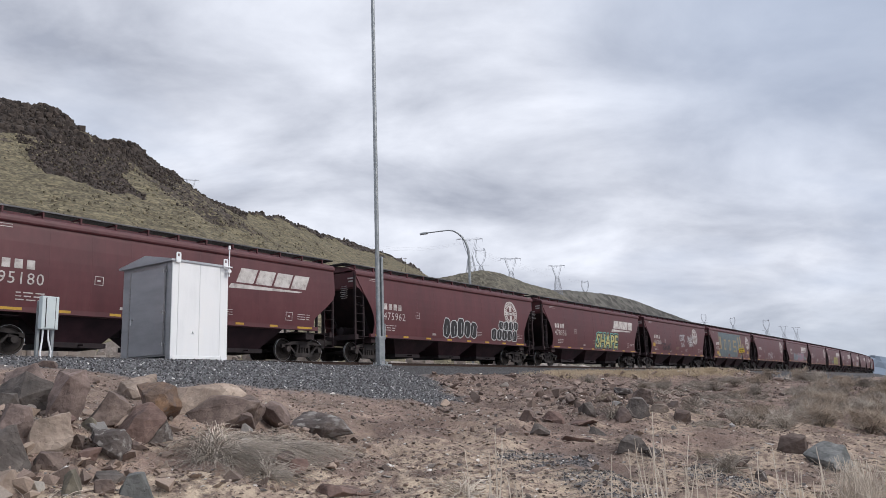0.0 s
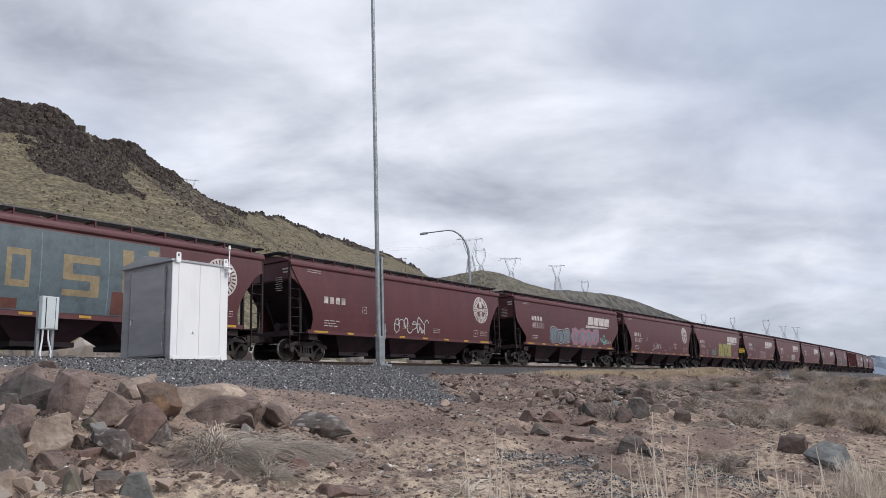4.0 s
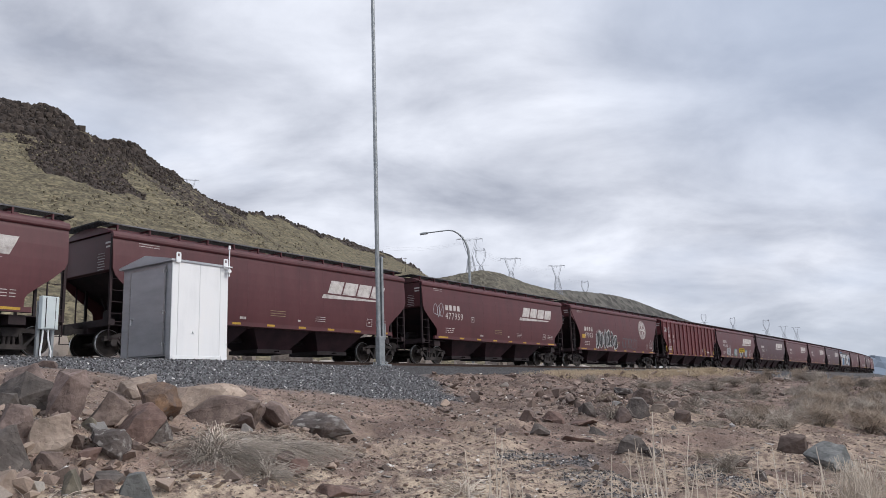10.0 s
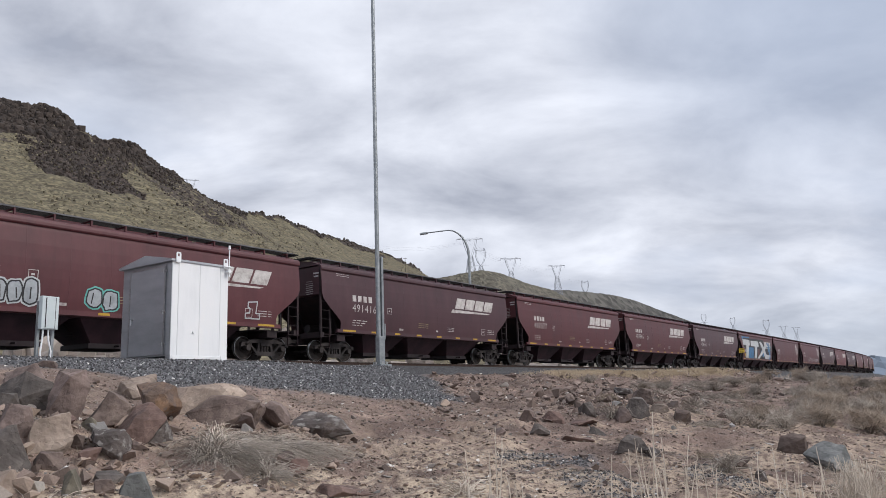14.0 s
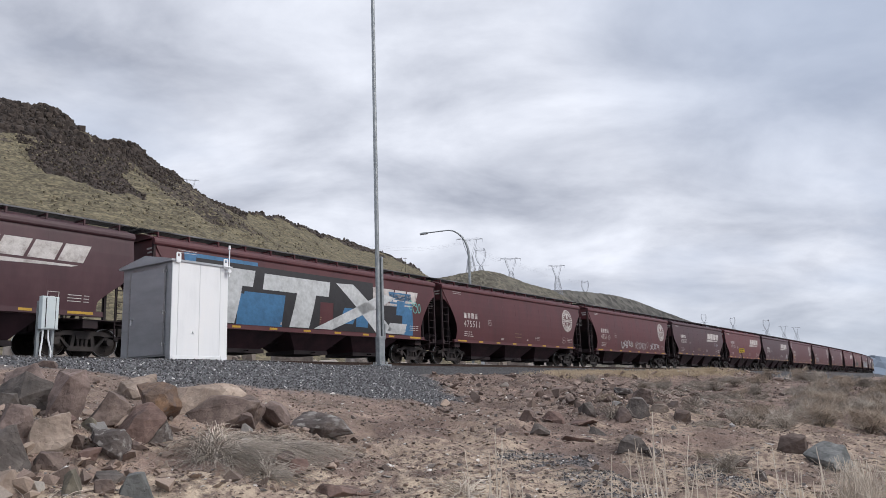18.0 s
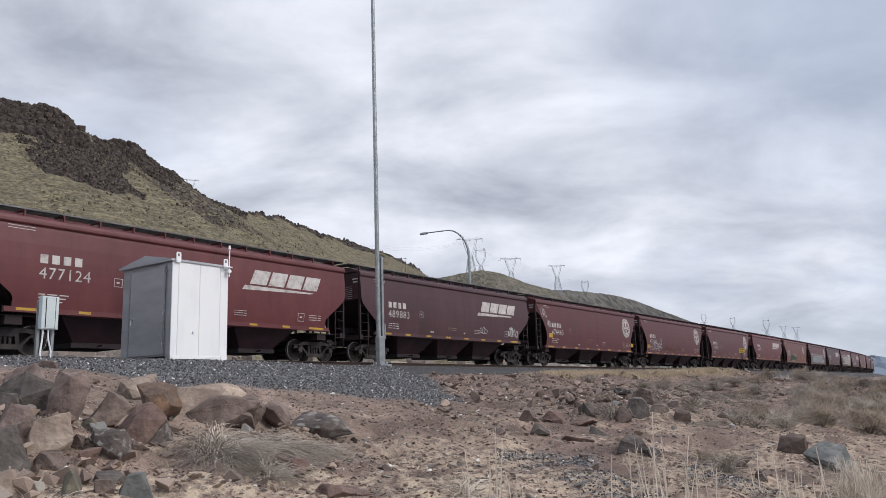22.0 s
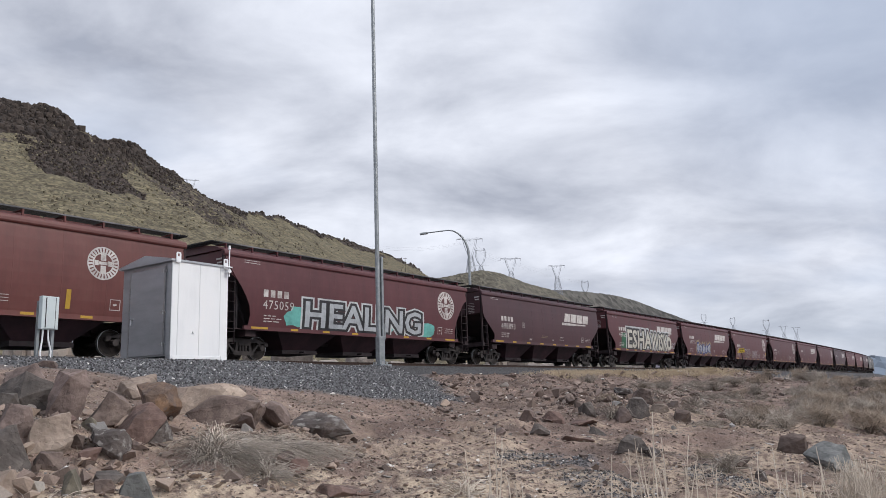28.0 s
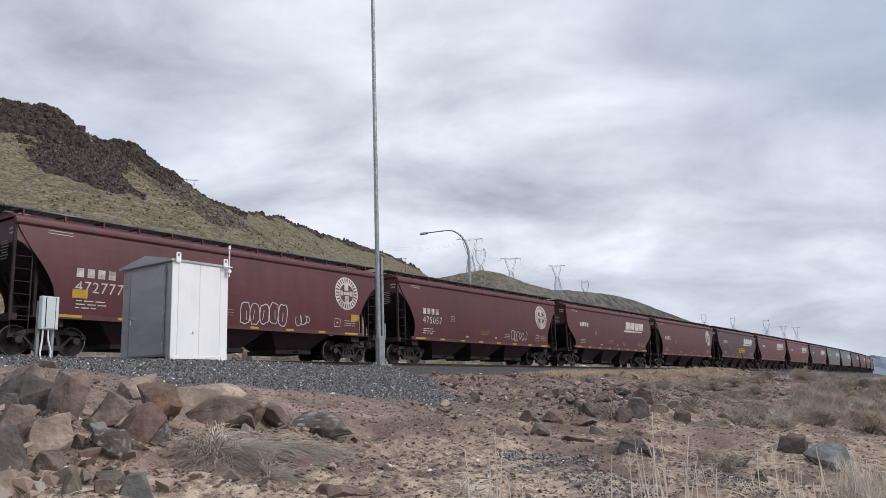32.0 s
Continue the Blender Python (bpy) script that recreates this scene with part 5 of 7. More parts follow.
PATCH = {4: [(-6.6, 1.75)], 14: [(-6.7, 1.9)], 21: [(-6.4, 1.5)], 27: [(-6.7, 1.75), (6.9, 1.5)], 28: [(-6.9, 1.55)], 36: [(-6.4, 1.75), (6.4, 1.75)], 5: [(-6.0, 1.5), (5.9, 1.75)]}

ART = {
    2: lambda P: [("puffy black spray-painted shapes with white outlines", bubbles(-1.5, 1.7, 1.32, 2.35, 5, 1, S_BLACK, S_WHITE)), ("stacked black shapes with white outlines", bubbles(3.2, 6.1, 1.3, 1.95, 5, 2, S_BLACK, S_WHITE) + bubbles(4.0, 6.2, 1.95, 2.5, 4, 3, S_BLACK, S_WHITE))],
    3: lambda P: [("lemon and teal spray-painted shapes", letters("SHAPE", -0.3, 3.5, 1.34, 2.3, S_LEMON, S_BLACK, 0.045, S_TEAL, 0.1))],
    4: lambda P: [("dark scribbled tag", scrawl(-4.6, -2.3, 1.4, 2.1, 11, S_BLACK, 0.07)), ("white two-line tag", scrawl(0.2, 1.7, 2.35, 3.05, 12, S_WHITE, 0.05) + scrawl(0.5, 1.5, 1.85, 2.3, 14, S_WHITE, 0.04)), ("white two-line tag", scrawl(2.3, 4.2, 2.2, 3.0, 13, S_WHITE, 0.05) + scrawl(2.6, 4.0, 1.9, 2.25, 15, S_WHITE, 0.04))],
    5: lambda P: [("large blue-grey painted panel with tan bars", [(S_TAN, 0.009, [rect(-5.3, -4.2, 1.26, 3.7, 0.1)]), (S_SLATE, 0.011, [rect(-5.0, 3.6, 1.26, 3.78, -0.1)]),
        (S_TAN, 0.014, [rect(-4.9, -4.4, 2.0, 3.3), rect(-3.4, -2.7, 1.95, 3.1), rect(-1.6, -0.9, 1.95, 3.1), rect(0.1, 1.3, 2.85, 3.1), rect(0.1, 0.4, 2.4, 2.9), rect(0.1, 1.3, 2.3, 2.5), rect(1.0, 1.3, 1.95, 2.35), rect(0.1, 1.3, 1.8, 2.0), rect(2.1, 2.5, 1.5, 3.5), rect(2.5, 3.1, 2.4, 2.7), rect(3.05, 3.45, 1.5, 3.6), rect(3.6, 4.5, 2.4, 2.6), rect(3.9, 4.25, 1.5, 2.8)]),
        (S_SLATE, 0.0155, [rect(-3.25, -2.85, 2.15, 2.9), rect(-1.45, -1.05, 2.15, 2.9)]), (S_HAZE, 0.0125, [rect(x, x + 0.03, 1.3, 3.7) for x in (-4.1, -2.4, -0.6, 1.6)]),
        (S_RUST, 0.017, [rect(1.75, 3.1, 1.3, 2.05), rect(-1.9, -1.2, 1.3, 1.6), rect(-5.3, -4.8, 2.1, 2.4), rect(3.9, 4.3, 1.7, 2.3)]), (S_LEMON, 0.018, [rect(-5.5, -4.8, 1.3, 1.55)])])],
    6: lambda P: [("white line tag", scrawl(-1.5, 1.2, 1.35, 2.2, 21, S_WHITE, 0.05))],
    7: lambda P: [("silver and pink spray-painted shapes", bubbles(-0.2, 4.0, 1.3, 2.4, 4, 22, S_HAZE, S_PINK, 0.10, halo=S_HAZE, rag=0.2)), ("white and black round shapes", bubbles(-3.4, -0.6, 1.3, 2.3, 3, 23, S_HAZE, S_BLACK, halo=S_SILVER)), ("teal line tag", scrawl(4.4, 5.5, 1.45, 2.1, 24, S_TEAL, 0.06))],
    8: lambda P: [("white line tag", scrawl(-2.2, -0.4, 1.5, 2.0, 25, S_WHITE)), ("white line tag", scrawl(2.6, 3.6, 1.5, 2.1, 26, S_WHITE))],
    9: lambda P: [("olive green block shapes with white shade", letters("ENTOE", -0.4, 3.9, 1.35, 2.45, S_OLIVE, S_OLIVE, 0.05) + [(S_WHITE, 0.009, [rect(-0.62, -0.3, 1.32, 2.5, 0.1), rect(0.62, 0.78, 1.32, 1.9, 0.1)])]), ("teal line tag", scrawl(-2.9, -1.6, 1.35, 1.95, 28, S_TEAL, 0.06)), ("white line tag", scrawl(-4.9, -4.2, 1.4, 1.85, 29, S_SILVER))],
    10: lambda P: [("white outlined shapes", bubbles(-0.6, 2.2, 1.3, 2.2, 5, 31, P, S_WHITE, 0.04))],
    11: lambda P: [("white block with black shapes", [(S_WHITE, 0.009, [rect(1.0, 3.2, 1.3, 2.1)])] + bubbles(1.1, 3.1, 1.36, 2.02, 5, 32, S_WHITE, S_BLACK, 0.06)), ("brown line tag", scrawl(-2.6, -0.4, 1.5, 2.0, 33, S_TAN, 0.06)), ("white line tag", scrawl(-7.3, -6.7, 2.5, 3.4, 34, S_WHITE))],
    13: lambda P: [("grey line tag", scrawl(-6.8, -6.0, 2.2, 3.0, 35, S_SILVER))],
    14: lambda P: [("flame-like black shapes with white outlines", bubbles(-4.4, -0.6, 1.3, 2.5, 6, 36, S_BLACK, S_WHITE, 0.07, rag=0.35)), ("dark outlined shapes", bubbles(0.4, 3.3, 1.35, 2.2, 5, 37, P, S_SLATE, 0.05, rag=0.3)), ("white line tag", scrawl(6.1, 7.0, 1.3, 2.2, 38, S_WHITE))],
    15: lambda P: [("white line tag", scrawl(-7.2, -5.9, 3.0, 3.6, 39, S_WHITE, 0.05))],
    16: lambda P: [("white and grey bubble shapes", bubbles(-4.4, -3.0, 1.3, 2.1, 3, 41, S_SILVER, S_BLACK, halo=S_WHITE)), ("white and teal bubble shapes", bubbles(-1.5, -0.4, 1.3, 2.05, 2, 42, S_SILVER, S_BLACK, halo=S_TEAL)),
                   ("grey bubble shapes", bubbles(0.9, 1.9, 1.3, 2.05, 2, 43, S_SILVER, S_BLACK, halo=S_WHITE)), ("white and teal bubble shapes", bubbles(2.9, 3.8, 1.3, 2.0, 2, 44, S_SILVER, S_BLACK, halo=S_TEAL)), ("white outlined figure shape", [(S_WHITE, 0.01, stroke([(4.9, 1.4), (5.6, 1.4), (5.6, 1.62), (5.4, 1.62), (5.45, 2.1), (5.0, 2.05), (5.0, 1.85), (5.1, 1.8), (5.1, 1.62), (4.9, 1.6), (4.9, 1.4)], 0.05))])],
    21: lambda P: [("huge white block shapes on black and blue", [(S_BLUE, 0.008, [rect(-7.0, -3.6, 3.3, 3.75), rect(-5.2, -1.6, 1.27, 2.6), rect(4.6, 6.3, 1.27, 3.3, -0.2)]), (S_BLACK, 0.0105, [rect(-6.6, 3.2, 2.45, 3.6, 0.1), rect(-5.9, -4.6, 1.27, 2.5), rect(-2.3, -0.2, 1.27, 2.5), rect(0.6, 5.4, 1.27, 2.6), rect(-3.9, -3.1, 1.9, 2.5)]),
        (S_BLUE, 0.0125, [rect(-4.5, -2.4, 1.35, 1.8, 0.1), rect(2.1, 2.9, 1.5, 2.2)]), (S_BLUE, 0.0135, [rect(-4.4, -2.3, 1.7, 2.55, 0.1), rect(1.0, 1.9, 1.6, 2.3, 0.3), rect(4.9, 5.5, 2.2, 2.9, 0.1)]),
        (S_WHITE, 0.016, [rect(-7.0, -3.9, 2.75, 3.4, 0.15), rect(-5.8, -4.7, 1.3, 2.8, 0.3), rect(-3.4, 0.3, 2.7, 3.35, 0.12), rect(-1.9, -0.8, 1.3, 2.75, 0.35), [(0.8, 3.35), (1.9, 3.4), (4.9, 1.32), (3.5, 1.3)], [(-0.5, 1.3), (0.6, 1.3), (4.9, 3.0), (3.9, 3.15)], rect(4.3, 5.6, 1.3, 1.8, 0.15)])]), ("pale blue line tag", scrawl(5.9, 6.9, 2.4, 3.0, 46, S_TEAL, 0.04))],
    23: lambda P: [("white line tag", scrawl(-2.6, -0.4, 1.35, 2.1, 47, S_WHITE, 0.05)), ("white line tag", scrawl(0.2, 3.0, 1.4, 2.0, 48, S_WHITE)), ("white line tag", scrawl(3.4, 5.4, 1.35, 2.0, 49, S_WHITE, 0.05))],
    24: lambda P: [("grey line tag", scrawl(4.4, 5.6, 2.1, 2.5, 50, S_SILVER))],
    26: lambda P: [("white line tag", scrawl(2.2, 2.9, 1.5, 2.0, 51, S_WHITE)), ("white line tag", scrawl(5.2, 6.4, 1.4, 2.0, 52, S_WHITE, 0.06))],
    27: lambda P: [("white line tag", scrawl(-7.6, -6.9, 2.9, 3.7, 53, S_WHITE)), ("white line tag", scrawl(-6.9, -6.5, 2.4, 2.9, 54, S_WHITE))],
    28: lambda P: [("grey line tag", scrawl(-5.6, -3.4, 1.35, 2.2, 55, S_SILVER, 0.05)), ("faint line tag", scrawl(-2.9, 1.2, 1.35, 1.9, 56, S_RUST, 0.05))],
    31: lambda P: [("dark green shapes with pink haze", [(S_TAN, 0.008, [blob(-2.0, 1.75, 2.2, 0.55, random.Random(3), rag=0.2)])] + bubbles(-4.6, -0.4, 1.3, 2.2, 5, 57, S_BLACK, S_GREEN, 0.06, rag=0.3)), ("yellow streaks", [(M_YEL, 0.01, [rect(3.9, 4.05, 1.4, 2.0), rect(6.5, 6.65, 1.4, 2.4)])])],
    32: lambda P: [("teal haze behind silver and black shapes", [(S_TEAL, 0.009, [blob(-4.4, 1.7, 0.7, 0.4, random.Random(5), rag=0.2), blob(4.2, 1.6, 0.8, 0.4, random.Random(6), rag=0.2), blob(1.2, 1.7, 0.9, 0.3, random.Random(7), rag=0.2)])] + letters("HEALING", -4.0, 3.9, 1.36, 2.4, S_SILVER, S_BLACK, 0.055, S_WHITE, 0.0))],
    34: lambda P: [("large white block shapes with black outlines", letters("ESHA", -4.1, 0.9, 1.36, 2.8, S_CREAM, S_BLACK, 0.065, S_WHITE) + letters("WiSK", 1.05, 4.7, 1.32, 2.72, S_CREAM, S_BLACK, 0.06, S_WHITE, 0.1, 0.016) + [(S_GREEN, 0.008, [rect(-5.4, -4.0, 1.3, 2.5, 0.1)]), (S_CREAM, 0.019, [blob(5.2, 1.95, 0.55, 0.62, random.Random(2), rag=0.05)]), (S_BLACK, 0.021, [blob(5.2, 1.95, 0.22, 0.30, random.Random(2), rag=0.05)])]), ("grey line tag", scrawl(5.9, 6.7, 1.5, 2.1, 63, S_SILVER))],
    35: lambda P: [("black and navy shapes with lemon edges", bubbles(-3.7, 0.6, 1.3, 2.35, 5, 64, S_SILVER, S_NAVY, 0.16, rag=0.35, halo=S_TAN) + scrawl(-3.3, 0.3, 1.5, 2.2, 71, S_BLACK, 0.07))],
    36: lambda P: [("white outlined bubble shapes", bubbles(-3.2, -0.8, 1.3, 2.3, 4, 65, P, S_WHITE, 0.04)), ("white outlined bubble shapes", bubbles(0.2, 2.6, 1.3, 2.2, 5, 66, P, S_WHITE, 0.04)), ("white line tag", scrawl(3.1, 3.9, 1.4, 1.9, 67, S_WHITE))],
    37: lambda P: [("white line tag", scrawl(2.4, 4.2, 1.35, 2.0, 68, S_WHITE))],
    39: lambda P: [], }

for i, (car, kind, centre) in enumerate(TRAIN):
    hb = KIND[kind][0]
    paint = CARS[i].split()[1]
    P = PAINT[paint]
    if kind == "R":
        decal("lettering", car, kind, [(M_WHITE, 0.012, [rect(-6.35, -6.2, 2.62, 2.9), rect(-6.1, -5.95, 2.62, 2.9), rect(-5.3, -5.15, 2.62, 2.9), rect(-5.05, -4.9, 2.62, 2.9)])], "white reporting mark")
        number(NUMBERS[i], car, kind, -6.45, 2.15, 0.46)
        decal("warning_strip", car, kind, [(M_YEL, 0.012, [rect(x, x + 0.14, 1.3, 1.85) for x in (-7.0, -5.6, -3.1, 0.2, 3.9, 6.6)])], "upright yellow strips")
        decal("stencil", car, kind, [(M_WHITE, 0.012, [rect(-6.4 + 0.3 * (q % 3), -6.2 + 0.3 * (q % 3), 1.5 + 0.12 * (q // 3), 1.57 + 0.12 * (q // 3)) for q in range(9)] + [rect(3.1, 3.4, 1.5, 1.8), rect(4.2, 5.5, 1.45, 1.6)])], "small white stencilled data")
    else:
        rd = i in ROUND
        if rd:
            round_emblem(car, kind, hb - 2.3 - SHIFT.get(i, -0.2), 2.95, 0.55 if i == 31 else 0.74)
        else:
            slanted_emblem(car, kind, hb - 5.4, 2.82, 1.0)
        x = -hb + (1.89 if rd else 1.49 if kind == "A" else 1.92)
        up = 0.0 if kind == "A" else RAISE.get(i, 0.25)
        x += NUDGE.get(i, 0.0)
        polys = []
        for q in range(4):
            a = x + q * 0.36
            polys.append(rect(a, a + 0.24, 2.42 + up, 2.71 + up))
        decal("lettering", car, kind, [(M_WHITE, 0.008, polys)], "white reporting mark")
        if i in NUMBERS:
            number(NUMBERS[i], car, kind, x - 0.02, 1.95 + 0.7 * SILL[kind] + up * 0.9, 0.50)
        small_print(car, kind, hb, i, not rd)
        for px, pz in PATCH.get(i, ()):
            decal("paint_patch", car, kind, [(M_YEL, 0.0195, [rect(px, px + 0.5, pz, pz + 0.28)])], "yellow paint patch")
    if i in ART:
        for lab, lay in ART[i](P):
            decal("spray_paint", car, kind, lay, lab)
    word = "round white emblem" if i in ROUND else ("side ribs" if kind == "R" else "slanted white emblem")
    tail = " and spray paint" if ART.get(i) and ART[i](P) else ""
    tagged(car, f"{PAINT_WORD[paint]} grain hopper car with {word}{tail}")


# ---------- power line, signs and road ----------
def tower(x, y, top, H, heart=False, turn=-50, k=1.0):
    """A lattice pylon: four legs to a waist, a forked head and a crossarm."""
    ob = empty("transmission_tower", pose(x, y, top - H, 0, 0, turn))
    r = 0.20 * k
    bm = bmesh.new()
    b, wz, ww = H * 0.13, H * (0.45 if heart else 0.60), H * 0.045
    for sx in (-1, 1):
        for sy in (-1, 1):
            beam(bm, (sx * b, sy * b, 0), (sx * ww, sy * ww, wz), r * 1.6, r * 1.6)
    n = 6
    for i in range(n):
        t0, t1 = i / n, (i + 1) / n
        c0, c1 = b + (ww - b) * t0, b + (ww - b) * t1
        for s in (-1, 1):
            beam(bm, (-c0, s * c0, wz * t0), (c1, s * c1, wz * t1), r, r)
            beam(bm, (c0, s * c0, wz * t0), (-c1, s * c1, wz * t1), r, r)
            beam(bm, (s * c0, -c0, wz * t0), (s * c1, c1, wz * t1), r, r)
    part("lattice_body", bm, M_TOWER, ob)
    hw = H * 0.165
    if heart:
        pts = [(0, wz), (hw * 0.62, wz + H * 0.12), (hw, wz + H * 0.32), (hw * 0.92, H * 0.93), (hw * 0.78, H)]
    else:
        pts = [(ww, wz), (hw * 0.75, H * 0.82), (hw * 0.95, H * 0.97)]
    for s in (-1, 1):
        bm = bmesh.new()
        for off in (-0.9, 0.9):
            q = [(s * px, off * k * 0.6, pz) for px, pz in pts]
            for a, c in zip(q, q[1:]):
                beam(bm, a, c, r * 1.4, r * 1.4)
        inner = [(s * max(px - H * 0.035, 0), 0, pz) for px, pz in pts]
        for a, c in zip(inner, inner[1:]):
            beam(bm, a, c, r, r)
        for (px, pz), i2 in zip(pts[1:], inner[1:]):
            beam(bm, (s * px, 0, pz), i2, r, r)
        part("fork_arm", bm, M_TOWER, ob)
    bm = bmesh.new()
    arm = hw * (1.0 if heart else 1.75)
    zt = H * (0.95 if heart else 0.97)
    beam(bm, (-arm, 0, zt), (arm, 0, zt), r * 1.6, r * 1.6)
    beam(bm, (-arm, 0, zt), (0, 0, zt - H * 0.03), r, r)
    beam(bm, (arm, 0, zt), (0, 0, zt - H * 0.03), r, r)
    if heart:
        beam(bm, (-arm * 1.5, 0, wz + H * 0.02), (arm * 1.5, 0, wz + H * 0.02), r * 1.4, r * 1.4)
    else:
        beam(bm, (-arm, 0, zt), (-hw * 0.8, 0, zt + H * 0.03), r, r)
        beam(bm, (arm, 0, zt), (hw * 0.8, 0, zt + H * 0.03), r, r)
    part("crossarm", bm, M_TOWER, ob)
    for s in (-1, 0, 1):
        bm = bmesh.new()
        beam(bm, (s * arm * 0.96, 0, zt), (s * arm * 0.96, 0, zt - H * 0.07), r, r)
        part("insulator_string", bm, M_TOWER, ob)
    return tagged(ob, "grey steel lattice power pylon on the hills", "pylon", "power line pylons")


PYLONS = (
    (780, 485, 186.9, 58, False, -50, 1.35),
    (956, 582, 210.2, 48, True, -50, 1.50),
    (898, 497, 178.2, 50, False, -50, 1.35),
    (1293, 627, 230.2, 58, False, -50, 1.70),
    (1557, 693, 233.5, 50, True, -50, 1.70),
    (2226, 640, 197.3, 46, True, -50, 1.30),
    (2378, 601, 193.5, 48, True, -50, 1.30),
    (2490, 532, 187.5, 62, True, -50, 1.40),
    (2900, 568, 192.1, 60, False, -50, 1.30),
    (2926, 533, 186.7, 60, False, -50, 1.30),
    (258, 329, 121.4, 16, False, -30, 0.60),
)
WIRES = (((780, 485, 187), (898, 497, 178)), ((898, 497, 178), (1293, 627, 230)), ((956, 582, 210), (1557, 693, 234)), ((505, 448, 142), (780, 485, 187)))
for x, y, top, H, heart, turn, k in PYLONS:
    tower(x, y, top, H, heart, turn, k)
bm = bmesh.new()
for (a, c) in WIRES:
    for off in (-9, 0, 9):
        A, C = Vector(a) + Vector((off * 0.7, off * 0.7, -4)), Vector(c) + Vector((off * 0.7, off * 0.7, -4))
        prev = A
        for i in range(1, 13):
            t = i / 12
            q = A.lerp(C, t) - Vector((0, 0, 4 * t * (1 - t) * 9))
            rod(bm, prev, q, 0.05, n=3, caps=False)
            prev = q
wires = part("power_lines", bm, M_TOWER)
tagged(wires, "thin sagging power lines between pylons", "power line", kind="stuff")


def utility_pole(x, y, z, h):
    ob = empty("utility_pole", pose(x, y, z, 0, 0, -40))
    bm = bmesh.new()
    rod(bm, (0, 0, 0), (0, 0, h), 0.2, 0.14, n=8)
    part("pole", bm, M_TIE, ob)
    bm = bmesh.new()
    beam(bm, (-1.3, 0, h - 0.7), (1.3, 0, h - 0.7), 0.2, 0.25)
    part("crossarm", bm, M_TIE, ob)
    return tagged(ob, "wooden utility pole on the hillside ridge", "utility pole")


utility_pole(466, 341, 92, 12)


def track_sign(x, y):
    ob = empty("track_sign", pose(x, y, -0.62, 0, 0, -58))
    bm = bmesh.new()
    box(bm, -0.03, 0.03, -0.03, 0.03, -0.4, 2.42)
    part("post", bm, M_TRUCK, ob)
    bm = bmesh.new()
    box(bm, -0.27, 0.27, -0.06, -0.04, 2.08, 2.48)
    plate = part("plate", bm, M_SIGN, ob, "bright yellow plate")
    bm = bmesh.new()
    box(bm, -0.2, 0.2, -0.066, -0.06, 2.31, 2.38)
    box(bm, -0.16, 0.16, -0.066, -0.06, 2.18, 2.25)
    part("marking", bm, M_DARK, plate, "dark bars")
    return tagged(ob, "small yellow trackside sign on a dark post", "sign")


M_SIGN = material("sign_yellow", [(0.55, 0.38, 0.02), (0.65, 0.46, 0.03)], scale=3, rough=0.4, bump=0.02)
track_sign(80.0, -4.2)

# the highway behind the track, with its shoulder
road = mesh_part("road", sweep("road", [(8.4, -0.95), (9.6, 0.30), (10.0, 0.42), (13.2, 0.50), (17.0, 0.42), (17.4, 0.30), (19.0, -0.95)], -740, 420, 4), material("worn_asphalt", [(0.035, 0.035, 0.036), (0.055, 0.054, 0.053), (0.08, 0.078, 0.075)], scale=0.6, rough=0.9, bump=0.3, fine=60))
tagged(road, "grey asphalt road behind the railway", "road", kind="structure")


# ---------- vehicles on the road behind the train ----------
M_CARW = material("white_car_paint", [(0.62, 0.62, 0.62), (0.72, 0.72, 0.72)], scale=0.7, rough=0.25, bump=0.0)
M_CARP = material("silver_mauve_paint", [(0.34, 0.30, 0.34), (0.42, 0.38, 0.42)], scale=0.7, rough=0.3, metal=0.4, bump=0.0)
M_TYRE = material("tyre_rubber", [(0.015, 0.015, 0.015), (0.03, 0.03, 0.03)], scale=6, rough=0.9)
M_GLASS = material("dark_glass", [(0.01, 0.012, 0.014), (0.02, 0.024, 0.028)], scale=1, rough=0.08, bump=0.0)


def wheel(parent, x, y, r):
    bm = bmesh.new()
    disc_stack(bm, [(-0.12, r * 0.9), (-0.12, r * 0.97), (-0.08, r), (0.08, r), (0.12, r * 0.97), (0.12, r * 0.9)], n=18)
    w = part("wheel", bm, M_TYRE, parent)
    w.location = (x, y, r)
    bm = bmesh.new()
    disc_stack(bm, [(-0.13, r * 0.25), (-0.125, r * 0.62), (0.125, r * 0.62), (0.13, r * 0.25)], n=14)
    part("rim", bm, M_STEEL, w)


def passenger_car(paint, label):
    """A saloon, nose towards -x."""
    ob = empty("passenger_car")
    bm = bmesh.new()
    prism(bm, [(-2.25, 0.35), (-2.28, 0.62), (-2.1, 0.78), (-1.0, 0.92), (2.1, 0.95), (2.25, 0.85), (2.28, 0.4), (1.9, 0.28), (-1.9, 0.28)], -0.86, 0.86)
    bmesh.ops.bevel(bm, geom=bm.edges[:], offset=0.05, segments=2, affect="EDGES")
    part("body", bm, paint, ob)
    bm = bmesh.new()
    prism(bm, [(-1.05, 0.90), (-0.35, 1.36), (0.9, 1.42), (1.75, 0.92)], -0.74, 0.74)
    bmesh.ops.bevel(bm, geom=bm.edges[:], offset=0.05, segments=2, affect="EDGES")
    cabin = part("cabin", bm, M_GLASS, ob)
    bm = bmesh.new()
    prism(bm, [(-0.42, 1.36), (-0.30, 1.43), (0.9, 1.46), (1.02, 1.38)], -0.70, 0.70)
    part("roof", bm, paint, cabin)
    for x in (-1.4, 1.38):
        for y in (-0.80, 0.80):
            wheel(ob, x, y, 0.32)
    return tagged(ob, label, "car")


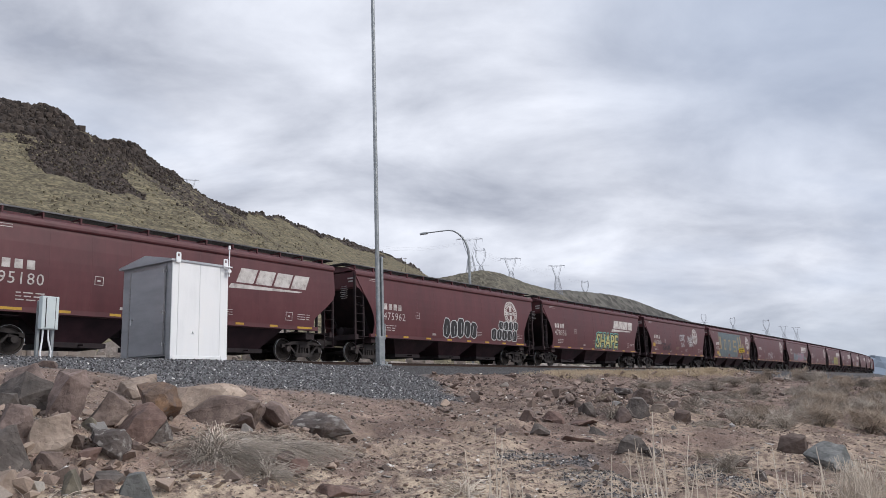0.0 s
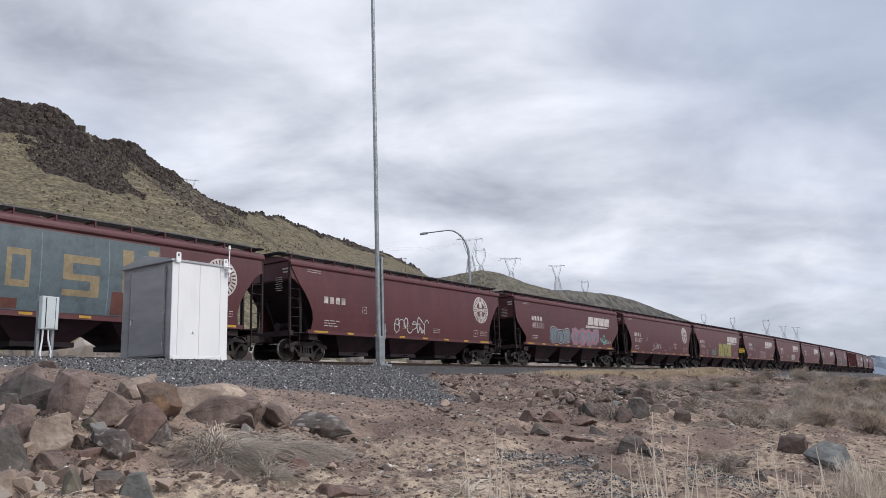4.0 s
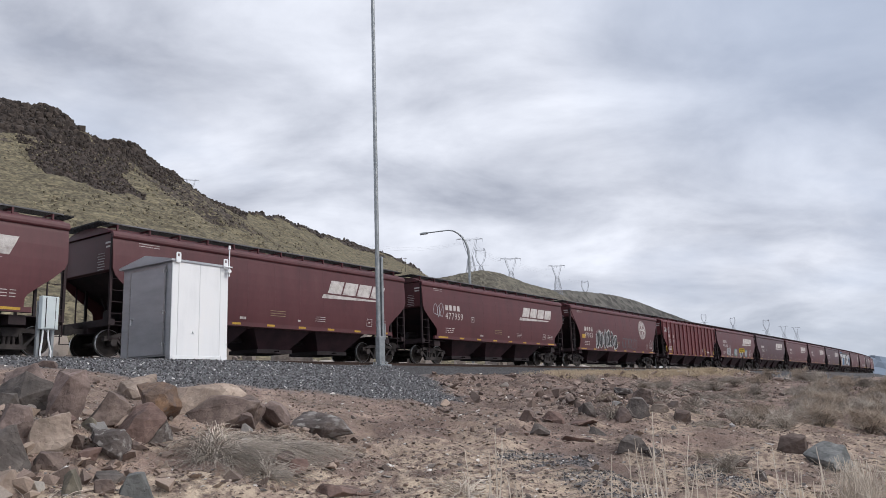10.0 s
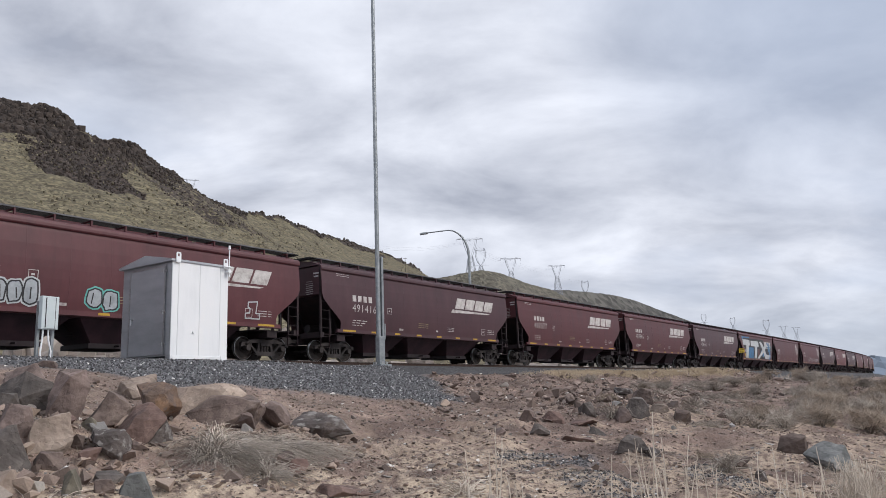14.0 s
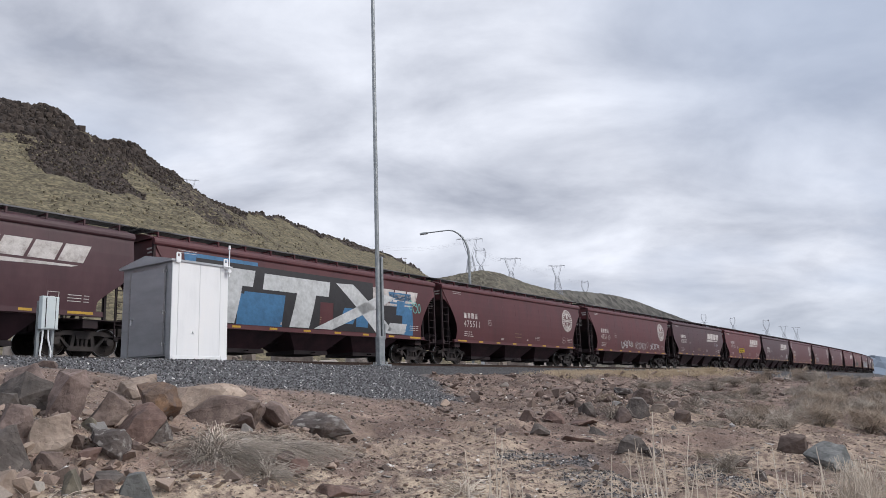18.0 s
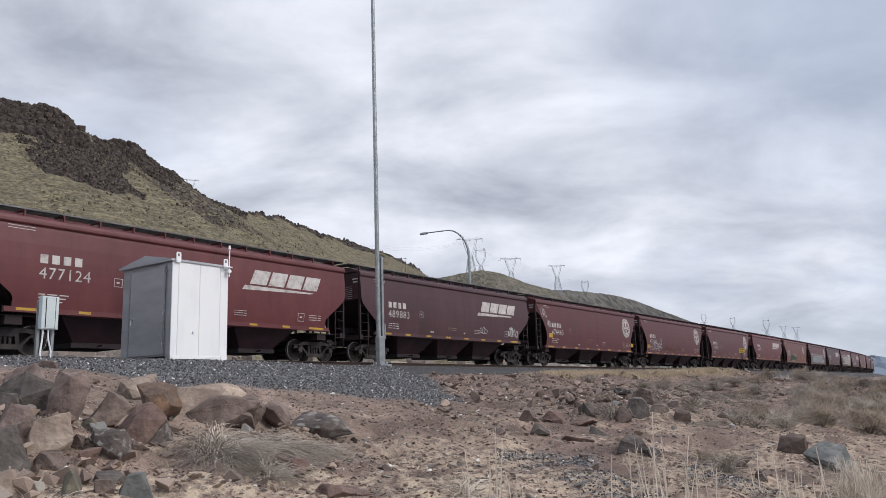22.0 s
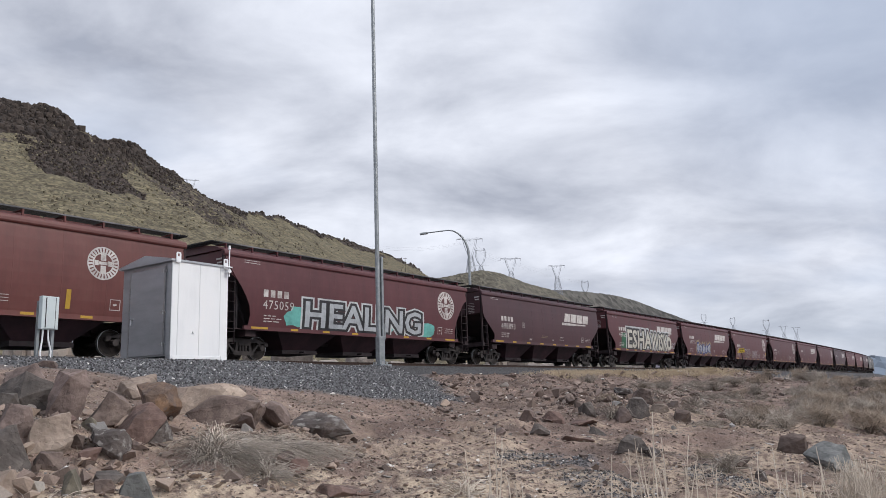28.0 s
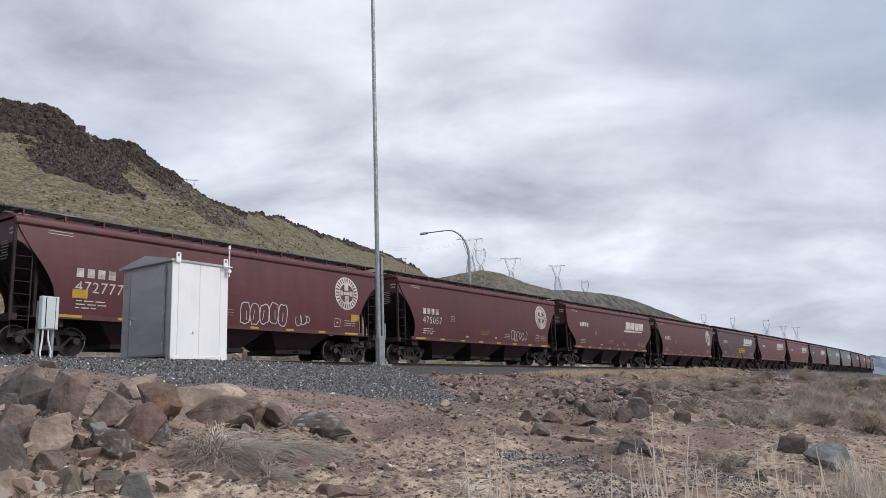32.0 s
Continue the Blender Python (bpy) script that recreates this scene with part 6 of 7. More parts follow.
def box_truck():
    """A white box truck, nose towards -x."""
    ob = empty("box_truck")
    bm = bmesh.new()
    box(bm, -1.6, 5.2, -1.22, 1.22, 1.0, 3.7)
    cargo = part("cargo_box", bevelled(bm, 0.04), M_CARW, ob, "white cargo box")
    bm = bmesh.new()
    for i in range(5):
        box(bm, 0.2 + i * 0.55, 0.55 + i * 0.55, -1.232, -1.222, 2.3, 2.75)
    part("marking", bm, M_DARK, cargo, "dark bars")
    bm = bmesh.new()
    prism(bm, [(-3.9, 0.6), (-3.95, 1.4), (-3.0, 1.55), (-2.5, 2.5), (-1.7, 2.55), (-1.7, 0.6)], -1.1, 1.1)
    part("cab", bevelled(bm, 0.06), M_CARW, ob)
    bm = bmesh.new()
    prism(bm, [(-2.95, 1.6), (-2.55, 2.35), (-2.0, 2.4), (-2.0, 1.6)], -1.115, 1.115)
    part("cab_window", bm, M_GLASS, ob)
    bm = bmesh.new()
    box(bm, -3.8, 5.1, -0.5, 0.5, 0.6, 1.0)
    part("chassis", bm, M_DARK, ob)
    for x in (-3.0, 3.0, 4.1):
        for y in (-1.0, 1.0):
            wheel(ob, x, y, 0.48)
    return tagged(ob, "white box truck driving on the road", "truck")


white_car = passenger_car(M_CARW, "white saloon car driving on the road")
mauve_car = passenger_car(M_CARP, "silver-mauve saloon car driving on the road")
truck = box_truck()


def drive(t, t0, x0, speed, lane, back):
    """Pose on the road at t for a vehicle that is at x0 at t0."""
    u = x0 + speed * (t - t0)
    x, y, h = on_track(min(max(u, -730), 410))
    return Matrix.Translation((x - math.sin(h) * lane, y + math.cos(h) * lane, 0.46)) @ Matrix.Rotation(h + (math.pi if back else 0), 4, "Z")


# ---------- boulders and stones ----------
def rock_mat(name, cols, lichen=None):
    m = material(name, cols, scale=2.2, rough=0.9, bump=0.7, fine=14, detail=12, spread=(0.32, 0.68), vary=0.15, dist=0.03, grain=0.26)
    nt = m.node_tree
    n, l = nt.nodes, nt.links
    b = n["Principled BSDF"]
    # fracture lines: dark in the crack, and a step in the relief
    tc = n.new("ShaderNodeTexCoord")
    wob = n.new("ShaderNodeTexNoise")
    wob.inputs["Scale"].default_value = 4
    wob.inputs["Detail"].default_value = 6
    l.new(tc.outputs["Object"], wob.inputs["Vector"])
    ofs = n.new("ShaderNodeVectorMath")
    ofs.operation = "MULTIPLY_ADD"
    l.new(wob.outputs["Color"], ofs.inputs[0])
    ofs.inputs[1].default_value = (0.35, 0.35, 0.35)
    l.new(tc.outputs["Object"], ofs.inputs[2])
    cr = n.new("ShaderNodeTexVoronoi")
    cr.feature = "DISTANCE_TO_EDGE"
    cr.inputs["Scale"].default_value = 4.5
    l.new(ofs.outputs[0], cr.inputs["Vector"])
    cell = n.new("ShaderNodeTexVoronoi")
    cell.inputs["Scale"].default_value = 4.5
    l.new(ofs.outputs[0], cell.inputs["Vector"])
    crr = n.new("ShaderNodeMapRange")
    crr.inputs[1].default_value, crr.inputs[2].default_value, crr.inputs[3].default_value, crr.inputs[4].default_value = 0.0, 0.012, 0.8, 1.0
    l.new(cr.outputs["Distance"], crr.inputs[0])
    pale = n.new("ShaderNodeSeparateColor")
    l.new(cell.outputs["Color"], pale.inputs[0])
    pr = n.new("ShaderNodeMapRange")
    pr.inputs[3].default_value, pr.inputs[4].default_value = 0.84, 1.2
    l.new(pale.outputs[0], pr.inputs[0])
    both = n.new("ShaderNodeMath")
    both.operation = "MULTIPLY"
    l.new(crr.outputs[0], both.inputs[0])
    l.new(pr.outputs[0], both.inputs[1])
    hs = n.new("ShaderNodeHueSaturation")
    l.new(both.outputs[0], hs.inputs["Value"])
    l.new(b.inputs["Base Color"].links[0].from_socket, hs.inputs["Color"])
    l.new(hs.outputs[0], b.inputs["Base Color"])
    b2 = n.new("ShaderNodeBump")
    b2.inputs["Strength"].default_value = 0.5
    b2.inputs["Distance"].default_value = 0.05
    l.new(both.outputs[0], b2.inputs["Height"])
    l.new(b.inputs["Normal"].links[0].from_socket, b2.inputs["Normal"])
    l.new(b2.outputs[0], b.inputs["Normal"])
    if lichen:
        nt = m.node_tree
        n, l = nt.nodes, nt.links
        b = n["Principled BSDF"]
        src = b.inputs["Base Color"].links[0].from_socket
        t = n.new("ShaderNodeTexNoise")
        t.inputs["Scale"].default_value = 5
        t.inputs["Detail"].default_value = 9
        r = n.new("ShaderNodeMapRange")
        r.inputs[1].default_value, r.inputs[2].default_value, r.inputs[4].default_value = 0.55, 0.62, 0.8
        l.new(t.outputs[0], r.inputs[0])
        x = n.new("ShaderNodeMixRGB")
        l.new(r.outputs[0], x.inputs[0])
        l.new(src, x.inputs[1])
        x.inputs[2].default_value = (*lichen, 1)
        l.new(x.outputs[0], b.inputs["Base Color"])
    return m


ROCK = {
    "grey": rock_mat("grey_rock", [(0.057, 0.049, 0.046), (0.097, 0.083, 0.075), (0.152, 0.130, 0.116)]),
    "pink": rock_mat("pinkish_rock", [(0.092, 0.067, 0.060), (0.156, 0.116, 0.102), (0.230, 0.176, 0.156)]),
    "tan": rock_mat("tan_rock", [(0.140, 0.108, 0.086), (0.235, 0.184, 0.148), (0.321, 0.259, 0.212)]),
    "sandy": rock_mat("sandy_rock", [(0.27, 0.205, 0.16), (0.37, 0.29, 0.232), (0.45, 0.365, 0.298)]),
    "brown": rock_mat("brown_rock", [(0.060, 0.044, 0.038), (0.122, 0.090, 0.077), (0.187, 0.143, 0.120)]),
    "orange": rock_mat("rusty_rock", [(0.085, 0.062, 0.051), (0.145, 0.098, 0.073), (0.24, 0.140, 0.078)], (0.135, 0.10, 0.085)),
    "red": rock_mat("reddish_rock", [(0.080, 0.052, 0.044), (0.145, 0.093, 0.078), (0.205, 0.138, 0.115)]),
    "dark": rock_mat("dark_basalt", [(0.038, 0.031, 0.030), (0.088, 0.073, 0.067), (0.152, 0.127, 0.115)], (0.278, 0.261, 0.244)),
    "olive": rock_mat("olive_rock", [(0.086, 0.077, 0.057), (0.152, 0.134, 0.101), (0.202, 0.180, 0.144)]),
    "slate": rock_mat("blue_grey_rock", [(0.072, 0.076, 0.076), (0.134, 0.137, 0.134), (0.205, 0.208, 0.198)]),
}
ROCK_WORD = {"sandy": "pale sandy flat-topped", "grey": "grey-brown broken", "pink": "pinkish brown broken", "tan": "tan streaked angular", "brown": "brown weathered", "orange": "rust-orange rounded", "red": "reddish brown angular",
             "dark": "dark basalt lichen-spotted", "olive": "olive-grey rough", "slate": "blue-grey rough"}


def boulder(x, y, w, h, tone, skew, flat, lean, seed, name="boulder", group="boulders on the bank", mats=ROCK, depth=0.85):
    """An angular broken stone facing down the bank. skew: where its crown sits, flat: how broad the crown is, lean: its tilt in degrees."""
    rng = random.Random(seed)
    bm = bmesh.new()
    tilt = Matrix.Rotation(radians(lean), 3, "Y")
    for i in range(12):
        v = Vector((rng.uniform(-1, 1), rng.uniform(-1, 1), rng.uniform(-1, 1)))
        v /= max(abs(v.x), abs(v.y), abs(v.z)) * 0.66 + v.length * 0.34
        k = 0.5 + 0.5 * v.z
        x1 = v.x * (1.05 + (0.42 + 0.6 * flat - 1.05) * k) + 0.55 * skew * max(v.z, -0.3)
        bm.verts.new(tilt @ Vector((x1 * w * 0.53, v.y * w * 0.5 * depth + 0.10 * k * w, (0.29 + 0.66 * v.z) * h)))
    r = bmesh.ops.convex_hull(bm, input=bm.verts)
    bmesh.ops.delete(bm, geom=[g for g in r["geom_interior"] if isinstance(g, bmesh.types.BMVert)], context="VERTS")
    bmesh.ops.dissolve_limit(bm, angle_limit=radians(13), verts=bm.verts[:], edges=bm.edges[:])
    bmesh.ops.bevel(bm, geom=bm.edges[:], offset=w * 0.009, segments=1, affect="EDGES")
    bmesh.ops.triangulate(bm, faces=bm.faces[:])
    for _ in range(3):
        long = [e for e in bm.edges if e.calc_length() > w * 0.10]
        bmesh.ops.subdivide_edges(bm, edges=long, cuts=1)
        bmesh.ops.triangulate(bm, faces=bm.faces[:])
    for v in bm.verts:
        q = v.co / w * 2.2 + Vector((seed * 3.1, 0, 0))
        v.co += (noise.noise_vector(q) * 0.035 + noise.noise_vector(q * 3.3) * 0.02 + noise.noise_vector(q * 8) * 0.009) * w
    ob = part(name, bm, mats[tone])
    z = float(ground_z(np.array([x]), np.array([y]))[0])
    ob.matrix_basis = pose(x, y, z - 0.02, 0, 0, math.degrees(math.atan2(-x, y - EYE[1])) + rng.uniform(-14, 14))
    return tagged(ob, f"{ROCK_WORD[tone]} boulder lying on the stony bank", "boulder", group)


# each: x, y, width, height, tone, skew, flat, lean
BOULDERS = (
    "6.35 -11.90 0.72 0.36 pink 0.0 0.2 -5; 4.64 -15.40 0.60 0.45 grey 0.1 0.75 0; 4.75 -16.05 0.42 0.57 pink 0.0 0.45 5; 5.16 -16.16 0.52 0.36 brown 0.25 0.5 -8; 7.73 -12.70 0.79 0.34 tan 0.4 0.35 -10; 6.11 -15.63 0.68 0.49 orange -0.3 0.45 14; 5.31 -16.66 0.57 0.39 red 0.45 0.35 -4; 5.21 -16.34 0.16 0.14 orange 0 0.5 0; 4.12 -16.78 0.45 0.44 tan -0.4 0.3 18; 3.91 -16.55 0.33 0.27 pink -0.2 0.5 10; 3.67 -17.09 0.36 0.38 grey -0.1 0.6 6; 4.48 -16.48 0.29 0.19 red -0.2 0.4 10",
    "4.76 -16.46 0.17 0.15 olive 0 0.5 0; 4.69 -17.01 0.38 0.37 dark -0.1 0.5 5; 4.39 -17.16 0.26 0.19 red 0.3 0.7 -5; 3.73 -18.14 0.27 0.20 olive 0 0.5 0; 4.33 -17.66 0.31 0.15 grey 0.1 0.5 0; 3.94 -18.18 0.19 0.13 brown 0 0.5 0; 4.18 -18.31 0.28 0.23 slate 0.1 0.65 0; 7.33 -15.13 1.07 0.33 sandy 0.1 0.9 -3; 7.27 -15.63 0.96 0.4 brown 0.3 0.75 0; 8.26 -15.56 0.49 0.41 pink -0.3 0.3 12; 8.57 -16.24 0.96 0.36 dark -0.4 0.6 12; 5.98 -18.48 0.25 0.16 red 0 0.4 0",
    "5.79 -19.24 0.55 0.08 red -0.3 0.75 6; 13.43 -17.09 0.36 0.24 pink 0.0 0.3 0; 12.11 -18.04 0.35 0.20 grey 0 0.4 10; 12.14 -18.76 0.52 0.13 red 0 0.5 3; 15.67 -17.29 0.39 0.27 grey 0.1 0.5 0; 15.96 -17.98 0.42 0.31 pink -0.2 0.3 10; 17.77 -17.61 0.56 0.41 grey 0.1 0.5 10; 20.13 -16.84 0.59 0.41 brown 0 0.4 8; 18.35 -17.93 0.46 0.22 tan 0.2 0.6 0; 18.22 -18.49 0.43 0.36 brown 0.1 0.6 8; 11.70 -19.90 0.46 0.25 grey -0.2 0.4 12; 11.65 -20.22 0.27 0.16 dark 0 0.4 0",
    "15.82 -21.35 0.46 0.36 brown 0.2 0.65 4; 15.07 -22.04 0.73 0.52 slate -0.15 0.5 6; 11.21 -21.73 0.28 0.15 brown 0.1 0.4 6; 10.89 -21.97 0.14 0.13 dark 0 0.5 0; 4.48 -16.73 0.18 0.15 brown 0 .5 0; 5.00 -17.07 0.18 0.13 brown 0 .5 0; 3.96 -17.20 0.28 0.16 brown 0 .5 4; 5.42 -16.77 0.29 0.31 dark 0 .5 0; 3.32 -17.72 0.20 0.19 tan 0 .5 0; 7.38 -10.39 0.41 0.12 pink 0 .4 0; 4.20 -15.76 0.25 0.22 grey 0 .5 0; 7.30 -15.95 0.39 0.23 pink 0 .4 0",
    "5.93 -18.24 0.30 0.12 brown 0 .4 0; 13.89 -17.41 0.44 0.22 red 0 .4 10; 11.41 -17.68 0.29 0.11 pink 0 .4 0; 23.65 -14.83 0.63 0.22 dark 0 .5 0; 13.71 -18.41 0.37 0.18 grey 0 .4 0; 14.64 -17.66 0.68 0.16 red 0 .4 0",
)
for gi, row in enumerate(BOULDERS):
    for ri, item in enumerate(row.split("; ")):
        x, y, w, h, tone, skew, flat, lean = item.split()
        boulder(float(x), float(y), float(w) * 1.16, float(h) * 1.12, tone, float(skew), float(flat), float(lean), gi * 40 + ri + 1)
# pale barrier boulders between the track and the road
ROCK["pale"] = rock_mat("pale_dusty_rock", [(0.15, 0.125, 0.11), (0.25, 0.215, 0.19), (0.34, 0.30, 0.27)])
ROCK_WORD["pale"] = "pale dusty angular"
for i, (x, w, top) in enumerate(((29.6, 2.3, 1.42), (35.0, 1.9, 1.40), (40.4, 1.8, 1.38), (45.9, 1.1, 1.32), (50.1, 1.2, 1.35), (62.6, 1.1, 1.3), (16.0, 2.2, 1.15), (23.4, 2.1, 1.35), (18.9, 1.6, 0.8), (72.9, 0.9, 1.3))):
    ob = boulder(x, 6.5, w, (top + 0.75) * 1.55, "pale", (-0.3, 0.3, 0.1)[i % 3], 0.85, 0, 700 + i, group="barrier boulders by the road", depth=0.7)
    tagged(ob, "pale dusty barrier boulder between track and road")

def scatter(name, count, place, size, mats, seed, flat=0.6, label="", tilt=0.5):
    """Many small stones as one object."""
    rng = np.random.RandomState(seed)
    tmpl = []
    for k in range(10):
        r2 = random.Random(seed * 50 + k)
        bm = bmesh.new()
        for i in range(8):
            v = Vector((r2.gauss(0, 1), r2.gauss(0, 1), r2.gauss(0, 1))).normalized()
            bm.verts.new(v * (0.8 + 0.3 * r2.random()))
        bmesh.ops.convex_hull(bm, input=bm.verts)
        bmesh.ops.triangulate(bm, faces=bm.faces[:])
        bm.verts.index_update()
        tmpl.append((np.array([v.co[:] for v in bm.verts]), np.array([[v.index for v in f.verts] for f in bm.faces])))
        bm.free()
    X, Y = place(rng, count)
    Z = ground_z(X, Y)
    co, fa, base = [], [], 0
    S = size(rng, len(X), X, Y)
    A = rng.rand(len(X)) * 6.28
    K = rng.randint(0, 10, len(X))
    F = flat * (0.6 + 0.8 * rng.rand(len(X)))
    for i in range(len(X)):
        v, f = tmpl[K[i]]
        c, s = math.cos(A[i]), math.sin(A[i])
        p = v * (S[i] * 0.5, S[i] * 0.38, S[i] * 0.5 * F[i])
        tx = (rng.rand() - 0.5) * tilt
        q = np.stack([p[:, 0] * c - p[:, 1] * s + X[i], p[:, 0] * s + p[:, 1] * c + Y[i], p[:, 2] + p[:, 0] * tx + Z[i] + S[i] * F[i] * 0.18], 1)
        co.append(q)
        fa.append(f + base)
        base += len(v)
    me = bpy.data.meshes.new(name)
    me.from_pydata(np.concatenate(co).tolist(), [], np.concatenate(fa).tolist())
    ob = mesh_part(name, me, mats)
    return tagged(ob, label, name.replace("_", " "), kind="stuff")


def island_mat(name, cols, rough=0.9, pos=None):
    """Stones that differ from piece to piece."""
    m = material(name, [(0.5, 0.5, 0.5), (0.5, 0.5, 0.5)], scale=20, rough=rough, bump=0.4, fine=60)
    n, l = m.node_tree.nodes, m.node_tree.links
    b = n["Principled BSDF"]
    g = n.new("ShaderNodeNewGeometry")
    r = n.new("ShaderNodeValToRGB")
    els = r.color_ramp.elements
    while len(els) < len(cols):
        els.new(0.5)
    for i, c in enumerate(cols):
        els[i].position = pos[i] if pos else i / (len(cols) - 1)
        els[i].color = (*c, 1)
    l.new(g.outputs["Random Per Island"], r.inputs[0])
    hs = b.inputs["Base Color"].links[0].from_node
    l.new(r.outputs[0], hs.inputs["Color"])
    return m


M_GRAVEL = island_mat("mixed_grey_gravel", [(0.04, 0.039, 0.041), (0.098, 0.096, 0.100), (0.175, 0.172, 0.177), (0.27, 0.265, 0.27), (0.8, 0.79, 0.77)], pos=[0.0, 0.4, 0.8, 0.94, 1.0])
M_CHIPS = island_mat("mixed_brown_chips", [(0.085, 0.065, 0.056), (0.165, 0.125, 0.105), (0.24, 0.18, 0.15), (0.36, 0.28, 0.22), (0.19, 0.185, 0.18), (0.75, 0.71, 0.66)], pos=[0, 0.25, 0.5, 0.8, 0.94, 1.0])


M_SCREE = island_mat("brown_scree", [(0.07, 0.052, 0.046), (0.14, 0.105, 0.09), (0.225, 0.168, 0.142), (0.32, 0.25, 0.21), (0.68, 0.64, 0.59)], pos=[0, 0.3, 0.65, 0.97, 1.0])
M_CLOD = island_mat("tan_clods", [(0.13, 0.098, 0.078), (0.22, 0.168, 0.135), (0.31, 0.24, 0.19)])


def on_pad(rng, n):
    x, y = rng.uniform(-1, 25.5, n * 3), rng.uniform(-13.9, -8.0, n * 3)
    k = pad_mask(x, y) > 0.35 + 0.5 * rng.rand(n * 3)
    k &= ~((x > 10.8) & (x < 12.55) & (y > -9.3))
    return x[k][:n], y[k][:n]


def on_bank(rng, n):
    # denser towards the near ground
    d, a = 5.5 + 26 * rng.rand(n * 2) ** 1.5, np.radians(rng.uniform(20, 92, n * 2))
    x, y = d * np.sin(a), -24.7 + d * np.cos(a)
    k = (pad_mask(x, y) < 0.6) & (y < -6.8)
    return x[k][:n], y[k][:n]


def big_pad(rng, n):
    x, y = rng.uniform(14, 40, n), rng.uniform(-21, -8, n)
    k = pad_mask(x, y) < 0.5
    return x[k], y[k]


scatter("pad_gravel", 26000, on_pad, lambda r, n, x, y: 0.03 + 0.04 * r.rand(n) ** 2, M_GRAVEL, 5, 0.8, "loose grey crushed stone of the pad")
def on_strips(rng, n):
    x, y = rng.uniform(6, 16, n * 6), rng.uniform(-23, -17, n * 6)
    k = strip_mask(x, y) > 0.25 + 0.6 * rng.rand(n * 6)
    return x[k][:n], y[k][:n]


scatter("gravel_spill", 9000, on_strips, lambda r, n, x, y: 0.015 + 0.03 * r.rand(n) ** 2, M_GRAVEL, 8, 0.8, "dark crushed stone spilt low on the bank")
scatter("stone_chips", 72000, on_bank, lambda r, n, x, y: (0.017 + 0.075 * r.rand(n) ** 5) * (0.75 + np.hypot(x, y + 24.7) * 0.03), M_CHIPS, 6, 0.55, "brown stone chips scattered over the bank")
scatter("rubble", 900, on_bank, lambda r, n, x, y: 0.08 + 0.14 * r.rand(n) ** 3, M_CHIPS, 7, 0.6, "fist-sized brown stones scattered over the bank")
scatter("rubble", 320, big_pad, lambda r, n, x, y: 0.10 + 0.40 * r.rand(n) ** 3, M_CHIPS, 9, 0.6, "loose brown rubble on the upper bank")
heapx = lambda rng, n: (rng.normal(3.6, 1.5, n), rng.normal(-16.2, 1.2, n))
scatter("rubble", 420, heapx, lambda r, n, x, y: 0.10 + 0.25 * r.rand(n) ** 2, M_CHIPS, 10, 0.7, "small stones between the heaped boulders")
moundx = lambda rng, n: (rng.normal(7.4, 0.6, n), rng.normal(-16.8, 0.5, n))
scatter("clods", 700, moundx, lambda r, n, x, y: 0.03 + 0.13 * r.rand(n) ** 3, M_CLOD, 14, 0.6, "crumbled tan earth clods on the mound", 0.9)
humpx = lambda rng, n: (rng.normal(22.5, 2.6, n), rng.normal(-15.4, 1.2, n))
scatter("rubble", 520, humpx, lambda r, n, x, y: 0.12 + 0.35 * r.rand(n) ** 2.2, M_SCREE, 12, 0.7, "reddish brown rubble on the bank's shoulder")


def on_scree(rng, n):
    # broken stone below the bench, thinning downhill
    x = rng.uniform(13, 62, n)
    y = -6.4 - 3.0 * smooth(40, 52, x) - rng.rand(n) ** 1.3 * 11
    k = (pad_mask(x, y) < 0.4) & (rng.rand(n) < 0.25 + 1.5 * (fbm(x * 0.3, y * 0.5, 3, 91) - 0.2))
    return x[k], y[k]


scatter("scree", 42000, on_scree, lambda r, n, x, y: 0.045 + 0.11 * r.rand(n) ** 3, M_SCREE, 17, 0.4, "dark reddish brown broken stone below the bench", 0.9)
scatter("scree", 1100, on_scree, lambda r, n, x, y: 0.2 + 0.45 * r.rand(n) ** 3, M_SCREE, 18, 0.5, "larger slabs of broken brown stone below the bench", 0.9)


def blocks(name, X, Y, Z, S, mat, seed, label):
    rng = random.Random(seed)
    bm_co, bm_fa, base = [], [], 0
    tm = []
    for k in range(12):
        bm = bmesh.new()
        for i in range(18):
            v = Vector((rng.uniform(-1, 1), rng.uniform(-1, 1), rng.uniform(-1, 1)))
            v /= max(abs(v.x), abs(v.y), abs(v.z)) * 0.35 + v.length * 0.65
            bm.verts.new(v)
        bmesh.ops.convex_hull(bm, input=bm.verts)
        bmesh.ops.triangulate(bm, faces=bm.faces[:])
        bm.verts.index_update()
        tm.append((np.array([v.co[:] for v in bm.verts]), np.array([[v.index for v in f.verts] for f in bm.faces])))
        bm.free()
    for i in range(len(X)):
        v, f = tm[rng.randrange(12)]
        a = rng.random() * 6.28
        c, s = math.cos(a), math.sin(a)
        p = v * (S[i] * 0.55, S[i] * 0.5, S[i] * rng.uniform(0.4, 0.8))
        bm_co.append(np.stack([p[:, 0] * c - p[:, 1] * s + X[i], p[:, 0] * s + p[:, 1] * c + Y[i], p[:, 2] + Z[i]], 1))
        bm_fa.append(f + base)
        base += len(v)
    me = bpy.data.meshes.new(name)
    me.from_pydata(np.concatenate(bm_co).tolist(), [], np.concatenate(bm_fa).tolist())
    return tagged(mesh_part(name, me, mat), label, name.replace("_", " "), kind="stuff")


M_BASALT = island_mat("basalt_blocks", [(0.024, 0.018, 0.015), (0.043, 0.032, 0.026), (0.072, 0.056, 0.046)])
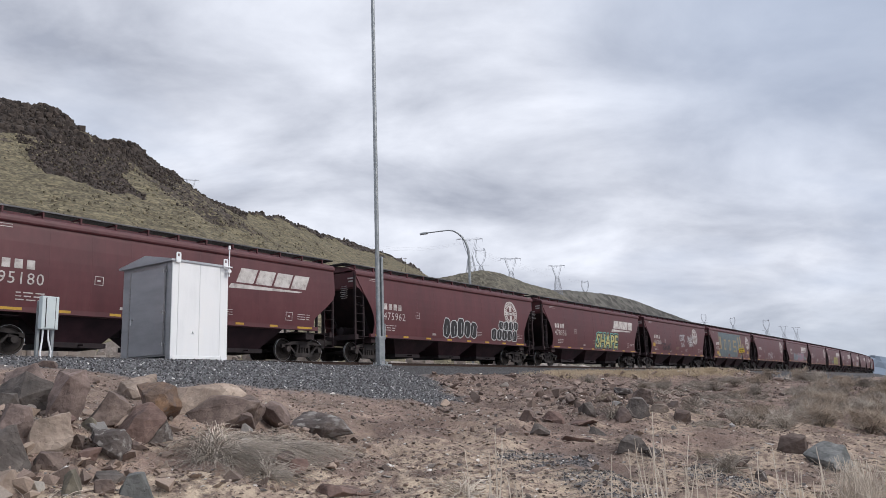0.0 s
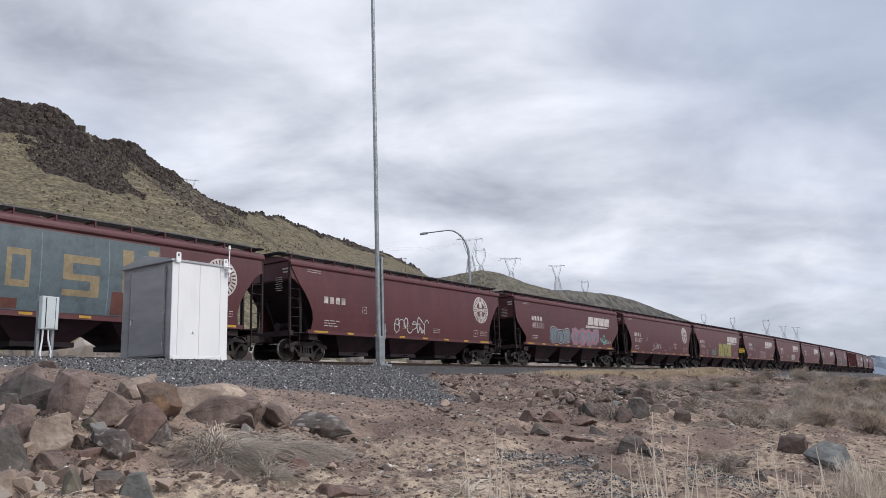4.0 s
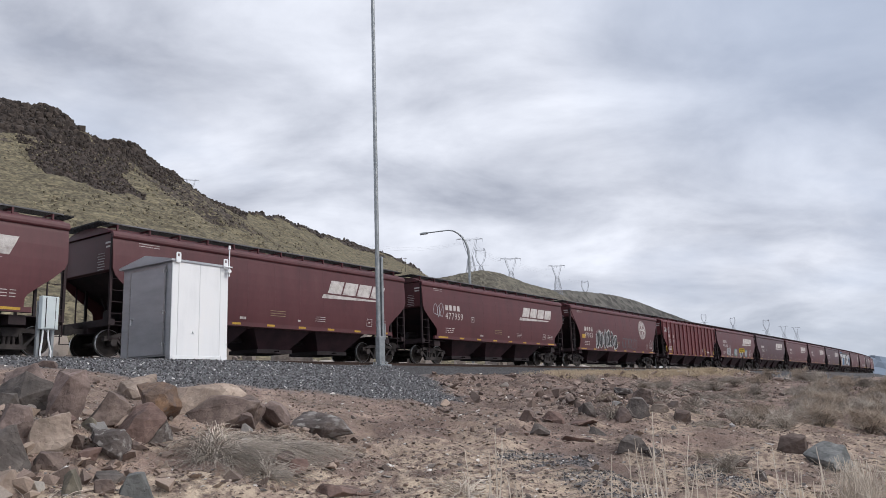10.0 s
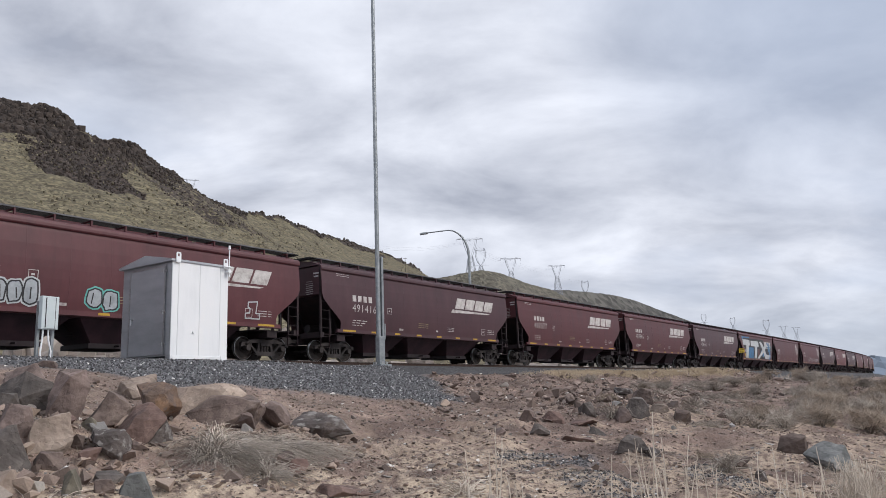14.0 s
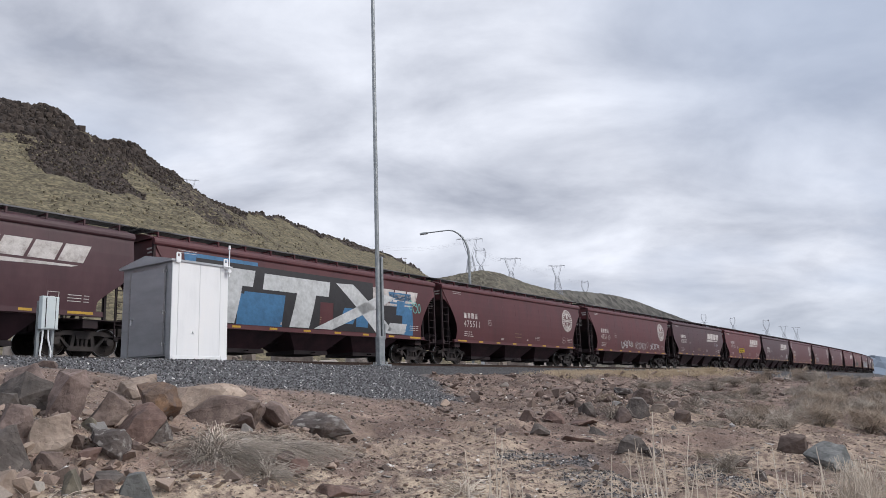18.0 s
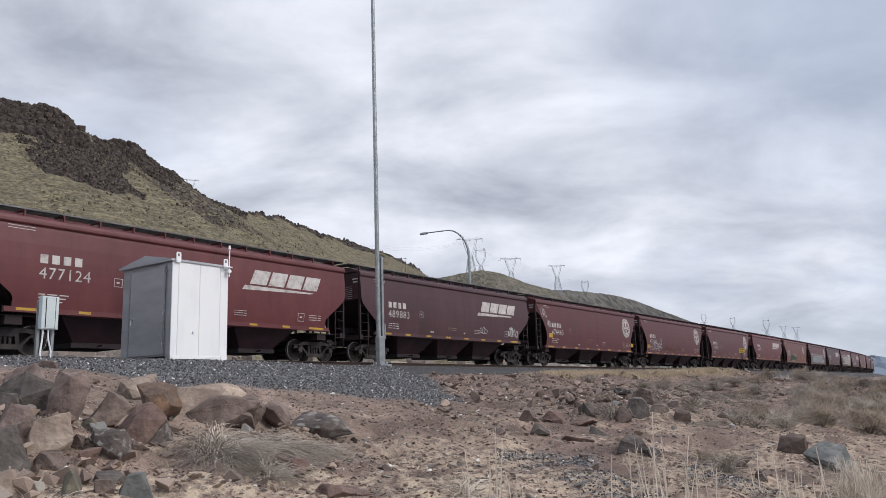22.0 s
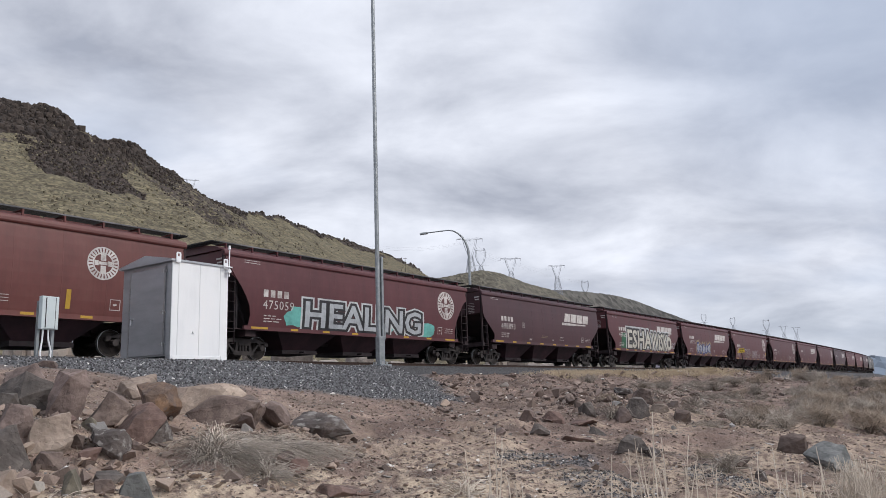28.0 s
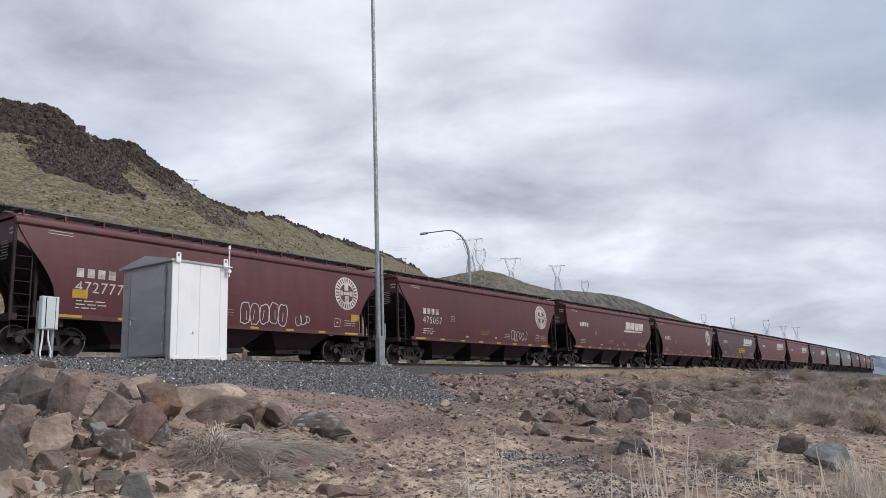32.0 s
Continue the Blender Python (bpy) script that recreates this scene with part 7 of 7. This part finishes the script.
# broken blocks over the crag, the rim and the talus, where the hill is bare
hc = np.empty(len(hill.data.vertices) * 3)
hill.data.vertices.foreach_get("co", hc)
hc = hc.reshape(-1, 700, 3)
bare = np.empty(len(hill.data.vertices))
hill.data.attributes["rock"].data.foreach_get("value", bare)
bare = bare.reshape(-1, 700)
ROWV = np.concatenate([np.linspace(-1, 0, 24)[:-1], np.linspace(0, 1, 240) ** 1.15])


def rock_spots(count, s0, s1, v0, v1, seed, least=0.5, bias=1.0):
    """Points of the hillside between two stretches of its length and slope where rock shows."""
    r = np.random.RandomState(seed)
    vv = v0 + (v1 - v0) * r.rand(count * 3) ** bias
    i = np.clip(np.searchsorted(ROWV, vv), 0, len(ROWV) - 1)
    j = (np.clip(s0 + (s1 - s0) * r.rand(count * 3), 0, 1) * 699).astype(int)
    k = np.nonzero(bare[i, j] > least)[0][:count]
    return hc[i[k], j[k]] + r.normal(0, 0.4, (len(k), 3)) * (1, 1, 0.3), r.rand(len(k))


for spots, sizes, name, label in (
    (rock_spots(1700, 0.0, 0.238, -0.02, 0.17, 4, bias=1.3), (1.0, 2.4, 2.2), "crag_rock", "dark lumpy basalt outcrop on the hill's crest"),
    (rock_spots(2600, 0.24, 0.72, -0.015, 0.20, 5, bias=1.5), (0.7, 1.9, 3.0), "rim_rock", "dark broken basalt blocks along the hill's rim"),
    (rock_spots(700, 0.70, 0.97, -0.02, 0.05, 6, 0.3), (0.7, 1.5, 3.0), "rim_rock", "dark broken basalt blocks along the hill's rim"),
    (rock_spots(5200, 0.055, 0.33, 0.03, 0.38, 7), (0.4, 0.7, 3.0), "talus", "fallen basalt blocks in a talus apron"),
    (rock_spots(1500, 0.19, 0.85, 0.02, 0.40, 9, 0.25), (0.4, 0.9, 3.0), "talus", "loose basalt blocks on the grassy slope"),
):
    at, u = spots
    size = sizes[0] + sizes[1] * u ** sizes[2]
    blocks(name, at[:, 0], at[:, 1], at[:, 2] - 0.1 * size, size, M_BASALT, 4, label)

# bunch grass and brush dotted over the hillside
hc = hc.reshape(-1, 3)
hr = np.random.RandomState(8)
pick = hc[hr.randint(0, len(hc), 16000)] + hr.normal(0, 0.5, (16000, 3)) * (1, 1, 0)
pick = pick[(pick[:, 2] > 12) & (fbm(pick[:, 0] * 0.06, pick[:, 1] * 0.06, 3, 77) > 0.46)]
blocks("hill_brush", pick[:, 0], pick[:, 1], pick[:, 2] + 0.1, 0.30 + 0.7 * hr.rand(len(pick)) ** 3, island_mat("hill_tufts", [(0.075, 0.062, 0.042), (0.115, 0.098, 0.064), (0.17, 0.147, 0.095), (0.25, 0.215, 0.14)]), 19, "bunch grass tufts and brush dotted over the hillside")

# pale rock rubble along the far side of the track
bx = np.random.RandomState(15)
N = 700
X = bx.uniform(-25, 130, N)
S = 0.35 + 1.5 * bx.rand(N) ** 2
lane = fbm(X * 0.16, X * 0.0 + 2, 3, 61)
Y = 6.4 + bx.normal(0, 0.9, N) + np.interp(X, PX[:1400], PY[:1400])
Z = -0.7 + np.clip((lane - 0.36) * 5.5, 0, 1.5) * np.exp(-((Y - 6.4 - np.interp(X, PX[:1400], PY[:1400])) / 1.1) ** 2)
blocks("rubble_berm", X, Y, Z + 0.05, S, island_mat("pale_berm_rock", [(0.24, 0.20, 0.175), (0.38, 0.33, 0.29), (0.52, 0.46, 0.41)]), 16, "pale tan rock rubble heaped behind the track")


# ---------- plants ----------
M_DRY = material("bleached_grass", [(0.42, 0.36, 0.29), (0.57, 0.50, 0.42), (0.68, 0.61, 0.53)], scale=4, rough=0.85, bump=0.1, vary=0.1)
M_GOLD = material("golden_grass", [(0.32, 0.25, 0.165), (0.46, 0.37, 0.255), (0.58, 0.48, 0.35)], scale=0.8, rough=0.85, bump=0.1)
M_DEAD = material("grey_dead_stems", [(0.17, 0.145, 0.12), (0.29, 0.25, 0.21), (0.46, 0.41, 0.36)], scale=5, rough=0.9, bump=0.1)
M_BARK = material("sagebrush_bark", [(0.10, 0.08, 0.066), (0.20, 0.165, 0.135)], scale=8, rough=0.95)
M_SAGE = material("sagebrush_twigs", [(0.245, 0.21, 0.178), (0.365, 0.32, 0.275), (0.48, 0.425, 0.37)], scale=1.6, rough=0.95, vary=0.18, bump=0.1)
M_BRUSH = material("tan_brush_twigs", [(0.27, 0.215, 0.165), (0.39, 0.32, 0.255), (0.51, 0.43, 0.35)], scale=1.6, rough=0.95, vary=0.15, bump=0.1)


class Blades:
    """Collects thin bent blades into one mesh."""

    def __init__(self):
        self.co, self.fa = [], []

    def add(self, base, tip, bend, w, seg=3, taper=0.25):
        base, tip, bend = np.array(base, float), np.array(tip, float), np.array(bend, float)
        ax = tip - base
        ax = ax / (np.linalg.norm(ax) + 1e-9)
        s1 = np.cross(ax, (0.3, 0.9, 0.2))
        s1 /= np.linalg.norm(s1) + 1e-9
        s2 = np.cross(ax, s1)
        k0 = len(self.co)
        for i in range(seg + 1):
            t = i / seg
            c = base + (tip - base) * t + bend * (4 * t * (1 - t))
            r = w * 0.5 * (1 - (1 - taper) * t)
            for a in (0, 2.094, 4.189):
                self.co.append(tuple(c + s1 * (r * math.cos(a)) + s2 * (r * math.sin(a))))
        for i in range(seg):
            for a in range(3):
                p, q = k0 + i * 3, k0 + i * 3 + 3
                b = (a + 1) % 3
                self.fa.append((p + a, p + b, q + b, q + a))

    def mesh(self, name):
        me = bpy.data.meshes.new(name)
        me.from_pydata(self.co, [], self.fa)
        return me


def gz1(x, y):
    return float(ground_z(np.array([x]), np.array([y]))[0])


def tussock(x, y, spread, height, count, seed, mat, label, w=0.007, lean=(0, 0)):
    """Dead grass springing from one root and falling outwards."""
    rng = random.Random(seed)
    sprays = [Blades() for _ in range(3)]
    z0 = gz1(x, y)
    todo = []
    for i in range(count):
        a = rng.random() * 6.283
        r = spread * (0.25 + 0.75 * rng.random())
        bx, by = rng.gauss(0, 0.10 * spread), rng.gauss(0, 0.10 * spread)
        todo.append((bx, by, bx + math.cos(a) * r + lean[0], by + math.sin(a) * r + lean[1]))
    todo = np.array(todo)
    DZ = ground_z(x + todo[:, 2], y + todo[:, 3]) - z0
    for (bx, by, tx, ty), dz in zip(todo, DZ):
        h = height * (0.15 + 0.85 * rng.random() ** 1.3)
        k = int((math.atan2(ty - by, tx - bx) + math.pi) / 2.0945) % 3
        sprays[k].add((bx, by, -0.03), (tx, ty, max(h * 0.5 * rng.random() + dz, dz + 0.01)), (0, 0, h * 0.55), w * (0.6 + 0.8 * rng.random()), 4)
    ob = empty("grass_tussock", pose(x, y, z0))
    for B in sprays:
        mesh_part("spray", B.mesh("spray"), mat, ob)
    return tagged(ob, label, "grass tussock", "dead grass tussocks")


def stalks(x, y, n, height, spread, seed):
    """Upright dry stalks, each with a few side twigs."""
    rng = random.Random(seed)
    ob = empty("dry_weed", pose(x, y, gz1(x, y)))
    for i in range(n):
        B = Blades()
        bx, by = rng.gauss(0, spread), rng.gauss(0, spread)
        h = height * (0.5 + 0.5 * rng.random())
        lx, ly = rng.gauss(0.05, 0.15) * h, rng.gauss(0, 0.12) * h
        B.add((bx, by, -0.12), (bx + lx, by + ly, h), (rng.gauss(0, 0.02), rng.gauss(0, 0.02), 0), 0.020, 4, 0.4)
        for k in range(3):
            t = 0.5 + 0.15 * k
            B.add((bx + lx * t, by + ly * t, h * t), (bx + lx * t + rng.gauss(0, 0.05), by + ly * t + rng.gauss(0, 0.05), h * (t + 0.12)), (0, 0, 0), 0.006, 1)
        mesh_part("stalk", B.mesh("stalk"), M_DRY, ob)
    return tagged(ob, "upright bleached dry weed stalks on bare earth", "dry weed", "dry weed stalks")


tussock(5.55, -17.6, 0.95, 0.36, 520, 1, M_DEAD, "sprawling grey dead grass tussock between boulders", 0.009, (0.2, -0.25))
tussock(5.75, -17.35, 0.5, 0.42, 60, 11, M_DRY, "bleached bare twigs standing out of dead grass", 0.010)
tussock(6.5, -17.3, 1.0, 0.26, 520, 2, M_DEAD, "matted grey dead grass tussock on the hump", 0.009, (0.25, -0.35))
tussock(5.6, -18.4, 0.6, 0.22, 170, 3, M_DEAD, "flattened grey dead grass beside boulders", 0.009)
tussock(3.2, -18.35, 0.55, 0.20, 150, 4, M_DRY, "flattened bleached grass below the boulders", 0.008)
tussock(3.9, -18.9, 0.45, 0.15, 90, 5, M_DRY, "flattened bleached grass below the boulders", 0.008)
tussock(6.7, -20.1, 0.55, 0.22, 110, 6, M_DRY, "dry grass tussock on bare earth", 0.009)
tussock(12.5, -21.2, 0.5, 0.30, 120, 7, M_DEAD, "grey dead weed on the bank", 0.009)
for i, (x, y, n, h, s) in enumerate(((6.35, -20.6, 5, 0.72, 0.07), (6.6, -20.75, 3, 0.45, 0.08), (7.15, -21.5, 1, 1.05, 0.02), (7.4, -21.75, 4, 1.0, 0.07), (7.6, -22.0, 7, 0.85, 0.10), (7.8, -22.0, 6, 0.62, 0.16), (9.3, -22.9, 4, 0.5, 0.2), (10.3, -22.5, 9, 0.62, 0.28), (9.7, -22.7, 6, 0.5, 0.2), (8.0, -21.6, 2, 0.7, 0.05))):
    stalks(x, y, n, h, s, 20 + i)
for i in range(13):
    rng = random.Random(60 + i)
    x, y = 9.9 + rng.random() * 2.2, -23.75 + rng.random() * 0.9
    tussock(x, y, 0.42, 0.80, 40, 60 + i, M_DRY, "pale dry grass clump at the bank's foot", 0.011)

for i, (x, y, r, h) in enumerate(((25.4, -16.6, 0.80, 0.50), (33.7, -14.7, 0.90, 0.55), (23.5, -16.1, 0.70, 0.40), (19.6, -19.8, 0.80, 0.55), (22.2, -19.9, 0.80, 0.60), (35.3, -15.1, 0.80, 0.50), (16.1, -17.7, 0.50, 0.55), (21.1, -17.9, 0.60, 0.35), (11.0, -21.5, 0.50, 0.30), (12.4, -19.6, 0.30, 0.20))):
    tussock(x, y, r, h, 90, 140 + i, M_DEAD, "tangled grey dead weed on the bank's shoulder", 0.016)

rng = random.Random(191)
for i in range(26):
    x, y = rng.uniform(29, 50), rng.uniform(-17.5, -10.5)
    tussock(x, y, rng.uniform(0.6, 1.1), rng.uniform(0.2, 0.5), 60, 200 + i, M_DEAD, "tangled grey dead weed on the bank's shoulder", 0.02)


def shrub_mesh(seed, leafy):
    """Stems forking from the root, and a cloud of fine twigs."""
    rng = random.Random(seed)
    S, T = Blades(), Blades()
    tips = []
    for i in range(9):
        a, e = rng.random() * 6.283, rng.uniform(0.45, 1.35)
        L = rng.uniform(0.45, 0.75)
        p = np.array((math.cos(a) * math.cos(e), math.sin(a) * math.cos(e), math.sin(e))) * L
        S.add((0, 0, -0.05), p, (rng.gauss(0, 0.05), rng.gauss(0, 0.05), -0.03), 0.035, 3, 0.5)
        for k in range(5):
            t = rng.uniform(0.4, 1.0)
            q = p * t + np.array((rng.gauss(0, 0.2), rng.gauss(0, 0.2), rng.uniform(0.02, 0.3)))
            S.add(p * t, q, (0, 0, -0.02), 0.014, 2, 0.5)
            tips.append(q)
    for q in tips:
        for k in range(leafy):
            d = np.array((rng.gauss(0, 0.11), rng.gauss(0, 0.11), rng.gauss(0.05, 0.10)))
            o = q + np.array((rng.gauss(0, 0.05), rng.gauss(0, 0.05), rng.gauss(0, 0.05)))
            T.add(o, o + d, (0, 0, 0.01), 0.016, 1, 0.3)
    return S.mesh("stems"), T.mesh("twigs")


SHRUBS = [shrub_mesh(900 + i, 24) for i in range(5)]
for i in range(5):
    SHRUBS[i][0].materials.append(M_BARK)
    SHRUBS[i][1].materials.append(M_SAGE if i % 2 == 0 else M_BRUSH)


def shrub(x, y, size, i, rng):
    ob = empty("sagebrush", pose(x, y, gz1(x, y) - 0.03, rng.uniform(-8, 8), rng.uniform(-8, 8), rng.uniform(0, 360)))
    ob.scale = (size, size, size * rng.uniform(0.75, 1.05))
    a, b = SHRUBS[i % 5]
    s, t = new("woody_base", a), new("crown", b)
    s.parent = t.parent = ob
    word = "grey-green" if (i % 5) % 2 == 0 else "tan leafless"
    return tagged(ob, f"{word} twiggy sagebrush on the slope", "shrub", "sagebrush on the slope")


rng = random.Random(77)
spots = []
while len(spots) < 340:
    # the brushy slope that falls away along the track
    d = 23 + 84 * rng.random() ** 1.1
    a = radians(rng.uniform(79, 91.5))
    x, y = d * math.sin(a), -24.7 + d * math.cos(a)
    e = float(np.interp(x, PX[:1400], PY[:1400])) - 8.6 - 0.03 * max(0, x - 50)
    if y > e or (x < 27 and y > -21.0 + (x - 17) * 0.5):
        continue
    if all((x - q[0]) ** 2 + (y - q[1]) ** 2 > 0.4 for q in spots):
        spots.append((x, y))
for i, (x, y) in enumerate(spots):
    shrub(x, y, rng.uniform(0.6, 1.1), i, rng)
for i, (x, y, s) in enumerate(((44, -12.9, 1.3), (47.5, -13.2, 1.3), (41, -12.6, 1.1), (37.5, -11.0, 1.1), (34, -12.4, 0.9), (30.5, -12.8, 0.9), (52, -12.9, 1.3), (40, -14.8, 1.2), (36, -15.2, 1.0), (33.5, -9.2, 0.8))):
    shrub(x, y, s * 0.72, i, rng)
for i, (x, y, s) in enumerate(((21.6, -15.2, 0.55), (13.6, -20.4, 0.35), (17.4, -19.4, 0.5), (19.0, -19.6, 0.6), (21.0, -20.2, 0.8), (23.5, -19.0, 0.8))):
    shrub(x, y, s, i * 2 + 1, rng)

# golden grass along the bench's edge, far sage on the flats
B = Blades()
gr = np.random.RandomState(5)
X = gr.uniform(33.5, 55, 15000)
Y = -6.7 - 3.2 * smooth(40, 52, X) + gr.normal(0, 0.65, 15000)
keep = gr.rand(15000) < vnoise(X * 0.5, Y * 0.8, 3) * 1.2
X, Y = X[keep], Y[keep]
Z = ground_z(X, Y)
for x, y, z in zip(X, Y, Z):
    a, b, h = gr.normal(0, 0.1), gr.normal(0, 0.1), gr.uniform(0.08, 0.25)
    B.add((x, y, z - 0.02), (x + a, y + b, z + h), (0, 0, 0), 0.02, 1)
grass = mesh_part("bench_grass", B.mesh("bench_grass"), M_GOLD)
tagged(grass, "golden dry grass along the edge of the bench", "grass", kind="stuff")

B = Blades()
d, a = 60 + 320 * gr.rand(2600) ** 1.5, np.radians(gr.uniform(78, 95, 2600))
X, Y = d * np.sin(a), -24.7 + d * np.cos(a)
keep = Y < np.interp(X, PX[:1400], PY[:1400]) - 9.5 - 0.02 * (X - 60)
X, Y = X[keep], Y[keep]
Z = ground_z(X, Y)
for x, y, z in zip(X, Y, Z):
    for k in range(6):
        o = gr.normal(0, 0.35, 4)
        B.add((x + o[0], y + o[1], z), (x + o[0] + o[2], y + o[1] + o[3], z + gr.uniform(0.2, 0.5)), (0, 0, 0), 0.12, 1, 0.5)
farsage = mesh_part("far_brush", B.mesh("far_brush"), M_SAGE)
tagged(farsage, "far grey sagebrush covering the flats", "brush", kind="stuff")

# broken straw and twigs lying about the bank
B = Blades()
gl = np.random.RandomState(31)
d, a = 5.0 + 15 * gl.rand(8500) ** 1.3, np.radians(gl.uniform(20, 90, 8500))
X, Y = d * np.sin(a), -24.7 + d * np.cos(a)
keep = (gl.rand(8500) < 1.6 * (fbm(X * 0.6, Y * 0.6, 3, 71) - 0.32)) & (pad_mask(X, Y) < 0.3)
X, Y = X[keep], Y[keep]
A, L = gl.rand(len(X)) * 6.28, gl.uniform(0.05, 0.24, len(X))
X2, Y2 = X + np.cos(A) * L, Y + np.sin(A) * L
Z, Z2 = ground_z(X, Y) + 0.012, ground_z(X2, Y2) + gl.uniform(0.0, 0.05, len(X))
for k in range(len(X)):
    B.add((X[k], Y[k], Z[k]), (X2[k], Y2[k], Z2[k]), (0, 0, 0.01), 0.008, 1, 0.5)
litter = mesh_part("straw_litter", B.mesh("straw_litter"), M_DEAD)
tagged(litter, "bleached straw and twig litter lying on bare earth", "straw", kind="stuff")


# ---------- ties ----------
tm = bmesh.new()
box(tm, -0.115, 0.115, -1.3, 1.3, -0.34, -0.185)
bmesh.ops.bevel(tm, geom=tm.edges[:], offset=0.012, segments=1, affect="EDGES")
TIE = bpy.data.meshes.new("tie")
tm.to_mesh(TIE)
tm.free()
TIE.materials.append(M_TIE)
for i in range(300):
    t = new("tie", TIE)
    t.parent = track
    t.matrix_basis = track_frame(-18 + i * 0.5)
co, fa = [], []
for u in list(np.arange(-735, -18.2, 0.5)) + list(np.arange(132, 950, 0.5)):
    m = track_frame(float(u))
    k = len(co)
    co += [tuple(m @ Vector(c)) for c in ((-0.115, -1.3, -0.34), (0.115, -1.3, -0.34), (0.115, 1.3, -0.34), (-0.115, 1.3, -0.34), (-0.115, -1.3, -0.185), (0.115, -1.3, -0.185), (0.115, 1.3, -0.185), (-0.115, 1.3, -0.185))]
    fa += [tuple(k + q for q in f) for f in ((4, 5, 6, 7), (0, 1, 5, 4), (1, 2, 6, 5), (2, 3, 7, 6), (3, 0, 4, 7))]
me = bpy.data.meshes.new("far_ties")
me.from_pydata(co, [], fa)
far_ties = mesh_part("far_ties", me, M_TIE, track)
tagged(far_ties, kind="stuff")


# ---------- what moves ----------
def motions():
    for car, kind, centre in TRAIN:
        tc = KIND[kind][1]
        walk(car, [(t, car_pose(centre - travel(t), tc)) for t in range(33)])
    # the wheels turn on their trucks; like-placed axles share one run of keys
    sets = {-1: [], 1: []}
    for car, kind, centre in TRAIN:
        for tr in car.children:
            if tr.name.split(".")[0] == "truck":
                for w in tr.children:
                    if w.name.split(".")[0] == "wheelset":
                        sets[1 if w.location.x > 0 else -1].append(w)
    for k, ws in sets.items():
        rows = [(i / 30, Matrix.Translation((k * 0.89, 0, 0.458)) @ Matrix.Rotation(-travel(i / 30) / 0.4575, 4, "Y")) for i in range(961)]
        walk(ws[0], rows)
        lead = ws[0].animation_data
        for w in ws[1:]:
            w.rotation_mode = "QUATERNION"
            w.animation_data_create()
            w.animation_data.action = lead.action
            w.animation_data.action_slot = lead.action_slot
    # the clouds drift slowly
    walk(clouds, [(0.0, pose(0, 0, 0, 0, 0, 0)), (16.0, pose(0, 0, 0, 0, 0, -1.2)), (32.0, pose(0, 0, 0, 0, 0, -2.4))])
    # traffic on the road behind
    walk(white_car, [(t, drive(t, 12.35, 50.0, -25.0, 15.0, False)) for t in range(0, 33, 1)])
    walk(mauve_car, [(t, drive(t, 25.35, 33.5, 26.0, 11.4, True)) for t in range(0, 33, 1)])
    walk(truck, [(t, drive(t, 20.0, 19.5, -24.0, 15.0, False)) for t in range(0, 33, 1)])


motions()
